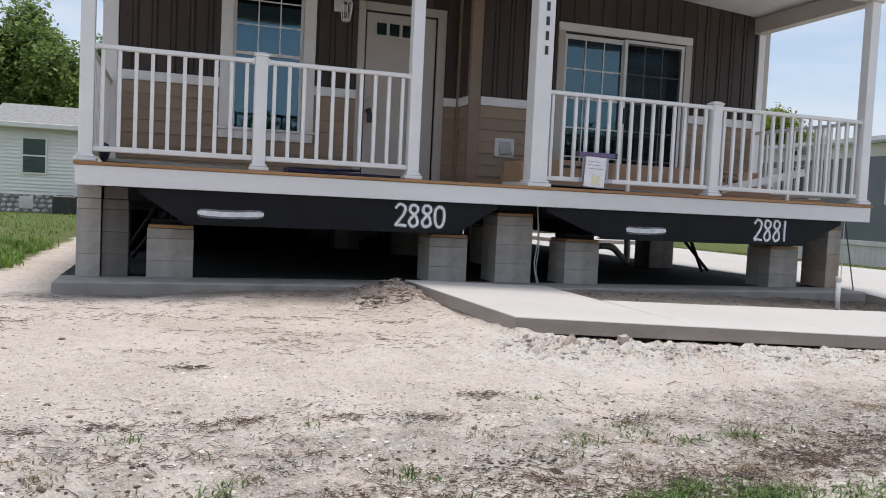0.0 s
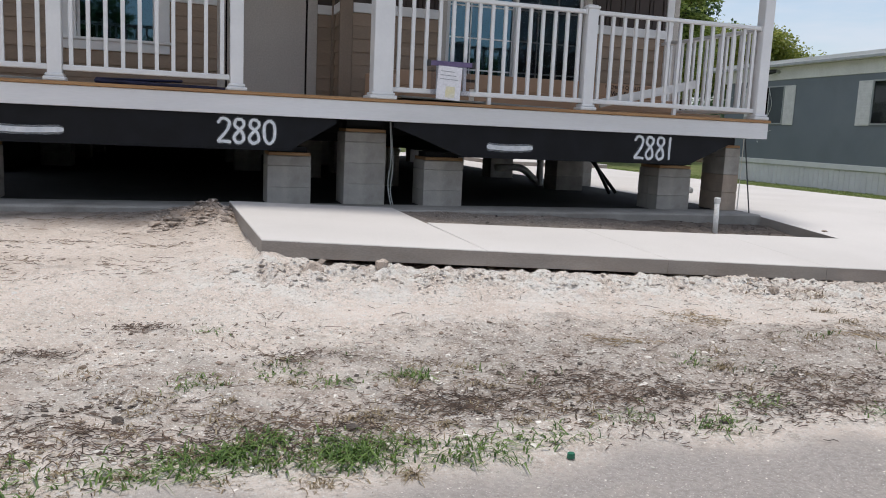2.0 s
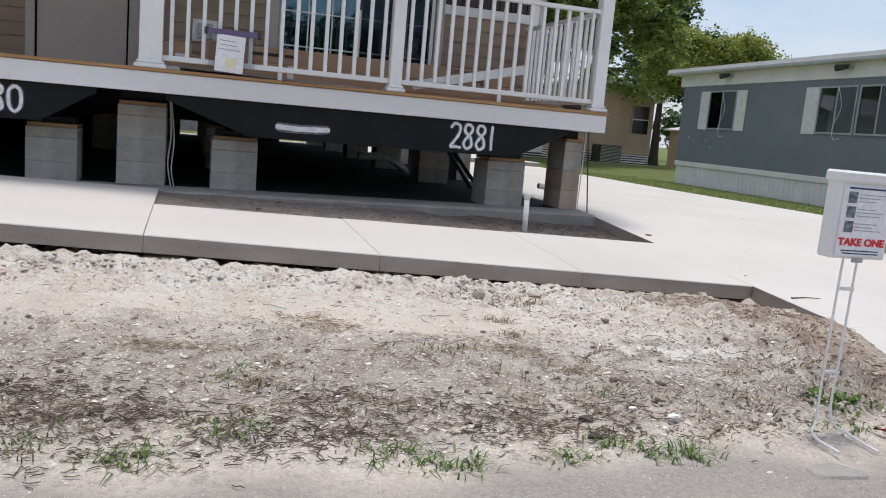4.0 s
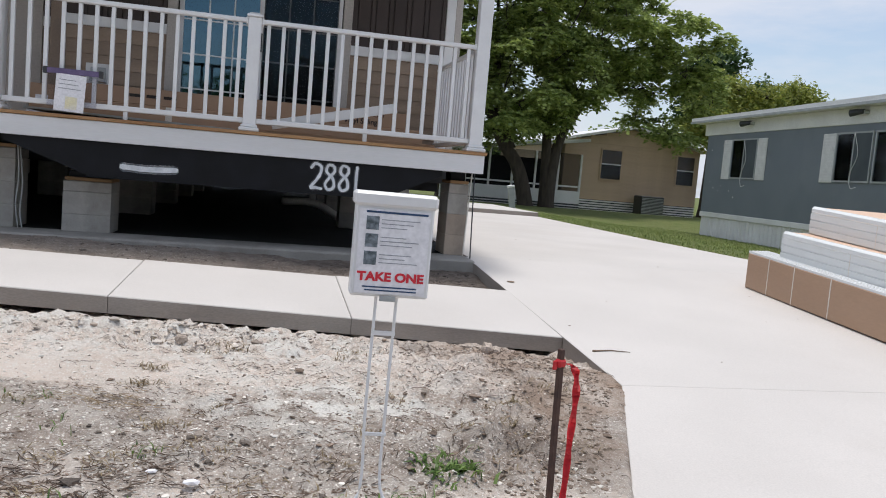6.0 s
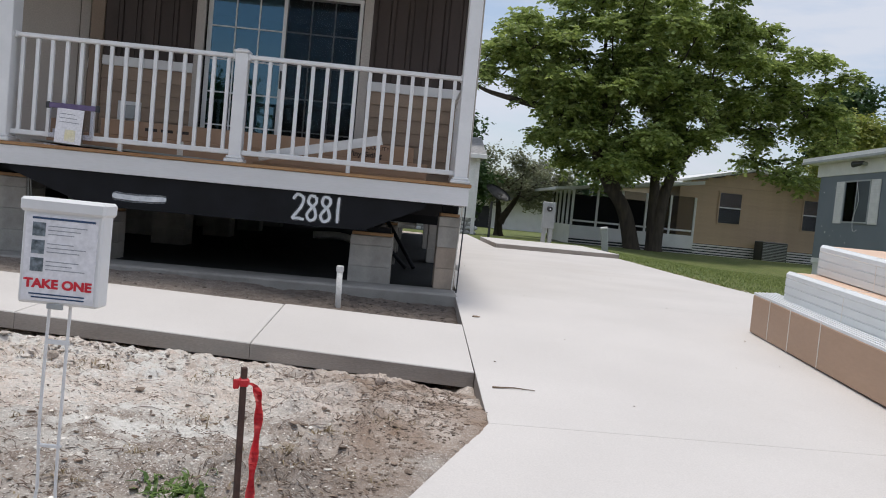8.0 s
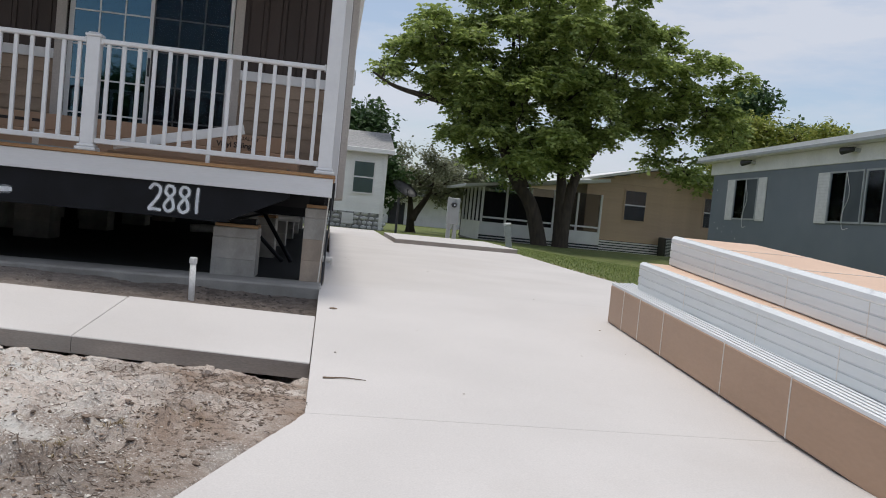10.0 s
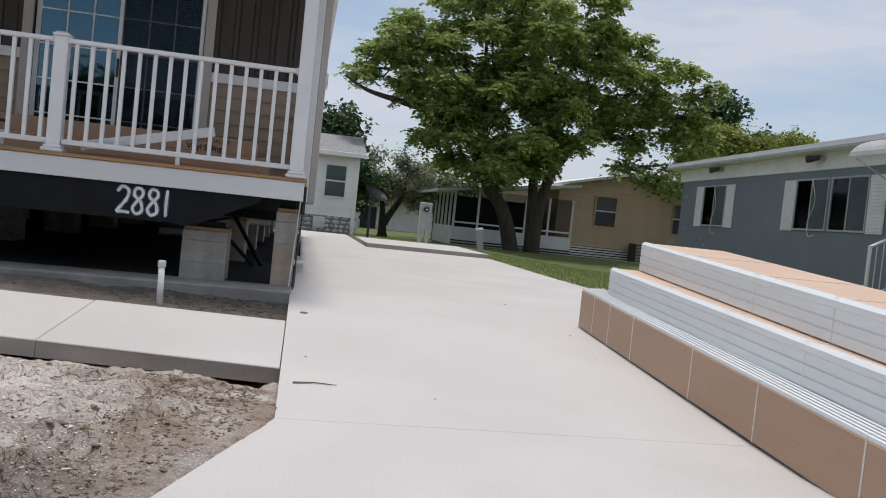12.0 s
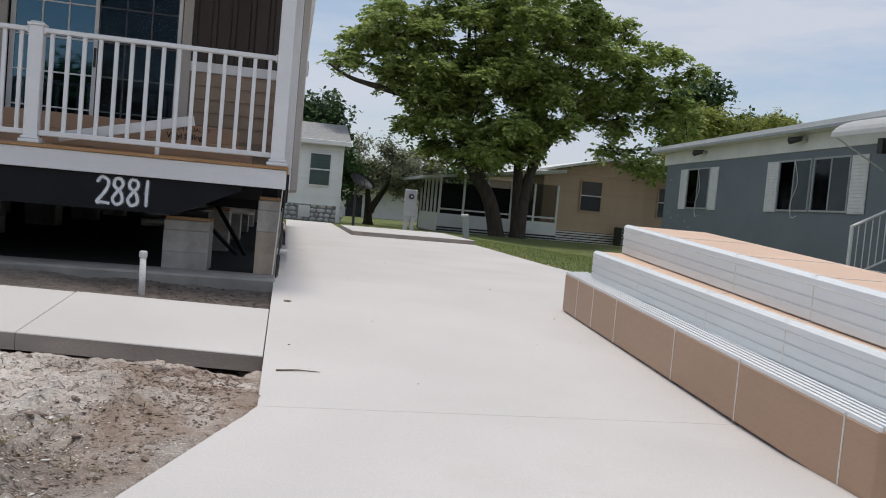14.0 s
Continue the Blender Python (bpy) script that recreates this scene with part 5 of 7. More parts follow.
part("gutter", box(-5.62, 9.95, WY - 0.42, WY - 0.352, 3.58, 3.74, 0.01), M_WHITEPAINT, white)
for x0, x1 in ((-4.46, -3.79), (8.56, 9.27)):
    w = part("window_frame", holed(x0 - 0.05, x1 + 0.05, 2.08, 3.29, WY - 0.080, WY - 0.004, [(x0, x1, 2.13, 3.24)]), M_WHITEPAINT, white)
    part("pane", box(x0, x1, WY - 0.060, WY - 0.056, 2.13, 3.24), M_GLASS_OLD, w)
    part("blind", box(x0, x1, WY - 0.050, WY - 0.044, 2.13, 3.24), M_CURTAIN, w, "grey-green closed curtain")
    part("meeting_rail", box(x0, x1, WY - 0.078, WY - 0.061, 2.66, 2.71), M_WHITEPAINT, w)
for x0 in (-4.55, 8.25):
    g = part("skirt_vent", box(x0, x0 + 0.42, WY - 0.06, WY - 0.02, 0.92, 1.34, 0.01), M_WHITEPAINT, white, "white louvred skirt vent")
    for k in range(6):
        part("slat", box(x0 + 0.03, x0 + 0.39, WY - 0.075, WY - 0.061, 0.96 + k * 0.06, 0.99 + k * 0.06), M_WHITEPAINT, g)
ac0 = thing("air_conditioner", "dark green air conditioner beside stone skirting", "air conditioner", (-3.0, 29.4, 0.8))
part("casing", box(-3.45, -2.75, 29.1, 29.7, 0.78, 1.40, 0.03), M_DARK, ac0)
part("fan_guard", tube([(-3.1, 29.4, 1.40), (-3.1, 29.4, 1.43)], [0.27, 0.24], 16), M_DARK, ac0)

far_home = thing("far_home", "low white home with brown roof beyond the lawn", "house", (-13, 46, 0.5))
part("wall", box(-17.5, -9.3, 46.0, 50.0, 0.4, 2.9), M_VINYLW, far_home)
part("roof", prism([(45.5, 2.88), (45.5, 3.0), (48.0, 3.6), (50.5, 3.0), (50.5, 2.88)], "x", -17.9, -8.9), M_ROOFBROWN, far_home, "faded brown shingle roof")
# shade of the bay painted as a panel on the wall
part("opening", box(-10.6, -9.5, 45.96, 45.995, 0.6, 2.5), M_INNER, far_home, "flat black panel for the shade in a carport bay")
part("post", box(-10.75, -10.62, 45.5, 45.62, 0.4, 2.88), M_SHIM, far_home)
part("awning", prism([(44.9, 2.35), (45.95, 2.62), (45.95, 2.68), (44.9, 2.42)], "x", -10.6, -9.0), M_WHITEPAINT, far_home, "white flat awning")

BY = 39.3
beige = thing("tan_home", "tan vinyl-sided home with striped skirting", "house", (23.8, BY, 0.5))
lap_wall(beige, "wall", 20.35, 27.8, BY, 1.10, 3.95, 0.19, M_BEIGE)
part("gable", prism([(20.35, 3.95), (27.8, 3.95), (24.0, 4.80)], "y", BY, BY + 0.15), M_BEIGE, beige)
for k in range(4):
    z = 3.97 + k * 0.19
    xa, xb = 20.35 + (z + 0.1 - 3.95) / 0.85 * 3.65, 27.8 - (z + 0.1 - 3.95) / 0.85 * 3.8
    part("siding_course", prism([(BY - 0.002, z + 0.19), (BY - 0.034, z), (BY - 0.001, z)], "x", xa, xb), M_BEIGE, beige)
part("body", box(20.4, 27.75, BY + 0.16, BY + 12, 0.4, 3.9), M_BEIGE, beige)
part("roof", prism([(19.9, 3.93), (24.0, 4.86), (28.2, 3.93), (28.2, 4.05), (24.0, 5.0), (19.9, 4.05)], "y", BY - 0.35, BY + 12.3), M_WHITEPAINT, beige, "pale low metal roof")
part("skirting", box(20.38, 27.77, BY + 0.03, BY + 0.14, 0.3, 1.10), M_DARK, beige)
for k in range(5):
    part("skirt_board", box(20.35, 27.8, BY - 0.02, BY + 0.028, 0.50 + k * 0.125, 0.575 + k * 0.125), M_WHITEPAINT, beige, "white skirting stripe")
for x0, x1 in ((22.35, 23.42), (26.55, 27.5)):
    w = part("window_frame", holed(x0 - 0.06, x1 + 0.06, 2.14, 3.72, BY - 0.095, BY - 0.004, [(x0, x1, 2.2, 3.66)]), M_BEIGE, beige)
    part("pane", box(x0, x1, BY - 0.075, BY - 0.070, 2.2, 3.66), M_GLASS_OLD, w)
    part("shade", box(x0, x1, BY - 0.064, BY - 0.058, 2.95, 3.66), M_SHADEB, w, "half-drawn brown shade")
    # black panel painted in for the unlit room below the blind
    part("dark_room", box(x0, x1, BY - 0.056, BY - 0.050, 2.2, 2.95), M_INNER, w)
    part("meeting_rail", box(x0, x1, BY - 0.105, BY - 0.076, 2.92, 2.98), M_WHITEPAINT, w)
ac = thing("air_conditioner", "dark grey air conditioner beside tan siding", "air conditioner", (24.7, 38.4, 0.52))
part("casing", box(24.1, 25.35, 37.9, 38.8, 0.50, 1.50, 0.04), M_DARK, ac)
for k in range(12):
    part("grille_bar", box(24.15, 25.30, 37.885, 37.899, 0.58 + k * 0.072, 0.61 + k * 0.072), M_METER, ac)
shed = thing("garden_shed", "small tan shed between the homes", "shed", (27.0, 33.5, 0.6))
part("wall", box(25.9, 28.0, 32.5, 34.5, 0.55, 2.45, 0.01), M_BEIGE, shed)
part("door", box(26.2, 26.95, 32.46, 32.498, 0.6, 2.3, 0.01), M_BEIGE, shed)
part("roof", prism([(25.7, 2.42), (28.2, 2.42), (28.2, 2.48), (26.95, 2.72), (25.7, 2.48)], "y", 32.2, 34.8), M_WHITEPAINT, shed)

# screened porch room of the tan home
room = thing("screened_porch", "white screened porch room with low panelled wall", "porch", (17, 37, 0.5))
RX0, RX1, RY0, RY1 = 14.6, 20.3, 36.6, 42.0
part("floor", box(RX0, RX1, RY0, RY1, 0.35, 0.60), M_SLAB, room)
part("low_wall", box(RX0, RX1, RY0, RY0 + 0.1, 0.60, 1.45), M_WHITEPAINT, room, "white panelled low wall")
part("low_wall", box(RX0, RX0 + 0.1, RY0 + 0.1, RY1, 0.60, 1.45), M_WHITEPAINT, room)
for k in range(4):
    part("skirt_board", box(RX0 - 0.02, RX1, RY0 - 0.03, RY0 - 0.002, 0.42 + k * 0.12, 0.49 + k * 0.12), M_DARK, room, "dark stripe")
part("rear_wall", box(RX0 + 0.1, RX1, RY1 - 0.1, RY1, 0.60, 3.0), M_INNER, room)
for k in range(6):
    xx = RX0 + k * (RX1 - RX0 - 0.1) / 5
    part("post", box(xx, xx + 0.10, RY0, RY0 + 0.1, 1.45, 3.2, 0.01), M_WHITEPAINT, room)
for k in range(1, 6):
    yy = RY0 + k * (RY1 - RY0 - 0.1) / 5
    part("post", box(RX0, RX0 + 0.1, yy, yy + 0.1, 1.45, 3.2, 0.01), M_WHITEPAINT, room)
part("mid_rail", box(RX0 + 0.1, RX1, RY0 + 0.02, RY0 + 0.08, 1.62, 1.70), M_WHITEPAINT, room)
part("screen", box(RX0 + 0.1, RX1, RY0 + 0.05, RY0 + 0.055, 1.45, 3.2), M_MESH, room, "dark insect screen")
part("roof", prism([(RX0 - 0.9, 2.95), (RX0 - 0.9, 3.08), (RX1 + 0.1, 3.95), (RX1 + 0.1, 3.80)], "y", RY0 - 0.5, RY1 + 0.2), M_WHITEPAINT, room, "pale lean-to roof")

far_shed = thing("far_carport", "pale far carport beyond the lawn", "carport", (14, 60, 0.4))
part("wall", box(11.5, 19.0, 62, 66, 0.3, 2.7, 0.02), M_WHITEPAINT, far_shed)
part("roof", prism([(11.0, 2.7), (19.5, 2.7), (19.5, 2.85), (15.2, 3.6), (11.0, 2.85)], "y", 60.5, 66.5), M_SHINGLE, far_shed)
# panel on the wall, black for the shade within
part("opening", box(12.2, 13.4, 61.9, 61.99, 0.35, 2.1), M_INNER, far_shed, "flat black panel for the shade in an open bay")
car = thing("red_car", "small dark red car parked far off", "car", (18.6, 117, 0.42))
bm = prism([(16.5, 0.7), (16.4, 1.1), (16.9, 1.25), (17.4, 1.65), (18.9, 1.65), (19.5, 1.25), (20.2, 1.15), (20.3, 0.7)], "y", 116.2, 117.8)
part("body", bm, M_RUST, car)
for xx in (17.1, 19.5):
    for yy in (116.15, 117.65):
        part("wheel", tube([(xx, yy, 0.72), (xx, yy + 0.2, 0.72)], 0.31, 14), M_DARK, car)

# ---------------------------------------------------------------- utilities near the pad
meter = thing("meter_pedestal", "grey electric meter pedestal on twin legs", "meter pedestal", (11.5, 24.3, 0.86))
part("cabinet", box(11.28, 11.64, 24.1, 24.3, 1.36, 2.15, 0.012), M_METER, meter)
part("dial", tube([(11.46, 24.12, 1.95), (11.46, 24.04, 1.95), (11.46, 24.0, 1.95)], [0.085, 0.085, 0.06], 18), M_DARK, meter, "round dark glass meter")
part("dial_face", tube([(11.46, 24.0, 1.94), (11.46, 23.995, 1.94)], 0.022, 14), M_PAPER, meter)
for xx in (11.36, 11.55):
    part("leg", box(xx - 0.055, xx + 0.055, 24.12, 24.28, 0.80, 1.36, 0.006), M_METER, meter)
dish = thing("satellite_dish", "dark satellite dish on a short pole", "satellite dish", (10.15, 27.9, 0.8))
part("pole", tube([(10.10, 27.9, 0.78), (10.10, 27.9, 2.05)], 0.045, 10), M_DARK, dish)
bm = bmesh.new()
rings = []
for i in range(6):
    r = 0.44 * i / 5
    dep = 0.16 * (i / 5) ** 2
    rings.append([bm.verts.new((r * math.cos(a) * 1.08, -dep, r * math.sin(a))) for a in [2 * math.pi * k / 24 for k in range(24)]] if i else [bm.verts.new((0, 0, 0))])
for k in range(24):
    bm.faces.new((rings[0][0], rings[1][k], rings[1][(k + 1) % 24]))
    for i in range(1, 5):
        bm.faces.new((rings[i][k], rings[i + 1][k], rings[i + 1][(k + 1) % 24], rings[i][(k + 1) % 24]))
bmesh.ops.solidify(bm, geom=bm.faces[:], thickness=0.02)
part("reflector", turned(bm, pose(10.22, 27.85, 2.25, -62, 26, 0)), M_DARK, dish, "dark oval reflector", True)
part("feed_arm", tube([(10.15, 27.85, 2.0), (10.35, 27.4, 2.15), (10.32, 27.3, 2.35)], 0.018, 6), M_DARK, dish)
stub_post = thing("short_post", "leaning grey utility post in the lawn", "post", (13.2, 24.0, 0.85))
part("shaft", turned(box(-0.09, 0.09, -0.06, 0.06, 0, 0.68, 0.01), pose(13.22, 24.0, 0.82, 0, -9, 0)), M_METER, stub_post)
part("cap", turned(box(-0.105, 0.105, -0.075, 0.075, 0.68, 0.75, 0.01), pose(13.22, 24.0, 0.82, 0, -9, 0)), M_WHITEPAINT, stub_post)

# ---------------------------------------------------------------- stacked siding on the driveway
def along(y):
    return float(drive_z(y))


def carton(name, x0, x1, y0, y1, h0, h1, side, top, label, ribs, skew=0.0):
    """A long flat carton lying along the falling driveway; h0 and h1 over it."""
    t = thing(name, label, "carton stack", (x0, (y0 + y1) / 2, along((y0 + y1) / 2) + h0), "stacked siding cartons")
    za, zb = along(y0), along(y1)

    def sloped(xa, xb, ha, hb, bev=0.006, ya=y0, yb=y1):
        bm = box(xa, xb, ya, yb, 0, 1, 0)
        for v in bm.verts:
            k = (v.co.y - y0) / (y1 - y0)
            v.co.x += (skew - 0.004) * (6.78 - v.co.y)
            v.co.z = za + (zb - za) * k + (ha if v.co.z < 0.5 else hb)
        if bev:
            bmesh.ops.bevel(bm, geom=bm.edges[:], offset=bev, segments=1, affect="EDGES")
        return bm

    part("body", sloped(x0, x1, h0, h1 - 0.012), side, t)
    if top:
        part("lid", sloped(x0 + 0.012, x1 - 0.004, h1 - 0.012, h1, 0.003), top, t, "pale cardboard face")
    for k in range(ribs):
        hh = h0 + 0.006 + k * (h1 - h0 - 0.05) / ribs
        part("panel_edge", sloped(x0 - 0.007, x0 + 0.002, hh, hh + (h1 - h0 - 0.05) / ribs - 0.007, 0.003), M_WRAP, t)
    return t, sloped


c1, s1 = carton("siding_carton", 10.28, 11.50, 2.87, 6.78, 0.004, 0.335, M_CARD, None, "brown siding carton with pale straps on driveway", 0)
for k in range(6):
    part("panel_edge", s1(10.285 + k * 0.034, 10.305 + k * 0.034, 0.322, 0.345 + 0.002 * k, 0.002), M_WRAP, c1, "white siding edge")
for k, y in enumerate((3.07, 3.92, 4.67, 5.61, 6.08, 6.44)):
    bm = s1(10.2775, 10.281, 0.004, 0.338, 0.0, y, y + 0.009)
    part("strap", bm, M_STRAP, c1)
c2, s2 = carton("siding_bundle", 10.40, 11.46, 2.62, 6.48, 0.337, 0.575, M_WRAP, M_CARDTOP, "film-wrapped white siding bundle with cardboard face", 3, 0.018)
c3, s3 = carton("siding_bundle", 10.655, 11.40, 2.60, 6.46, 0.577, 0.815, M_WRAP, M_CARDTOP, "upper film-wrapped white siding bundle", 3, -0.022)
for cc, ss, x0, h0, h1, xb in ((c2, s2, 10.40, 0.337, 0.575, 10.65), (c3, s3, 10.655, 0.577, 0.815, 11.39)):
    part("rounded_edge", ss(x0 - 0.014, x0 + 0.055, h1 - 0.062, h1 + 0.008, 0.020), M_WRAP, cc, "white rolled edge")
    for y in (3.05, 3.8, 4.6, 5.6):
        part("strap", ss(x0 - 0.0085, x0 - 0.0072, h0 + 0.01, h1 - 0.05, 0.0, y, y + 0.007), M_STRAP, cc)
        part("strap", ss(x0 - 0.012, x0 + 0.053, h1 + 0.0082, h1 + 0.0095, 0.0, y, y + 0.010), M_STRAP, cc)
        part("strap", ss(x0 + 0.056, xb, h1 + 0.0006, h1 + 0.0030, 0.0, y, y + 0.010), M_STRAP, cc)

# ---------------------------------------------------------------- things on the porch
longbox = thing("siding_carton", "long brown siding carton on the porch deck", "carton", (5.6, 8.8, DECK))
part("body", box(3.95, 7.45, 8.45, 8.95, DECK, DECK + 0.20, 0.006), M_CARD, longbox)
part("tape", box(4.9, 4.96, 8.444, 8.451, DECK + 0.01, DECK + 0.195), M_STRAP, longbox)
longbox2 = thing("siding_carton", "upper brown siding carton with dark print", "carton", (5.9, 8.8, DECK + 0.2))
part("body", box(4.10, 7.30, 8.50, 8.95, DECK + 0.202, DECK + 0.36, 0.006), M_CARD, longbox2)
writing("print", "Vinyl Siding", 0.075, pose(6.80, 8.496, DECK + 0.245, 90, 0, 0), M_DARKINK, longbox2, 0.002)
writing("print", "PREMIUM QUALITY", 0.058, pose(6.80, 8.496, DECK + 0.318, 90, 0, 0), M_DARKINK, longbox2, 0.0)
for k in range(3):
    part("print_bar", box(4.55 + k * 0.16, 4.67 + k * 0.16, 8.496, 8.499, DECK + 0.27, DECK + 0.30), M_DARKINK, longbox2)
trim_b = thing("trim_board", "white trim board leaning behind the railing", "trim board", (6.2, 7.42, DECK))
part("board", turned(box(-0.56, 0.56, -0.012, 0.012, -0.042, 0.042, 0.003), pose(6.46, 7.425, DECK + 0.205, 0, -13.0, 0)), M_WHITE, trim_b)
sheets = thing("flat_sheets", "flat brown underlay sheets lying on the deck", "sheets", (6.5, 7.8, DECK))
part("sheet", box(5.85, 7.40, 7.50, 8.30, DECK + 0.001, DECK + 0.035, 0.004), M_CARD, sheets)
pad_b = thing("foam_sheet", "pale grey foam sheet curling on the deck", "sheet", (4.7, 7.7, DECK))
part("sheet", turned(box(-0.85, 0.85, -0.3, 0.3, 0.0, 0.02, 0.003), pose(4.75, 7.75, DECK + 0.012, 0, 1.2, 0)), M_METER, pad_b)
pad_c = thing("foam_sheet", "pale grey sheet lying behind the railing", "sheet", (0.4, 7.7, DECK))
part("sheet", turned(box(-0.6, 0.6, -0.2, 0.2, 0.0, 0.03, 0.003), pose(0.32, 7.72, DECK + 0.005, 0, 1.0, 0)), M_METER, pad_c)
navy = thing("folded_tarp", "folded navy tarp along the deck edge", "tarp", (1.8, 7.6, DECK))
part("fold", turned(box(-0.55, 0.55, -0.15, 0.15, 0.0, 0.035, 0.012), pose(1.82, 7.62, DECK + 0.002, 0, 0.8, 2)), M_BLUE, navy)
part("fold", turned(box(-0.35, 0.35, -0.10, 0.10, 0.0, 0.02, 0.008), pose(1.62, 7.64, DECK + 0.045, 0, -1.5, 5)), M_BLUE, navy)
rag = thing("blue_bag", "crumpled blue bag in the porch corner", "bag", (-0.3, 7.6, DECK))
bm = bmesh.new()
bmesh.ops.create_icosphere(bm, subdivisions=2, radius=0.07)
for v in bm.verts:
    v.co = Vector((-0.27 + v.co.x * 0.6, 7.55 + v.co.y, DECK + 0.085 + v.co.z * 1.2)) + 0.02 * noise.noise_vector(v.co * 25)
part("bag", bm, M_BLUE, rag, "", False)
small = thing("small_carton", "small brown carton beside the broad post", "carton", (3.42, 7.95, DECK))
part("body", turned(box(-0.1, 0.1, -0.16, 0.16, 0, 0.22, 0.005), pose(3.86, 8.15, DECK + 0.06, 0, 0, 14)), M_CARD, small)
part("label", turned(box(-0.05, 0.05, -0.165, -0.161, 0.05, 0.12), pose(3.86, 8.15, DECK + 0.06, 0, 0, 14)), M_PAPER, small)
part("foam_block", turned(box(-0.12, 0.1, -0.17, 0.16, 0, 0.06, 0.005), pose(3.86, 8.15, DECK, 0, 0, 14)), M_WHITE, small)

bag = thing("permit_bag", "permit papers in a zip bag on the railing", "paper bag", (4.32, FRONT, 2.0))
part("pouch", box(4.12, 4.50, FRONT - 0.006, FRONT - 0.003, 1.99, 2.27), M_BAG, bag, "clear plastic pouch")
part("zip_strip", box(4.09, 4.52, FRONT - 0.012, FRONT - 0.002, 2.255, 2.30, 0.003), M_ZIP, bag, "purple-grey zip strip")
part("sheet", turned(box(-0.115, 0.115, -0.0015, 0.0015, -0.15, 0.15), pose(4.295, FRONT - 0.010, 2.105, 0, 3, 0)), M_PAPER, bag)
part("map_patch", turned(box(-0.03, 0.06, -0.0035, -0.0018, -0.13, -0.03), pose(4.295, FRONT - 0.010, 2.105, 0, 3, 0)), M_YELLOW, bag)
for k in range(3):
    part("print_bar", turned(box(-0.09, 0.08 - 0.02 * k, -0.0035, -0.0018, 0.03 + k * 0.035, 0.036 + k * 0.035), pose(4.295, FRONT - 0.010, 2.105, 0, 3, 0)), M_INK, bag)
for x in (4.085, 4.51):
    part("clip", box(x, x + 0.03, FRONT - 0.016, FRONT + 0.02, 2.25, 2.305, 0.003), M_DARK, bag, "black clip")

# ---------------------------------------------------------------- yard things
pipe = thing("cleanout_pipe", "white plastic cleanout pipe standing in the bed", "pipe", (6.80, 6.60, 0.78))
part("pipe", tube([(6.805, 6.60, 0.72), (6.795, 6.60, 1.12)], 0.024, 14), M_PVC, pipe, "", True)
part("cap", tube([(6.795, 6.60, 1.115), (6.795, 6.60, 1.155), (6.795, 6.60, 1.165)], [0.031, 0.031, 0.024], 14), M_PVC, pipe)
drain = thing("drain_pipe", "white drain elbow beneath the home", "pipe", (6.6, 11, 0.95))
part("pipe", tube(smooth_path([(6.9, 10.9, 0.95), (6.9, 10.9, 1.25), (7.0, 11.1, 1.4), (7.4, 11.4, 1.42)], 5), 0.05, 10), M_PVC, drain, "", True)
part("lower_pipe", tube(smooth_path([(6.1, 10.6, 1.2), (6.5, 10.7, 1.2), (6.8, 10.9, 1.05), (6.9, 10.9, 1.0)], 5), 0.05, 10), M_PVC, drain, "", True)
rod = thing("anchor_strap", "thin dark tie-down strap at the deck corner", "strap", (7.87, 7.5, 0.9))
part("strap", tube([(7.83, 7.62, 1.735), (7.80, 7.40, 0.94)], 0.007, 6), M_DARK, rod)
cable = thing("hanging_cable", "loose pale cable hanging by the pier", "cable", (3.85, 7.7, 0.95))
part("cable", tube(smooth_path([(3.83, 7.58, 1.73), (3.85, 7.58, 1.4), (3.83, 7.59, 1.15), (3.86, 7.57, 0.95)], 6), 0.006, 6), M_METER, cable)
part("cable", tube(smooth_path([(3.84, 7.60, 1.73), (3.875, 7.60, 1.35), (3.86, 7.61, 1.1), (3.885, 7.59, 0.95)], 6), 0.006, 6), M_METER, cable)

SY = 2.44
sign = thing("brochure_stand", "white brochure box on a wire stand", "brochure stand", (6.31, SY, 0.66))
LEAN_S = pose(6.300, SY, 1.32, 0, 0.5, -2) @ Matrix.Diagonal((0.94, 1, 1, 1))
part("case", turned(box(-0.125, 0.125, 0.0, 0.075, 0.0, 0.285, 0.006), LEAN_S), M_WHITE, sign, "white plastic case")
part("lid", turned(box(-0.133, 0.133, -0.012, 0.085, 0.270, 0.312, 0.008), LEAN_S), M_WHITE, sign, "sloping white lid")
sheet = part("flyer", turned(box(-0.112, 0.112, -0.004, -0.001, 0.010, 0.262), LEAN_S), M_PAPER, sign, "printed white flyer")
part("title_bar", turned(box(-0.092, 0.104, -0.0055, -0.0042, 0.250, 0.256), LEAN_S), M_NAVY, sheet)
for k in range(3):
    part("photo", turned(box(-0.090, -0.050, -0.0055, -0.0042, 0.200 - k * 0.052, 0.240 - k * 0.052), LEAN_S), M_PHOTO, sheet)
    for j in range(3):
        part("text_bar", turned(box(-0.042, 0.04 + 0.02 * ((j + k) % 3), -0.0052, -0.0042, 0.206 - k * 0.052 + j * 0.012, 0.2085 - k * 0.052 + j * 0.012), LEAN_S), M_INK, sheet)
for k in range(2):
    part("text_bar", turned(box(-0.088 + 0.008 * k, 0.085, -0.0052, -0.0042, 0.028 - k * 0.010, 0.032 - k * 0.010), LEAN_S), M_NAVY, sheet)
writing("lettering", "TAKE ONE", 0.036, LEAN_S @ pose(0.0, -0.0052, 0.060, 90, 0, 0), M_REDINK, sheet, 0.0016, 1.22)
part("latch", turned(box(-0.03, 0.022, -0.006, 0.0, -0.012, 0.004, 0.002), LEAN_S), M_METER, sign)
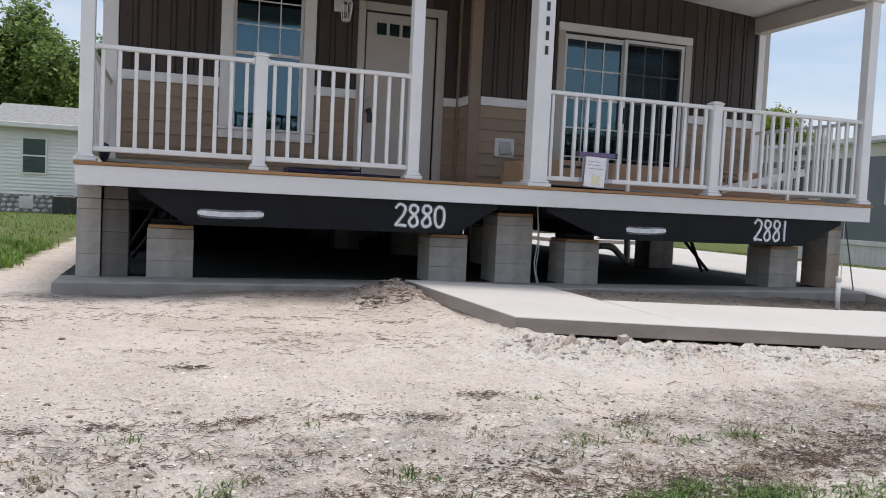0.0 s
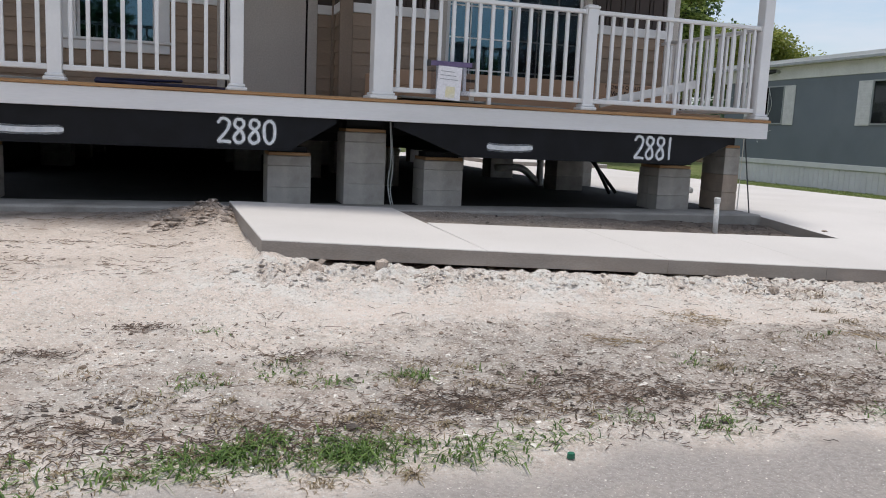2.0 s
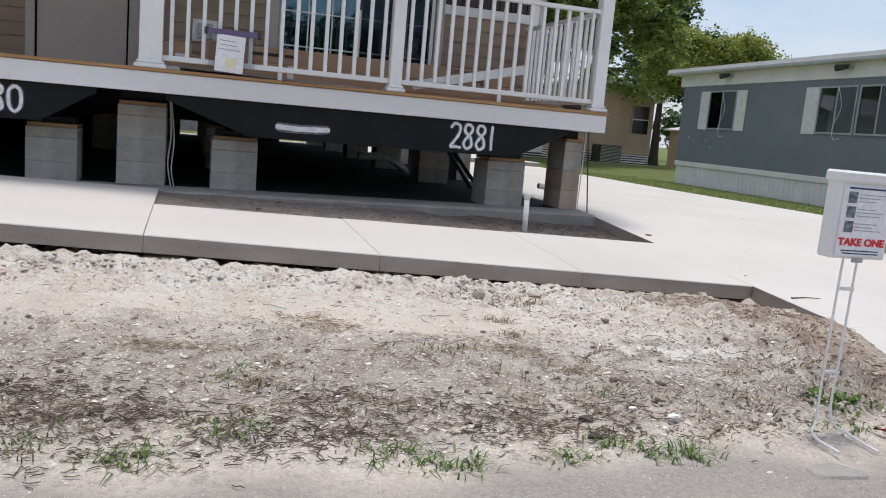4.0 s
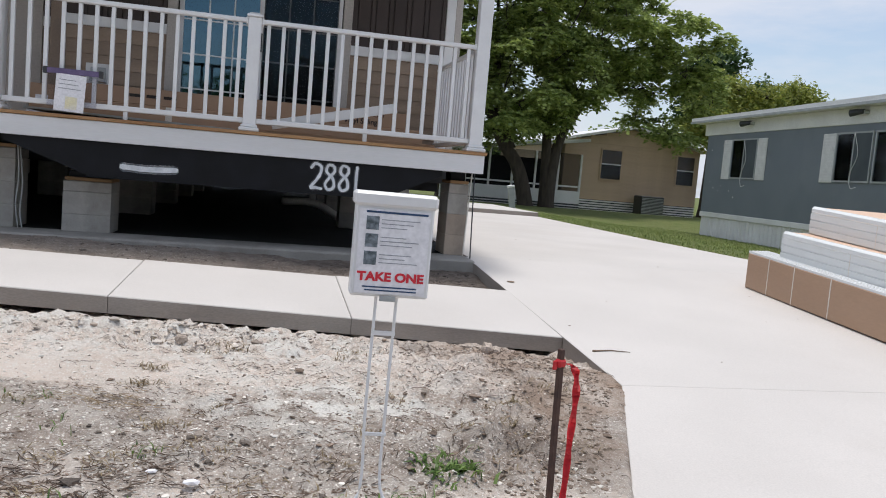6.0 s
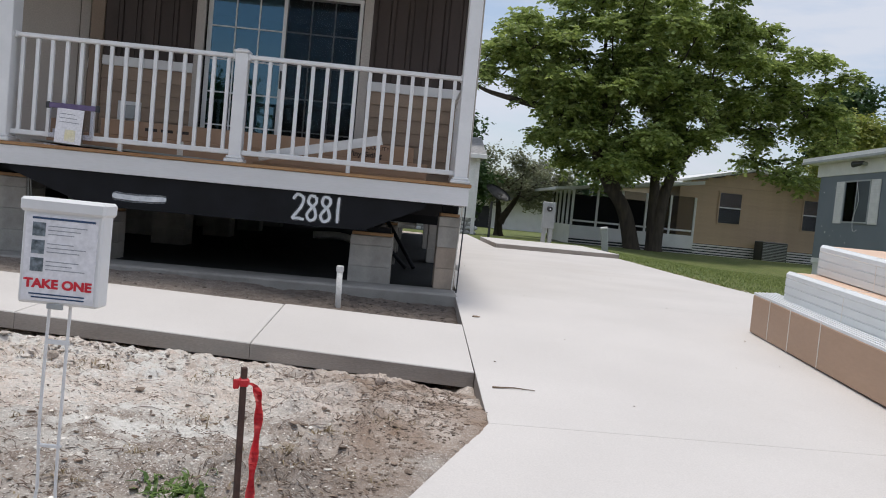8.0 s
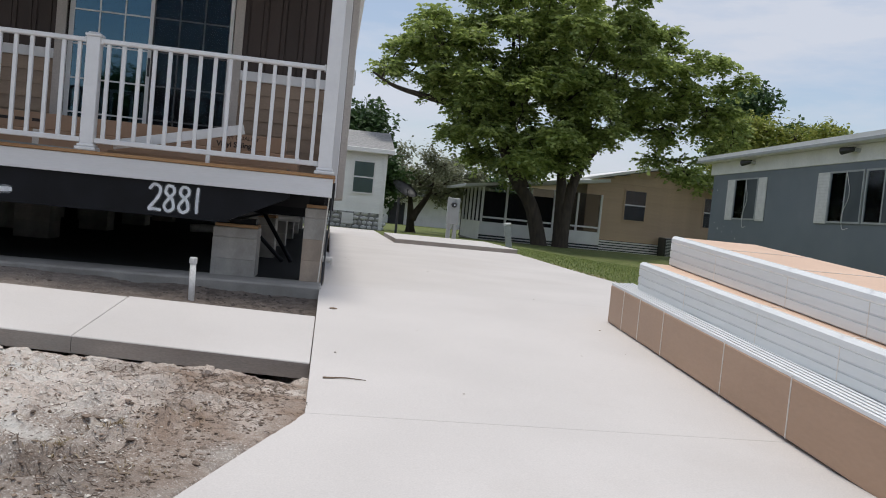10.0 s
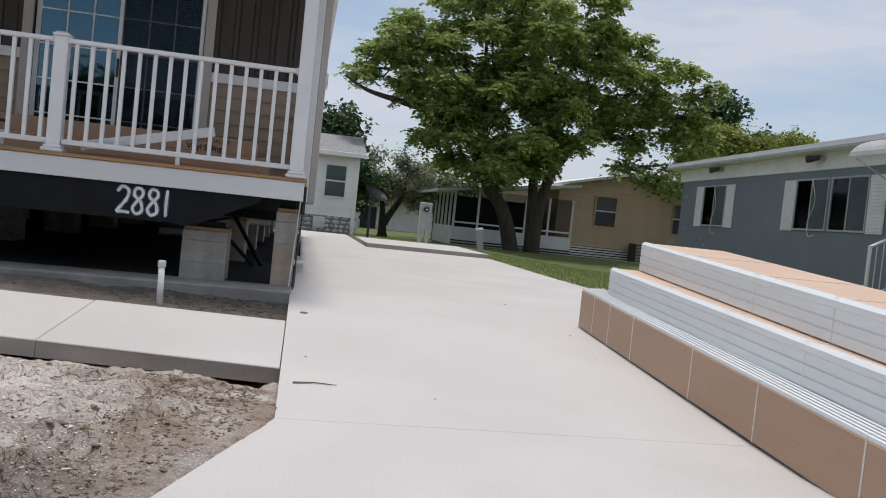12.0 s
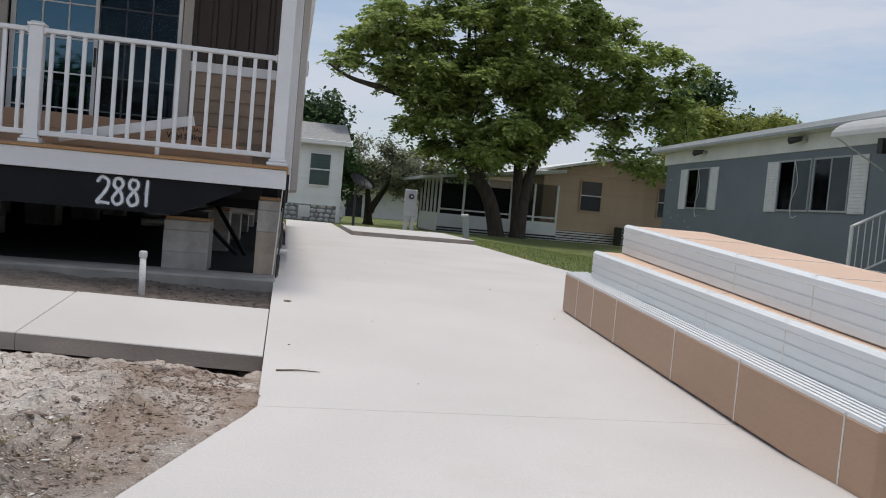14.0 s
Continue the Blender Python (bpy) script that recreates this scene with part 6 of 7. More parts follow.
for x in (-0.036, 0.030):
    foot = -0.085 if x < 0 else 0.085
    part("wire_leg", tube(smooth_path([LEAN_S @ Vector((x, 0.03, 0.02)), LEAN_S @ Vector((x - 0.004, 0.03, -0.35)), LEAN_S @ Vector((x, 0.03, -0.60)), LEAN_S @ Vector((foot, -0.02, -0.655)), LEAN_S @ Vector((foot * 1.05, -0.16, -0.665))], 5), 0.0048, 8), M_WHITE, sign)
for z, h in ((-0.115, 0.006), (-0.43, 0.004)):
    part("cross_wire", turned(box(-0.040, 0.034, 0.024, 0.036, z - h, z + h), LEAN_S), M_WHITE, sign)

STX, STY = 6.87, 2.44
stake = thing("survey_stake", "rusty steel stake tied with red ribbon", "stake", (STX, STY, 0.64))
part("rod", turned(box(-0.009, 0.009, -0.009, 0.009, -0.1, 0.545, 0.002), pose(STX, STY, 0.64, 0, -1.0, 20)), M_RUST, stake)
part("knot", turned(box(-0.016, 0.017, -0.014, 0.014, 0.486, 0.514, 0.007), pose(STX, STY, 0.64, 0, -1.0, 20)), M_RED, stake)
bm = bmesh.new()
pts = smooth_path([(STX + 0.010, STY - 0.012, 1.142), (STX + 0.036, STY - 0.02, 1.125), (STX + 0.048, STY - 0.02, 1.04), (STX + 0.042, STY - 0.02, 0.90), (STX + 0.040, STY - 0.02, 0.77), (STX + 0.032, STY - 0.02, 0.655)], 8)
prev = None
for i, q in enumerate(pts):
    w = 0.011 * (1 + 0.25 * math.sin(i * 0.9))
    row = [bm.verts.new(q + Vector((-w, 0.004 * math.sin(i), 0))), bm.verts.new(q + Vector((w, -0.004 * math.sin(i), 0)))]
    if prev:
        bm.faces.new((prev[0], prev[1], row[1], row[0]))
    prev = row
bmesh.ops.solidify(bm, geom=bm.faces[:], thickness=0.0012)
part("ribbon", bm, M_RED, stake, "bright red plastic ribbon tail", True)
bm = turned(box(-0.030, -0.012, -0.004, 0.004, 0.480, 0.510, 0.003), pose(STX, STY, 0.64, 0, -1.0, 20))
part("ribbon_end", bm, M_RED, stake)

bm = bmesh.new()
prev = None
for i, q in enumerate(smooth_path([(6.52, 2.44, 0.668), (6.58, 2.42, 0.676), (6.64, 2.385, 0.668), (6.71, 2.36, 0.672), (6.78, 2.40, 0.668)], 5)):
    w = 0.012 * (1 + 0.3 * math.sin(i * 1.1))
    row = [bm.verts.new(q + Vector((-0.3 * w, w, 0.004 * math.sin(i * 1.7)))), bm.verts.new(q + Vector((0.3 * w, -w, 0.004 * math.cos(i * 1.3))))]
    if prev:
        bm.faces.new((prev[0], prev[1], row[1], row[0]))
    prev = row
bmesh.ops.solidify(bm, geom=bm.faces[:], thickness=0.0012)
solo("red_ribbon", bm, M_RED, "loose red plastic ribbon lying on the sand", "ribbon", smooth=True)
bm = bmesh.new()
ring = [(6.10 + 0.11 * math.cos(a) * (1 + 0.25 * noise.noise((math.cos(a) * 2, math.sin(a) * 2, 5.0))), 2.17 + 0.055 * math.sin(a) * (1 + 0.3 * noise.noise((math.sin(a) * 2, math.cos(a) * 2, 3.0)))) for a in [2 * math.pi * k / 28 for k in range(28)]]
top = [bm.verts.new((x, y, float(surf_z(x, y)) + 0.010)) for x, y in ring]
foot = [bm.verts.new((6.10 + (x - 6.10) * 1.12, 2.17 + (y - 2.17) * 1.15, float(surf_z(x, y)) - 0.004)) for x, y in ring]
bm.faces.new(top)
for k in range(28):
    bm.faces.new((foot[k], foot[(k + 1) % 28], top[(k + 1) % 28], top[k]))
solo("mortar_splash", bm, M_SLAB, "flat grey mortar splash dried on the road edge", "mortar splash")

outlet = thing("outlet_box", "small white outlet box on the side wall", "outlet box", (7.94, 9.75, 3.1))
part("box", box(7.942, 7.965, 9.70, 9.80, 3.08, 3.26, 0.006), M_WHITE, outlet)
part("cover", box(7.966, 7.972, 9.71, 9.79, 3.09, 3.25, 0.002), M_METER, outlet)
stubp = thing("pipe_stub", "white pipe stub by the corner pier", "pipe", (7.88, 8.6, 1.05))
part("pipe", tube([(7.78, 8.6, 1.10), (7.87, 8.6, 1.09)], 0.032, 12), M_PVC, stubp)
part("rim", tube([(7.86, 8.6, 1.09), (7.885, 8.6, 1.09)], 0.038, 12), M_PVC, stubp)
hose = thing("tie_strap", "pale tie strap slanting down the corner pier", "strap", (7.80, 7.6, 0.95))
part("strap", tube([(7.80, 7.60, 1.73), (7.765, 7.56, 0.95)], 0.006, 6), M_STRAP, hose)
cap = thing("bottle_cap", "green bottle cap on the road edge", "bottle cap", (3.18, 2.33, 0.65))
part("cap", tube([(3.18, 2.33, 0.640), (3.18, 2.33, 0.656)], [0.014, 0.012], 12), M_GREENCAP, cap)
for sx, sy, sr in ((5.75, 2.62, 0.022), (5.62, 2.70, 0.016), (1.10, 2.62, 0.03)):
    scrap = bmesh.new()
    bmesh.ops.create_icosphere(scrap, subdivisions=1, radius=sr)
    for v in scrap.verts:
        v.co = Vector((sx + v.co.x * 1.4, sy + v.co.y * 0.7, float(ground_z(sx, sy)) + 0.016 + v.co.z * 0.5)) + 0.3 * sr * noise.noise_vector(v.co * 40)
    solo("white_scrap", scrap, M_PAPER, "white crumpled scrap on the sand", "scrap", "scraps")

# ---------------------------------------------------------------- trees
def leaf_cloud(name, puffs, count, size, material, seed, parent, flat=0.75, droop=0.25, fronds=0, crest=0.0):
    """Leaves as small folded quads, thick near the surface of each puff and thin inside; puffs are (centre, radius)."""
    r = np.random.RandomState(seed)
    weights = np.array([p[1] ** 2 for p in puffs])
    which = r.choice(len(puffs), count, p=weights / weights.sum())
    cen = np.array([tuple(p[0]) for p in puffs])[which]
    rad = np.array([p[1] for p in puffs])[which]
    d = r.normal(size=(count, 3))
    d /= np.linalg.norm(d, axis=1)[:, None]
    if crest:
        # foliage gathers over the top of each bough, bare wood and shade below
        d[:, 2] = np.where((r.rand(count) < crest) & (d[:, 2] < 0), -d[:, 2] * 0.6, d[:, 2])
    k = (0.35 + 0.75 * r.rand(count) ** 0.55)
    lump = 0.82 + 0.30 * np.sin(d[:, 0] * 6 + cen[:, 0] * 3) * np.sin(d[:, 1] * 5 + cen[:, 1]) + 0.16 * np.sin(d[:, 2] * 9 + cen[:, 2] * 2 + d[:, 0] * 8)
    pos = cen + d * (rad * k * lump)[:, None] * np.array([1, 1, flat])
    # small sprays: leaves gather in twos and threes
    pos = pos + r.normal(size=(count, 3)) * size * 0.25
    ax = r.normal(size=(count, 3)) * np.array([1, 1, 0.5])
    ax[:, 2] -= droop
    ax /= np.linalg.norm(ax, axis=1)[:, None]
    if fronds:
        # leaflets in pairs along drooping stems
        stem = d * np.array([1, 1, 0.4]) + ax * 0.7
        stem /= np.linalg.norm(stem, axis=1)[:, None]
        cross = np.cross(stem, np.array([0.0, 0.0, 1.0])) + 1e-4
        cross /= np.linalg.norm(cross, axis=1)[:, None]
        pp, aa = [], []
        for k in range(fronds):
            t = k // 2 * size * 0.55
            pp.append(pos + stem * t + np.array([0, 0, -1.0]) * (t * t * 0.9))
            a2 = stem * 0.55 + cross * (1 if k % 2 else -1) + np.array([0, 0, -0.25])
            aa.append(a2 / np.linalg.norm(a2, axis=1)[:, None])
        pos, ax = np.concatenate(pp), np.concatenate(aa)
        count = len(pos)
    nrm = r.normal(size=(count, 3)) + np.array([0, 0, 1.5])
    side = np.cross(ax, nrm)
    side /= np.linalg.norm(side, axis=1)[:, None]
    L = (size * (0.6 + 0.8 * r.rand(count)))[:, None]
    W = L * (0.25 + 0.13 * r.rand(count))[:, None]
    up = np.cross(side, ax)
    v = np.stack([pos, pos + ax * L * 0.5 + side * W + up * L * 0.08, pos + ax * L, pos + ax * L * 0.5 - side * W + up * L * 0.08], axis=1).reshape(-1, 3)
    f = np.arange(count * 4).reshape(-1, 4)
    return raw(name, v.tolist(), f.tolist(), material, parent)


def limb_points(a, b, sag, seed, n=6):
    r = random.Random(seed)
    a, b = Vector(a), Vector(b)
    out = []
    for i in range(n + 1):
        t = i / n
        q = a.lerp(b, t) + Vector((0, 0, sag * math.sin(t * math.pi)))
        if 0 < i < n:
            q += Vector((r.uniform(-1, 1), r.uniform(-1, 1), r.uniform(-1, 1))) * (b - a).length * 0.05
        out.append(q)
    return out


def tree(name, label, base, trunk, puffs, leaves, size, material, seed, r0, forks=2, flat=0.75, stout=1.0, fronds=0, crest=0.0):
    """A leafy tree: trunks from base through the trunk points, limbs to each puff, and a crown."""
    t = thing(name, label, "tree", (0, 0, 0))
    bm = bmesh.new()
    rr = random.Random(seed)
    heads = []
    for k, pts in enumerate(trunk):
        pp = smooth_path(pts, 5)
        n = len(pp)
        tube(pp, [r0 * (1.3 if i == 0 else 1.0) * (1 - 0.92 * i / n) * (1 if k == 0 else 0.8) for i in range(n)], 10, bm, False)
        heads.append(pp)
    nodes = [q for h in heads for q in h[len(h) // 3:]]
    near_first = sorted(puffs, key=lambda p: min((q - Vector(p[0])).length for q in nodes))
    for i, (c, r) in enumerate(near_first):
        c = Vector(c)
        best = min(nodes, key=lambda q: (q - c).length + (1.2 if q.z > c.z + 0.4 else 0))
        nodes.append(c)
        pts = limb_points(best, c, 0.10 * (c - best).length, seed + i)
        m = len(pts)
        ra = (0.025 + 0.045 * r0 / 0.3 * min(1.5, r)) * stout
        tube(pts, [ra * (1 - 0.75 * j / m) for j in range(m)], 6, bm, False)
        for _ in range(forks):
            d = Vector((rr.uniform(-1, 1), rr.uniform(-1, 1), rr.uniform(-0.3, 1))).normalized()
            s = pts[rr.randint(m // 2, m - 1)]
            q = limb_points(s, c + d * r * 0.9, 0.1, seed + 31 * i + _, 4)
            tube(q, [0.03, 0.024, 0.018, 0.012, 0.006], 5, bm, False)
    part("trunk", bm, M_BARK, t, "rough dark bark", True)
    crown = leaf_cloud("crown", puffs, leaves, size, material, seed, t, flat, 0.25, fronds, crest)
    return t


def puff_ring(center, spread, n, r, seed, low=0.0):
    """Puffs spread at random over an ellipsoid."""
    rr = random.Random(seed)
    out = []
    for _ in range(n):
        d = Vector((rr.gauss(0, 1), rr.gauss(0, 1), rr.gauss(0, 1))).normalized() * rr.uniform(0.45, 1.0)
        out.append(((center[0] + d.x * spread[0], center[1] + d.y * spread[1], center[2] + max(d.z, low - 0.9) * spread[2]), r * rr.uniform(0.7, 1.25)))
    return out


TY = 33.0
CROWN_A = [-7.6, -6.7, -5.8, -4.6, -4.2, -3.6, -2.3, -0.7, 0.7, 2.0, 2.7, 3.5, 4.2, 5.6, 5.95, 6.7, 7.2, 8.0, 8.7]
CROWN_LOW = [5.7, 5.6, 5.6, 5.2, 4.3, 3.3, 2.9, 2.5, 3.0, 3.8, 4.9, 5.5, 5.0, 3.2, 3.0, 2.9, 3.0, 4.8, 6.2]
CROWN_TOP = [7.2, 8.3, 9.4, 10.2, 10.5, 10.9, 11.9, 12.6, 12.6, 12.0, 11.4, 10.8, 10.1, 8.9, 7.6, 9.2, 9.3, 8.5, 7.3]
rr = random.Random(3)
ash_puffs = []
while len(ash_puffs) < 185:
    a, z = rr.uniform(-7.7, 8.2), rr.uniform(2.4, 12.3)
    lo, hi = float(np.interp(a, CROWN_A, CROWN_LOW)), float(np.interp(a, CROWN_A, CROWN_TOP))
    r = rr.uniform(0.42, 0.95) * (0.75 if abs(a) > 5 else 1.0)
    if lo + 0.4 * r + 0.1 < z < hi - 0.35 * r - 0.5:
        deep = 3.4 * (1 - abs(a) / 11)
        c = Vector((16.4 + a, TY + rr.uniform(-1, 1) * deep, 0.7 + z))
        if all((c - Vector(q)).length > 0.62 * (r + w) for q, w in ash_puffs):
            ash_puffs.append((tuple(c), r))
while len(ash_puffs) < 205:
    a, z = rr.uniform(-4.2, 2.6), rr.uniform(2.8, 6.0)
    if z > float(np.interp(a, CROWN_A, CROWN_LOW)) + 0.3:
        ash_puffs.append(((16.4 + a, TY + rr.uniform(-2.4, 2.4), 0.7 + z), rr.uniform(0.35, 0.65)))
tree("shade_tree", "large spreading broad-leaved tree with forked dark trunk", (16.9, TY, 0.8),
     [[(16.55, TY, 0.5), (16.3, TY, 1.5), (15.93, TY, 2.45), (15.2, TY, 3.4), (14.1, TY, 5.3), (12.6, TY - 0.3, 5.95), (11.2, TY - 0.5, 6.2), (9.9, TY - 0.6, 6.45), (9.0, TY - 0.6, 6.9)],
      [(17.35, TY, 0.5), (17.25, TY, 2.5), (17.08, TY, 5.0), (16.95, TY + 0.3, 7.7), (16.9, TY + 0.3, 10.4)],
      [(17.42, TY - 0.1, 0.55), (17.5, TY - 0.1, 2.4), (17.84, TY, 3.85), (18.4, TY, 4.8), (19.0, TY, 5.6), (20.6, TY, 6.9), (22.8, TY - 0.3, 7.6)],
      [(15.5, TY, 3.0), (15.0, TY + 0.2, 5.0), (14.75, TY + 0.3, 7.4), (14.6, TY + 0.3, 9.8)]],
     ash_puffs, 14500, 0.19, M_ASH, 11, 0.36, 1, 0.62, 0.6, 8, 0.6)
tree("lawn_tree", "greyish small-leaved tree beyond the driveway", (11.5, 42, 0.6), [[(12.0, 42, 0.4), (11.9, 42, 1.8), (11.7, 42, 3.2)], [(12.0, 42, 1.2), (12.8, 42, 2.6), (13.0, 42, 3.8)]],
     puff_ring((12.5, 42, 3.3), (2.2, 1.6, 1.5), 22, 0.65, 21), 7000, 0.15, M_LEAFGREY, 22, 0.26, 3, 0.9)
tree("lawn_tree", "brownish small-leaved tree beside the porch room", (15.3, 46, 0.6), [[(15.4, 46, 0.4), (15.3, 46, 2.0), (15.2, 46, 3.5)]],
     puff_ring((15.3, 46, 3.4), (2.0, 1.5, 1.5), 14, 0.8, 25), 7000, 0.18, M_LEAFGREY, 26, 0.2, 2, 0.9)
tree("dark_tree", "dense dark green tree behind the pale home", (9.2, 40, 0.6), [[(8.6, 40, 0.4), (8.6, 40, 3.0), (8.6, 40, 5.5)]],
     puff_ring((8.6, 40, 3.9), (1.9, 1.8, 2.1), 26, 1.1, 31), 30000, 0.24, M_LEAFDARK, 32, 0.3, 1, 1.0)
tree("yellowing_tree", "yellow-green tree behind the slate home", (29, 36, 0.6), [[(29.5, 36, 0.4), (29.3, 36, 2.5), (29.0, 36, 5.0)], [(29.5, 36, 1.0), (31.0, 36, 3.4), (32.5, 36, 5.4)]],
     puff_ring((29.4, 37, 5.9), (4.6, 2.2, 1.9), 30, 1.1, 41), 34000, 0.18, M_LEAFYEL, 42, 0.3, 3, 0.8)
tree("broad_tree", "green tree behind the tan home", (27, 50, 0.6), [[(28.6, 50, 0.4), (28.6, 50, 2.5), (28.6, 50, 4.5)]],
     puff_ring((28.6, 50, 4.4), (2.6, 2.5, 1.7), 18, 0.9, 45), 12000, 0.26, M_LEAF, 46, 0.3, 2, 0.9)
tree("broad_tree", "dark green tree behind the yellowing one", (28, 44, 0.6), [[(31, 44, 0.4), (31, 44, 4.0), (31, 44, 8.0)]],
     puff_ring((31.6, 44, 7.4), (3.4, 2.0, 2.6), 18, 1.2, 47), 14000, 0.30, M_LEAFDARK, 48, 0.3, 2, 0.9)
tree("broad_tree", "large dense tree behind the pale home", (-5.5, 46, 0.6), [[(-4.8, 46, 0.4), (-5.0, 46, 4.0), (-5.8, 46, 8.0)], [(-4.8, 46, 1.4), (-4.0, 46, 4.0), (-2.6, 46, 7.5)]],
     puff_ring((-5.9, 46, 7.2), (4.5, 3.0, 3.2), 52, 1.15, 51), 46000, 0.24, M_LEAF, 52, 0.4, 2, 0.95)
tree("yellow_bush", "yellow-green shrub at the home's end", (-6.3, 31, 0.7), [[(-6.3, 31, 0.5), (-6.3, 31, 0.9), (-6.25, 31, 1.3)]],
     puff_ring((-6.25, 31, 1.25), (0.75, 0.7, 0.45), 14, 0.28, 55), 5000, 0.11, M_BUSHYEL, 56, 0.08, 1, 1.0)
tree("yellow_bush", "yellow-green tree rising behind the far home", (-12.2, 53, 0.6), [[(-12.2, 53, 0.5), (-12.2, 53, 2.2), (-12.1, 53, 3.6)]],
     puff_ring((-12.4, 53, 4.0), (2.8, 1.6, 0.9), 18, 0.7, 57), 9000, 0.22, M_BUSHYEL, 58, 0.14, 1, 1.0)
for i, (bx, by, bs) in enumerate(((-10.1, 40.5, 1.0), (-8.3, 38.5, 0.7), (-7.9, 36.0, 0.55))):
    tree("garden_bush", "dark green rounded bush by the far home", (bx, by, 0.6), [[(bx, by, 0.4), (bx, by, 0.9), (bx, by, 1.4)]],
         puff_ring((bx, by, 0.75 + 0.6 * bs), (1.1 * bs, 0.8 * bs, 0.7 * bs), 12, 0.42 * bs, 91 + i), 4000, 0.13, M_LEAF if i % 2 else M_LEAFDARK, 95 + i, 0.07, 1, 1.0)
row_x = [(-30, 75, 7), (-17.5, 72, 7.2), (2, 74, 6), (17, 78, 4.5), (24, 72, 5), (36, 66, 6), (46, 58, 6), (58, 50, 6.5)]
for i, (x, y, h) in enumerate(row_x):
    tree("far_tree", "distant green tree on the skyline", (x, y, 0.4), [[(x, y, 0.2), (x, y, h * 0.4), (x, y, h * 0.8)]],
         puff_ring((x, y, h * 0.62), (5.0, 3.0, h * 0.40), 14, 1.9, 61 + i), 7000, 0.5, M_LEAF if i % 2 else M_LEAFDARK, 71 + i, 0.3, 0, 0.9)

for i, (x, h) in enumerate(((-17, 5.8), (-11.5, 6.6), (-6, 5.4), (-1.2, 6.3), (4.5, 5.2), (9.6, 6.2), (15, 5.6), (21, 6.5))):
    tree("street_tree", "dense green tree across the road, mirrored in the glass", (x, -20, 0.55), [[(x, -20, 0.3), (x + 0.2, -20, h * 0.4), (x, -20, h * 0.75)]],
         puff_ring((x, -20, h * 0.56), (3.2, 2.2, h * 0.42), 20, 1.3, 131 + i), 5000, 0.42, M_LEAFDARK, 141 + i, 0.26, 1, 0.95)

# ---------------------------------------------------------------- grass, litter, clods
def blades(name, n, area, h, material, seed, label, clumps=0, lean=0.5, width=0.006):
    """Grass as single curved blades, gathered in clumps where asked; area is (x0, x1, y0, y1)."""
    r = np.random.RandomState(seed)
    x = r.uniform(area[0], area[1], n)
    y = r.uniform(area[2], area[3], n)
    if clumps:
        cx, cy = r.uniform(area[0], area[1], clumps), r.uniform(area[2], area[3], clumps)
        cs = r.uniform(0.015, 0.055, clumps)
        w = r.randint(0, clumps, n)
        x, y = cx[w] + r.normal(size=n) * cs[w] * 1.5, cy[w] + r.normal(size=n) * cs[w]
    keep = (ground_z(x, y) > 0) & ~((x > 6.6) & (x < 12.1) & (y > 1.4) & (y < 27) & (x > 7.75 - np.clip(3.9 - y, 0, 2.5) * 0.45))
    x, y = x[keep], y[keep]
    n = len(x)
    z = surf_z(x, y) - 0.01
    a = r.uniform(0, 2 * np.pi, n)
    hh = h * r.uniform(0.4, 1.2, n)
    le = lean * r.uniform(0.1, 1.3, n)
    dx, dy = np.cos(a), np.sin(a)
    wv = width * r.uniform(0.6, 1.5, n)
    p0 = np.stack([x - dy * wv, y + dx * wv, z], 1)
    p1 = np.stack([x + dy * wv, y - dx * wv, z], 1)
    m0 = np.stack([x + dx * hh * le * 0.35 + dy * wv * 0.8, y + dy * hh * le * 0.35 - dx * wv * 0.8, z + hh * 0.62], 1)
    m1 = np.stack([x + dx * hh * le * 0.35 - dy * wv * 0.8, y + dy * hh * le * 0.35 + dx * wv * 0.8, z + hh * 0.62], 1)
    tp = np.stack([x + dx * hh * le, y + dy * hh * le, z + hh * (1 - 0.25 * le)], 1)
    v = np.stack([p0, p1, m0, m1, tp], 1).reshape(-1, 3)
    b = np.arange(n) * 5
    faces = [(int(i), int(i + 1), int(i + 2), int(i + 3)) for i in b] + [(int(i + 3), int(i + 2), int(i + 4)) for i in b]
    return tagged(raw(name, v.tolist(), faces, material), label, "grass", kind="stuff")


blades("verge_grass", 1050, (0.9, 2.75, 2.36, 2.58), 0.046, M_VERGE, 81, "green weedy grass along the road edge", 34, 1.9, 0.0032)
blades("verge_grass", 300, (-3.0, 1.2, 2.40, 3.0), 0.050, M_VERGE, 88, "scattered green grass tufts by the road", 12, 1.7, 0.0032)
blades("sparse_grass", 160, (-1.0, 5.6, 2.75, 3.5), 0.050, M_VERGE, 83, "thin green sprigs in bare sand", 14, 1.2, 0.0026)
TUFTS = [(1.94, 2.43, 8), (2.10, 2.48, 9), (2.23, 2.57, 6), (2.43, 2.47, 9), (2.60, 2.50, 9), (2.83, 2.43, 7), (2.95, 2.37, 6), (3.17, 2.48, 7), (3.86, 2.46, 7), (4.68, 2.44, 6),
         (4.80, 2.38, 7), (5.44, 2.43, 7), (5.60, 2.38, 8), (5.17, 2.38, 5), (3.56, 2.57, 4), (4.16, 2.64, 5), (4.16, 3.10, 4), (2.84, 3.05, 7), (2.55, 3.05, 4), (2.02, 3.08, 5), (2.36, 3.2, 4), (1.26, 2.82, 3), (2.10, 3.70, 3), (6.45, 2.52, 6)]
for k, (gx, gyy, gs) in enumerate(TUFTS):
    blades("grass_tuft", gs * 12, (gx - 0.011 * gs, gx + 0.011 * gs, gyy - 0.006 * gs, gyy + 0.006 * gs), 0.022 + 0.0036 * gs, M_VERGE, 200 + k, "green grass tuft rooted in sand", 5, 2.2, 0.0030)
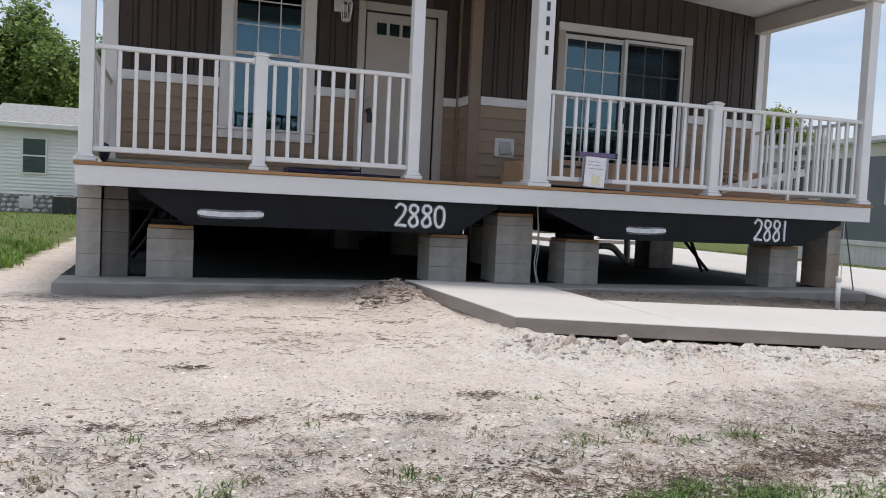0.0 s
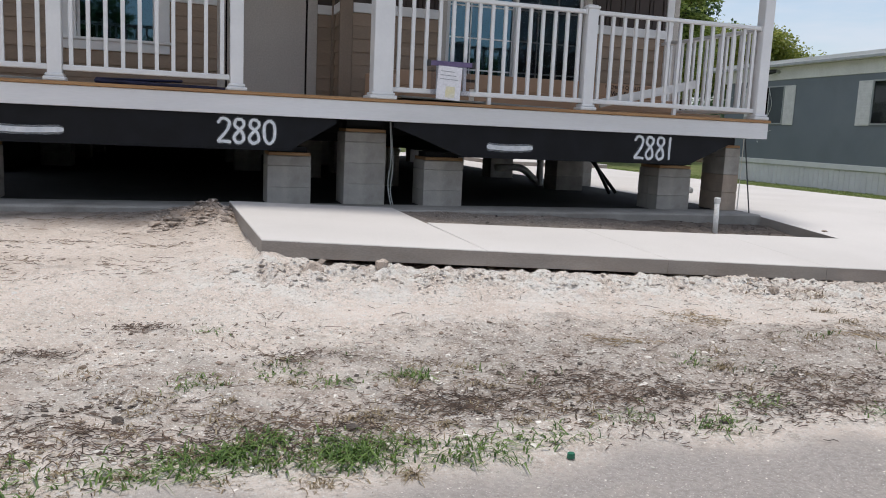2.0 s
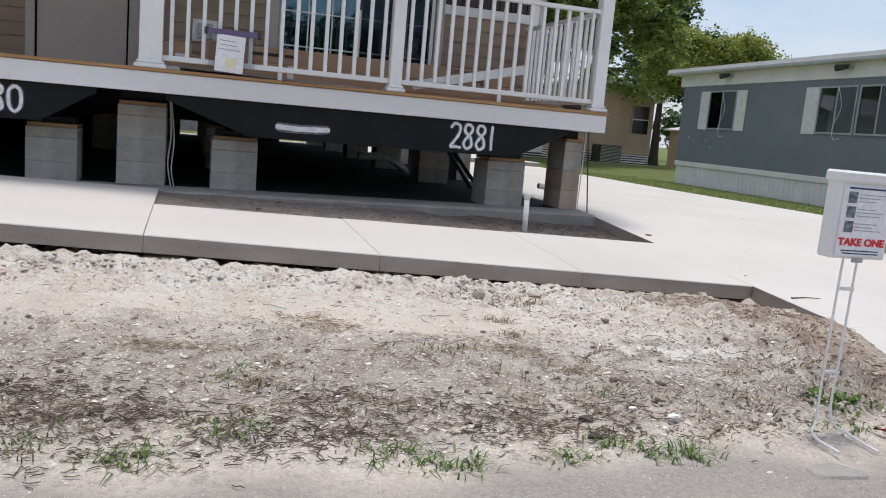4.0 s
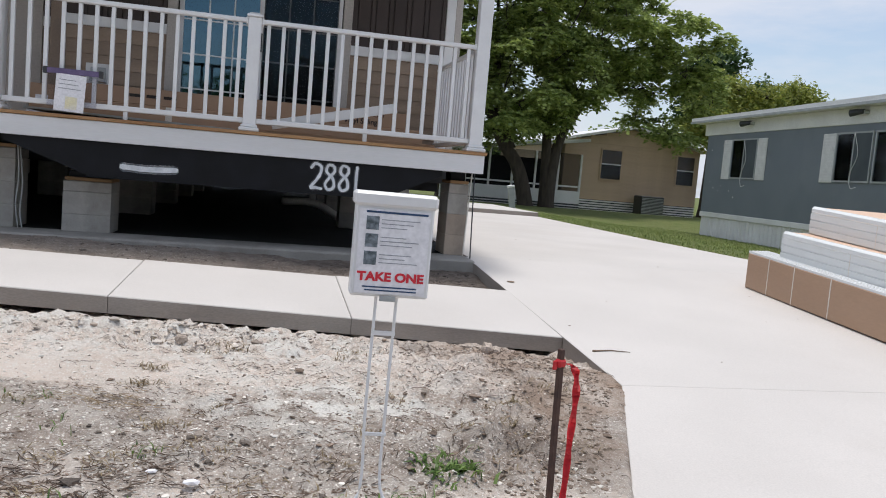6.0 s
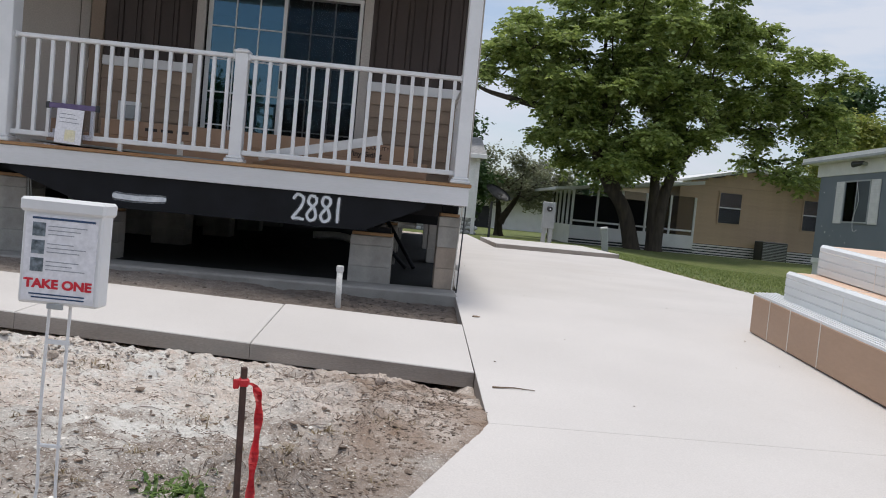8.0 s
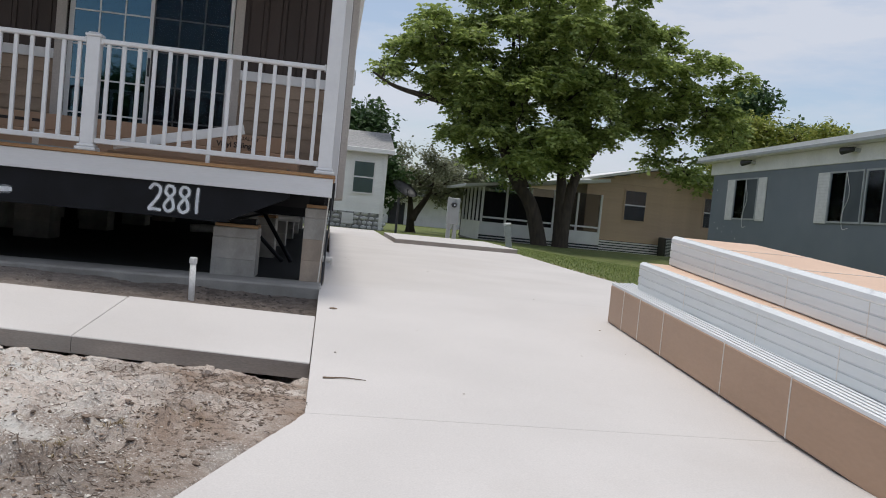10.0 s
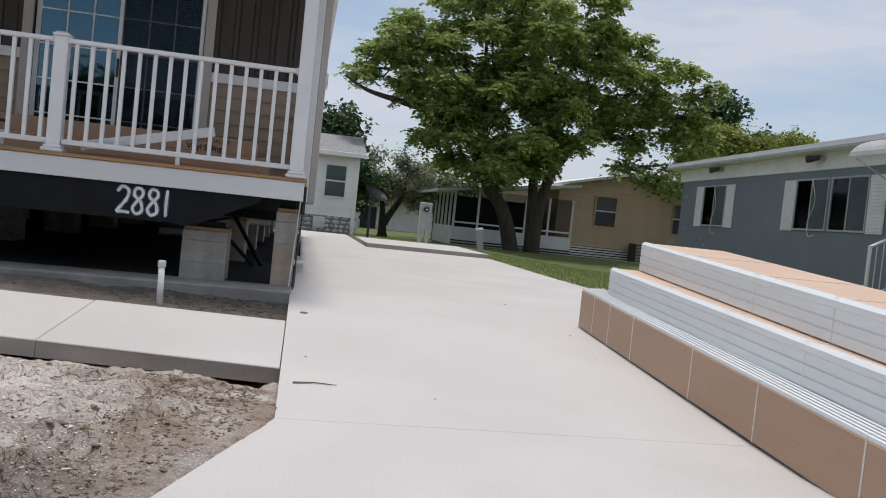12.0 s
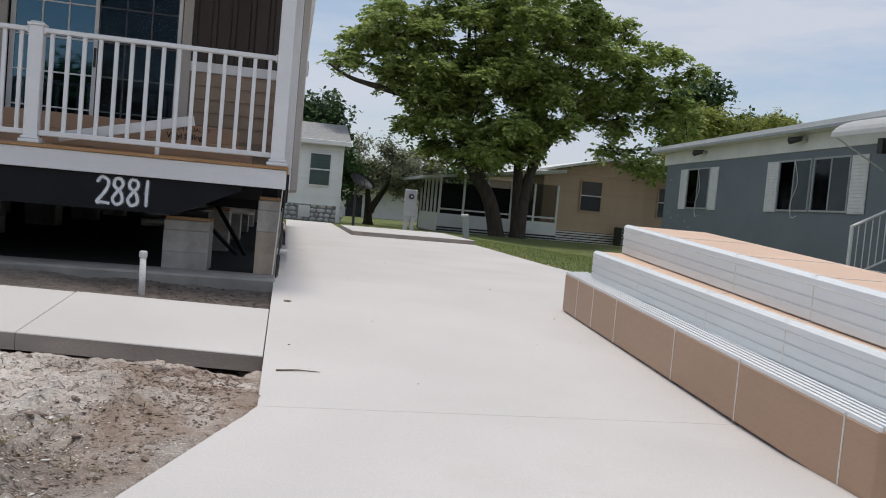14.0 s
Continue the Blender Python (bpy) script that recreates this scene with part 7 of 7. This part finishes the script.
blades("dry_grass", 2400, (0.9, 2.9, 2.28, 2.75), 0.03, M_STRAW, 89, "brown dry thatch under the verge grass", 40, 2.4, 0.0022)
blades("dry_grass", 2600, (-2.5, 7.2, 2.45, 3.3), 0.035, M_STRAW, 84, "dry straw-coloured grass", 70, 2.2, 0.0025)
blades("dry_grass", 700, (5.2, 7.6, 3.0, 4.4), 0.04, M_STRAW, 85, "dry grass by the walk", 16, 2.0, 0.0025)
for wx, wy in ((6.62, 2.74), (6.57, 2.80), (6.66, 2.70)):
    blades("weed", 60, (wx - 0.05, wx + 0.05, wy - 0.03, wy + 0.03), 0.05, M_VERGE, int(wx * 100), "low leafy green weed on sand", 3, 1.3, 0.007)
blades("lawn_grass", 26000, (12.2, 19.3, 6.0, 26.0), 0.055, M_GRASS, 86, "mown lawn beside the driveway", 0, 0.8, 0.008)
blades("field_grass", 9000, (-7.0, -1.3, 8.4, 13.5), 0.17, M_FIELD, 78, "tall bright green weeds beside the home", 420, 0.8, 0.007)
blades("field_grass", 14000, (-14.0, -1.6, 8.2, 29.0), 0.08, M_FIELD, 87, "rough green grass beside the home", 0, 0.7, 0.009)


def litter(name, n, area, length, material, seed, label, thick=0.003, mats=0, spots=()):
    r = np.random.RandomState(seed)
    x, y = r.uniform(area[0], area[1], n), r.uniform(area[2], area[3], n)
    if mats:
        cx, cy, cs, w = r.uniform(area[0], area[1], mats), r.uniform(area[2], area[3], mats), r.uniform(0.04, 0.16, mats), r.randint(0, mats, n)
        x, y = cx[w] + r.normal(size=n) * cs[w] * 1.6, cy[w] + r.normal(size=n) * cs[w] * 0.6
    if spots:
        pick = np.array(spots)[r.randint(0, len(spots), n)]
        x, y = pick[:, 0] + r.normal(size=n) * pick[:, 2], pick[:, 1] + r.normal(size=n) * pick[:, 2] * 0.4
    patch = np.array([noise.fractal((a * 1.6, b * 4.0, 3.0), 0.8, 2.0, 4) for a, b in zip(x, y)]) > (-9 if mats or spots else r.uniform(-0.35, 0.55, n))
    x, y = x[patch], y[patch]
    n = len(x)
    verts, faces = [], []
    for i in range(n):
        a, L = r.normal(0, 0.7), length * r.uniform(0.25, 1.4)
        bend = r.uniform(-0.45, 0.45)
        b = len(verts)
        for k in range(4):
            t = k / 3 - 0.5
            aa = a + bend * t
            px, py = x[i] + math.cos(aa) * L * t, y[i] + math.sin(aa) * L * t
            pz = float(surf_z(px, py)) + 0.002 + 0.004 * noise.noise((px * 9, py * 9, 1.0)) + r.uniform(0, 0.008)
            w = thick * (1.0 - 0.6 * abs(t))
            verts.append((px - math.sin(aa) * w, py + math.cos(aa) * w, pz))
            verts.append((px + math.sin(aa) * w, py - math.cos(aa) * w, pz))
            verts.append((px, py, pz + w * 1.3))
        for k in range(3):
            q = b + k * 3
            faces += [(q, q + 2, q + 5, q + 3), (q + 2, q + 1, q + 4, q + 5)]
    return tagged(raw(name, verts, faces, material), label, "litter", kind="stuff")


litter("dry_litter", 1700, (-2.0, 6.6, 2.5, 3.3), 0.032, M_TWIG, 91, "matted brown root and straw litter on sand", 0.0014, 70)
litter("dry_litter", 1500, (-2.5, 7.0, 2.45, 3.7), 0.026, M_TWIG, 94, "loose dry straw litter on sand", 0.0013)
litter("dry_litter", 1300, (-3.0, 6.9, 3.3, 4.7), 0.028, M_TWIG, 92, "scattered dry twigs on pale sand", 0.0015)
litter("dry_litter", 800, (-2.5, 6.0, 3.2, 3.8), 0.03, M_TWIGDARK, 96, "small brown mats of root litter", 0.0014, 60)
litter("dry_litter", 1900, (-2.0, 6.2, 2.46, 2.80), 0.032, M_TWIGDARK, 99, "dark brown root mats along the road edge", 0.0022, 110)
litter("dry_litter", 900, (-2.5, 6.6, 2.75, 3.35), 0.032, M_TWIGDARK, 100, "dark brown root mats on sand", 0.0020, 90)
litter("dry_twigs", 260, (-2.5, 7.0, 2.5, 4.0), 0.11, M_TWIGDARK, 95, "long thin dead stems lying on sand", 0.0018)
litter("dry_litter", 1900, (-3.0, 2.2, 4.6, 7.0), 0.05, M_TWIG, 93, "few twigs on pale sand", 0.0020, 130)
litter("dry_litter", 300, (3, 6, 3, 4), 0.06, M_STRAWY, 121, "straw-coloured dead grass patches", 0.0013, 0, ((4.5, 3.68, 0.13), (3.95, 3.36, 0.11), (5.37, 3.34, 0.14), (4.62, 3.60, 0.10)))
litter("dry_litter", 1100, (-1, 3, 3, 4), 0.035, M_TWIGDARK, 123, "scattered small root mats on pale sand", 0.0018, 0, ((-0.3, 3.45, 0.10), (0.05, 3.50, 0.07), (0.42, 3.45, 0.12), (0.62, 3.52, 0.07), (1.05, 3.50, 0.08), (1.45, 3.48, 0.09), (0.2, 3.15, 0.16), (0.9, 3.05, 0.18), (1.5, 2.9, 0.18), (-0.5, 2.95, 0.2), (2.4, 3.35, 0.09), (1.8, 3.75, 0.08), (0.4, 4.3, 0.06)))
litter("dry_litter", 1900, (3, 6, 2, 3), 0.042, M_TWIGDARK, 122, "thick dark brown root mats", 0.0022, 0, ((3.47, 2.93, 0.22), (4.53, 2.75, 0.26), (3.70, 2.74, 0.2), (4.35, 2.54, 0.22), (1.75, 2.66, 0.22), (2.3, 2.64, 0.18), (5.2, 2.62, 0.24), (2.95, 2.78, 0.16)))
litter("dry_litter", 1100, (5.3, 7.15, 2.75, 4.6), 0.032, M_TWIGDARK, 97, "brown root litter by the driveway", 0.0014, 60)
litter("dry_litter", 420, (7.0, 7.62, 3.7, 4.68), 0.038, M_TWIGDARK, 98, "brown root litter beside the walk", 0.0015, 26)


def scatter_lumps(name, n, area, size, material, seed, label, category, weight=None):
    """Small angular lumps lying on the ground."""
    r = np.random.RandomState(seed)
    tmp = bmesh.new()
    bmesh.ops.create_icosphere(tmp, subdivisions=1, radius=1.0)
    base = np.array([v.co[:] for v in tmp.verts])
    fs = [[v.index for v in f.verts] for f in tmp.faces]
    tmp.free()
    verts, faces = [], []
    while n > 0:
        n -= 1
        x, y = r.uniform(area[0], area[1]), r.uniform(area[2], area[3])
        if weight and r.rand() > weight(x, y):
            continue
        s = size * r.uniform(0.25, 1.0) ** 1.3 * (2.2 if r.rand() < 0.05 else 1.0)
        v = base * (s * r.uniform(0.45, 1.5, (len(base), 1))) * np.array([1.3, 1.0, 0.5])
        a = r.uniform(0, 6.28)
        v = np.stack([v[:, 0] * math.cos(a) - v[:, 1] * math.sin(a), v[:, 0] * math.sin(a) + v[:, 1] * math.cos(a), v[:, 2]], 1)
        v += np.array([x, y, float(surf_z(x, y)) + s * 0.18])
        b = len(verts)
        verts += v.tolist()
        faces += [[b + q for q in f] for f in fs]
    return tagged(raw(name, verts, faces, material), label, category, kind="stuff")


def rubble_w(x, y):
    if y > 4.50 and abs(x - 3.42) < 0.2:
        return 0.0
    return math.exp(-((y - 4.44) / 0.16) ** 2) * (0.45 + 0.55 * (noise.noise((x * 2.2, y * 3.0, 9.0)) > -0.05)) * (1 - 0.5 * float(step(5.5, 7.5, x)))


def off_band(x, y):
    return 1.0 if x < 2.5 or x > 5.8 or y < 3.72 - 0.2 * (4.7 < x < 5.6) or y > 4.0 else 0.12


def by_drive(x, y):
    return x < 7.72 - 0.43 * max(0, 3.9 - y)


scatter_lumps("rubble", 4200, (2.2, 5.9, 4.0, 4.60), 0.0120, M_CLOD, 101, "crumbled sandy clods along the walk edge", "rubble", rubble_w)
scatter_lumps("rubble", 420, (2.35, 6.2, 4.20, 4.60), 0.022, M_CLOD, 112, "broken pale sandy lumps along the walk edge", "rubble", rubble_w)
scatter_lumps("rubble", 160, (2.5, 7.5, 4.35, 4.64), 0.020, M_CLODDARK, 113, "grey-brown broken lumps under the walk edge", "rubble", rubble_w)
scatter_lumps("rubble", 2600, (5.6, 7.6, 3.9, 4.70), 0.009, M_CLODDARK, 108, "small brown clods along the walk edge", "rubble", rubble_w)
scatter_lumps("rubble", 340, (1.75, 2.36, 6.25, 7.12), 0.026, M_CLODDARK, 102, "loose clod heap beside the walk", "rubble")
scatter_lumps("shell_grit", 21000, (-1.5, 7.2, 2.4, 4.7), 0.0056, M_PEBBLE, 103, "pale shell bits in the sand", "grit", lambda x, y: by_drive(x, y) * (0.3 + 0.7 * off_band(x, y)))
scatter_lumps("shell_grit", 7000, (5.3, 7.4, 2.7, 4.5), 0.0048, M_PEBBLE, 109, "white shell bits turned up in the soil", "grit", lambda x, y: by_drive(x, y) * math.exp(-((x - 6.35) / 0.55) ** 2 - ((y - 3.45) / 0.5) ** 2))
scatter_lumps("dirt_crumbs", 5200, (-2.5, 7.0, 2.5, 3.9), 0.0066, M_SOIL, 106, "brown dirt crumbs scattered on sand", "soil", off_band)
scatter_lumps("dirt_crumbs", 1300, (-2.5, 6.8, 3.4, 4.75), 0.0070, M_CLODDARK, 110, "grey-brown crumbs scattered on pale sand", "soil", off_band)
scatter_lumps("dirt_crumbs", 450, (-3.0, 2.3, 4.7, 7.0), 0.009, M_CLODDARK, 111, "grey-brown crumbs scattered on pale sand", "soil")
scatter_lumps("dirt_crumbs", 6500, (5.8, 7.70, 2.5, 4.68), 0.0088, M_SOIL, 107, "brown earth clods by the driveway", "soil", lambda x, y: by_drive(x, y) * (0.06 + 0.94 * math.exp(-((x - 7.50 + 0.43 * max(0, 3.9 - y)) / 0.38) ** 2)))
scatter_lumps("dirt_crumbs", 2600, (-2.0, 6.4, 2.48, 3.1), 0.011, M_LOAM, 114, "dark clotted soil crumbs among the roots", "soil", lambda x, y: max(0.0, noise.noise((x * 3.2, y * 6.0, 21.0)) * 1.8))
scatter_lumps("soil_crumbs", 1500, (3.9, 7.7, 6.12, 7.15), 0.013, M_LOAM, 104, "dark soil crumbs in the bed", "soil", lambda x, y: 0.12 + 0.88 * float(step(6.3, 7.2, x)))
scatter_lumps("road_grit", 2200, (-1.0, 7.0, 1.3, 2.4), 0.004, M_PEBBLE, 105, "pale grit on the road", "grit")
rr = random.Random(8)
for x, y, s in ((2.66, 4.44, 0.055), (7.24, 4.60, 0.036), (7.29, 4.58, 0.022), (5.55, 4.25, 0.03), (3.05, 4.5, 0.04)):
    bm = bmesh.new()
    bmesh.ops.create_icosphere(bm, subdivisions=2, radius=s)
    for v in bm.verts:
        v.co = v.co * (1 + 0.55 * noise.noise(v.co * 38 + Vector((x, y, 0))) + 0.25 * noise.noise(v.co * 90))
        v.co += Vector((x, y, float(surf_z(x, y)) + s * 0.4))
    solo("clod", bm, M_CLODDARK, "hard grey-brown clod of earth on sand", "clod", "clods")
twig = bmesh.new()
tube([(7.86, 4.50, 0.738), (7.98, 4.515, 0.741), (8.10, 4.50, 0.738)], [0.006, 0.004, 0.002], 5, twig)
solo("twig", twig, M_TWIG, "thin dry twig lying on the driveway", "twig")
leaf = bmesh.new()
bmesh.ops.create_icosphere(leaf, subdivisions=1, radius=0.03)
for v in leaf.verts:
    v.co = Vector((7.91 + v.co.x * 1.2, 6.41 + v.co.y, 0.876 + v.co.z * 0.25))
solo("dead_leaf", leaf, M_TWIG, "curled dead leaf on the driveway", "leaf")

litter("edge_debris", 900, (12.06, 12.45, 6.5, 18.0), 0.05, M_STRAWY, 124, "dry clippings along the driveway edge", 0.004)
scatter_lumps("edge_debris", 1500, (12.06, 12.40, 6.5, 18.4), 0.020, M_PEBBLE, 125, "pale concrete crumbs along the driveway edge", "debris", lambda x, y: max(0.05, 1.3 * noise.noise((x * 4.0, y * 1.3, 31.0))))

bits = random.Random(17)
for k in range(13):
    bx, by = bits.uniform(7.9, 10.2), bits.uniform(2.6, 12.0)
    bm = bmesh.new()
    bmesh.ops.create_icosphere(bm, subdivisions=1, radius=bits.uniform(0.003, 0.007))
    for v in bm.verts:
        v.co = Vector((bx + v.co.x * bits.uniform(0.8, 2.0), by + v.co.y, float(drive_z(by)) + 0.003 + v.co.z * 0.4))
    solo("leaf_bit", bm, M_TWIG, "tiny dry leaf bit on the concrete", "leaf bit", "leaf bits")
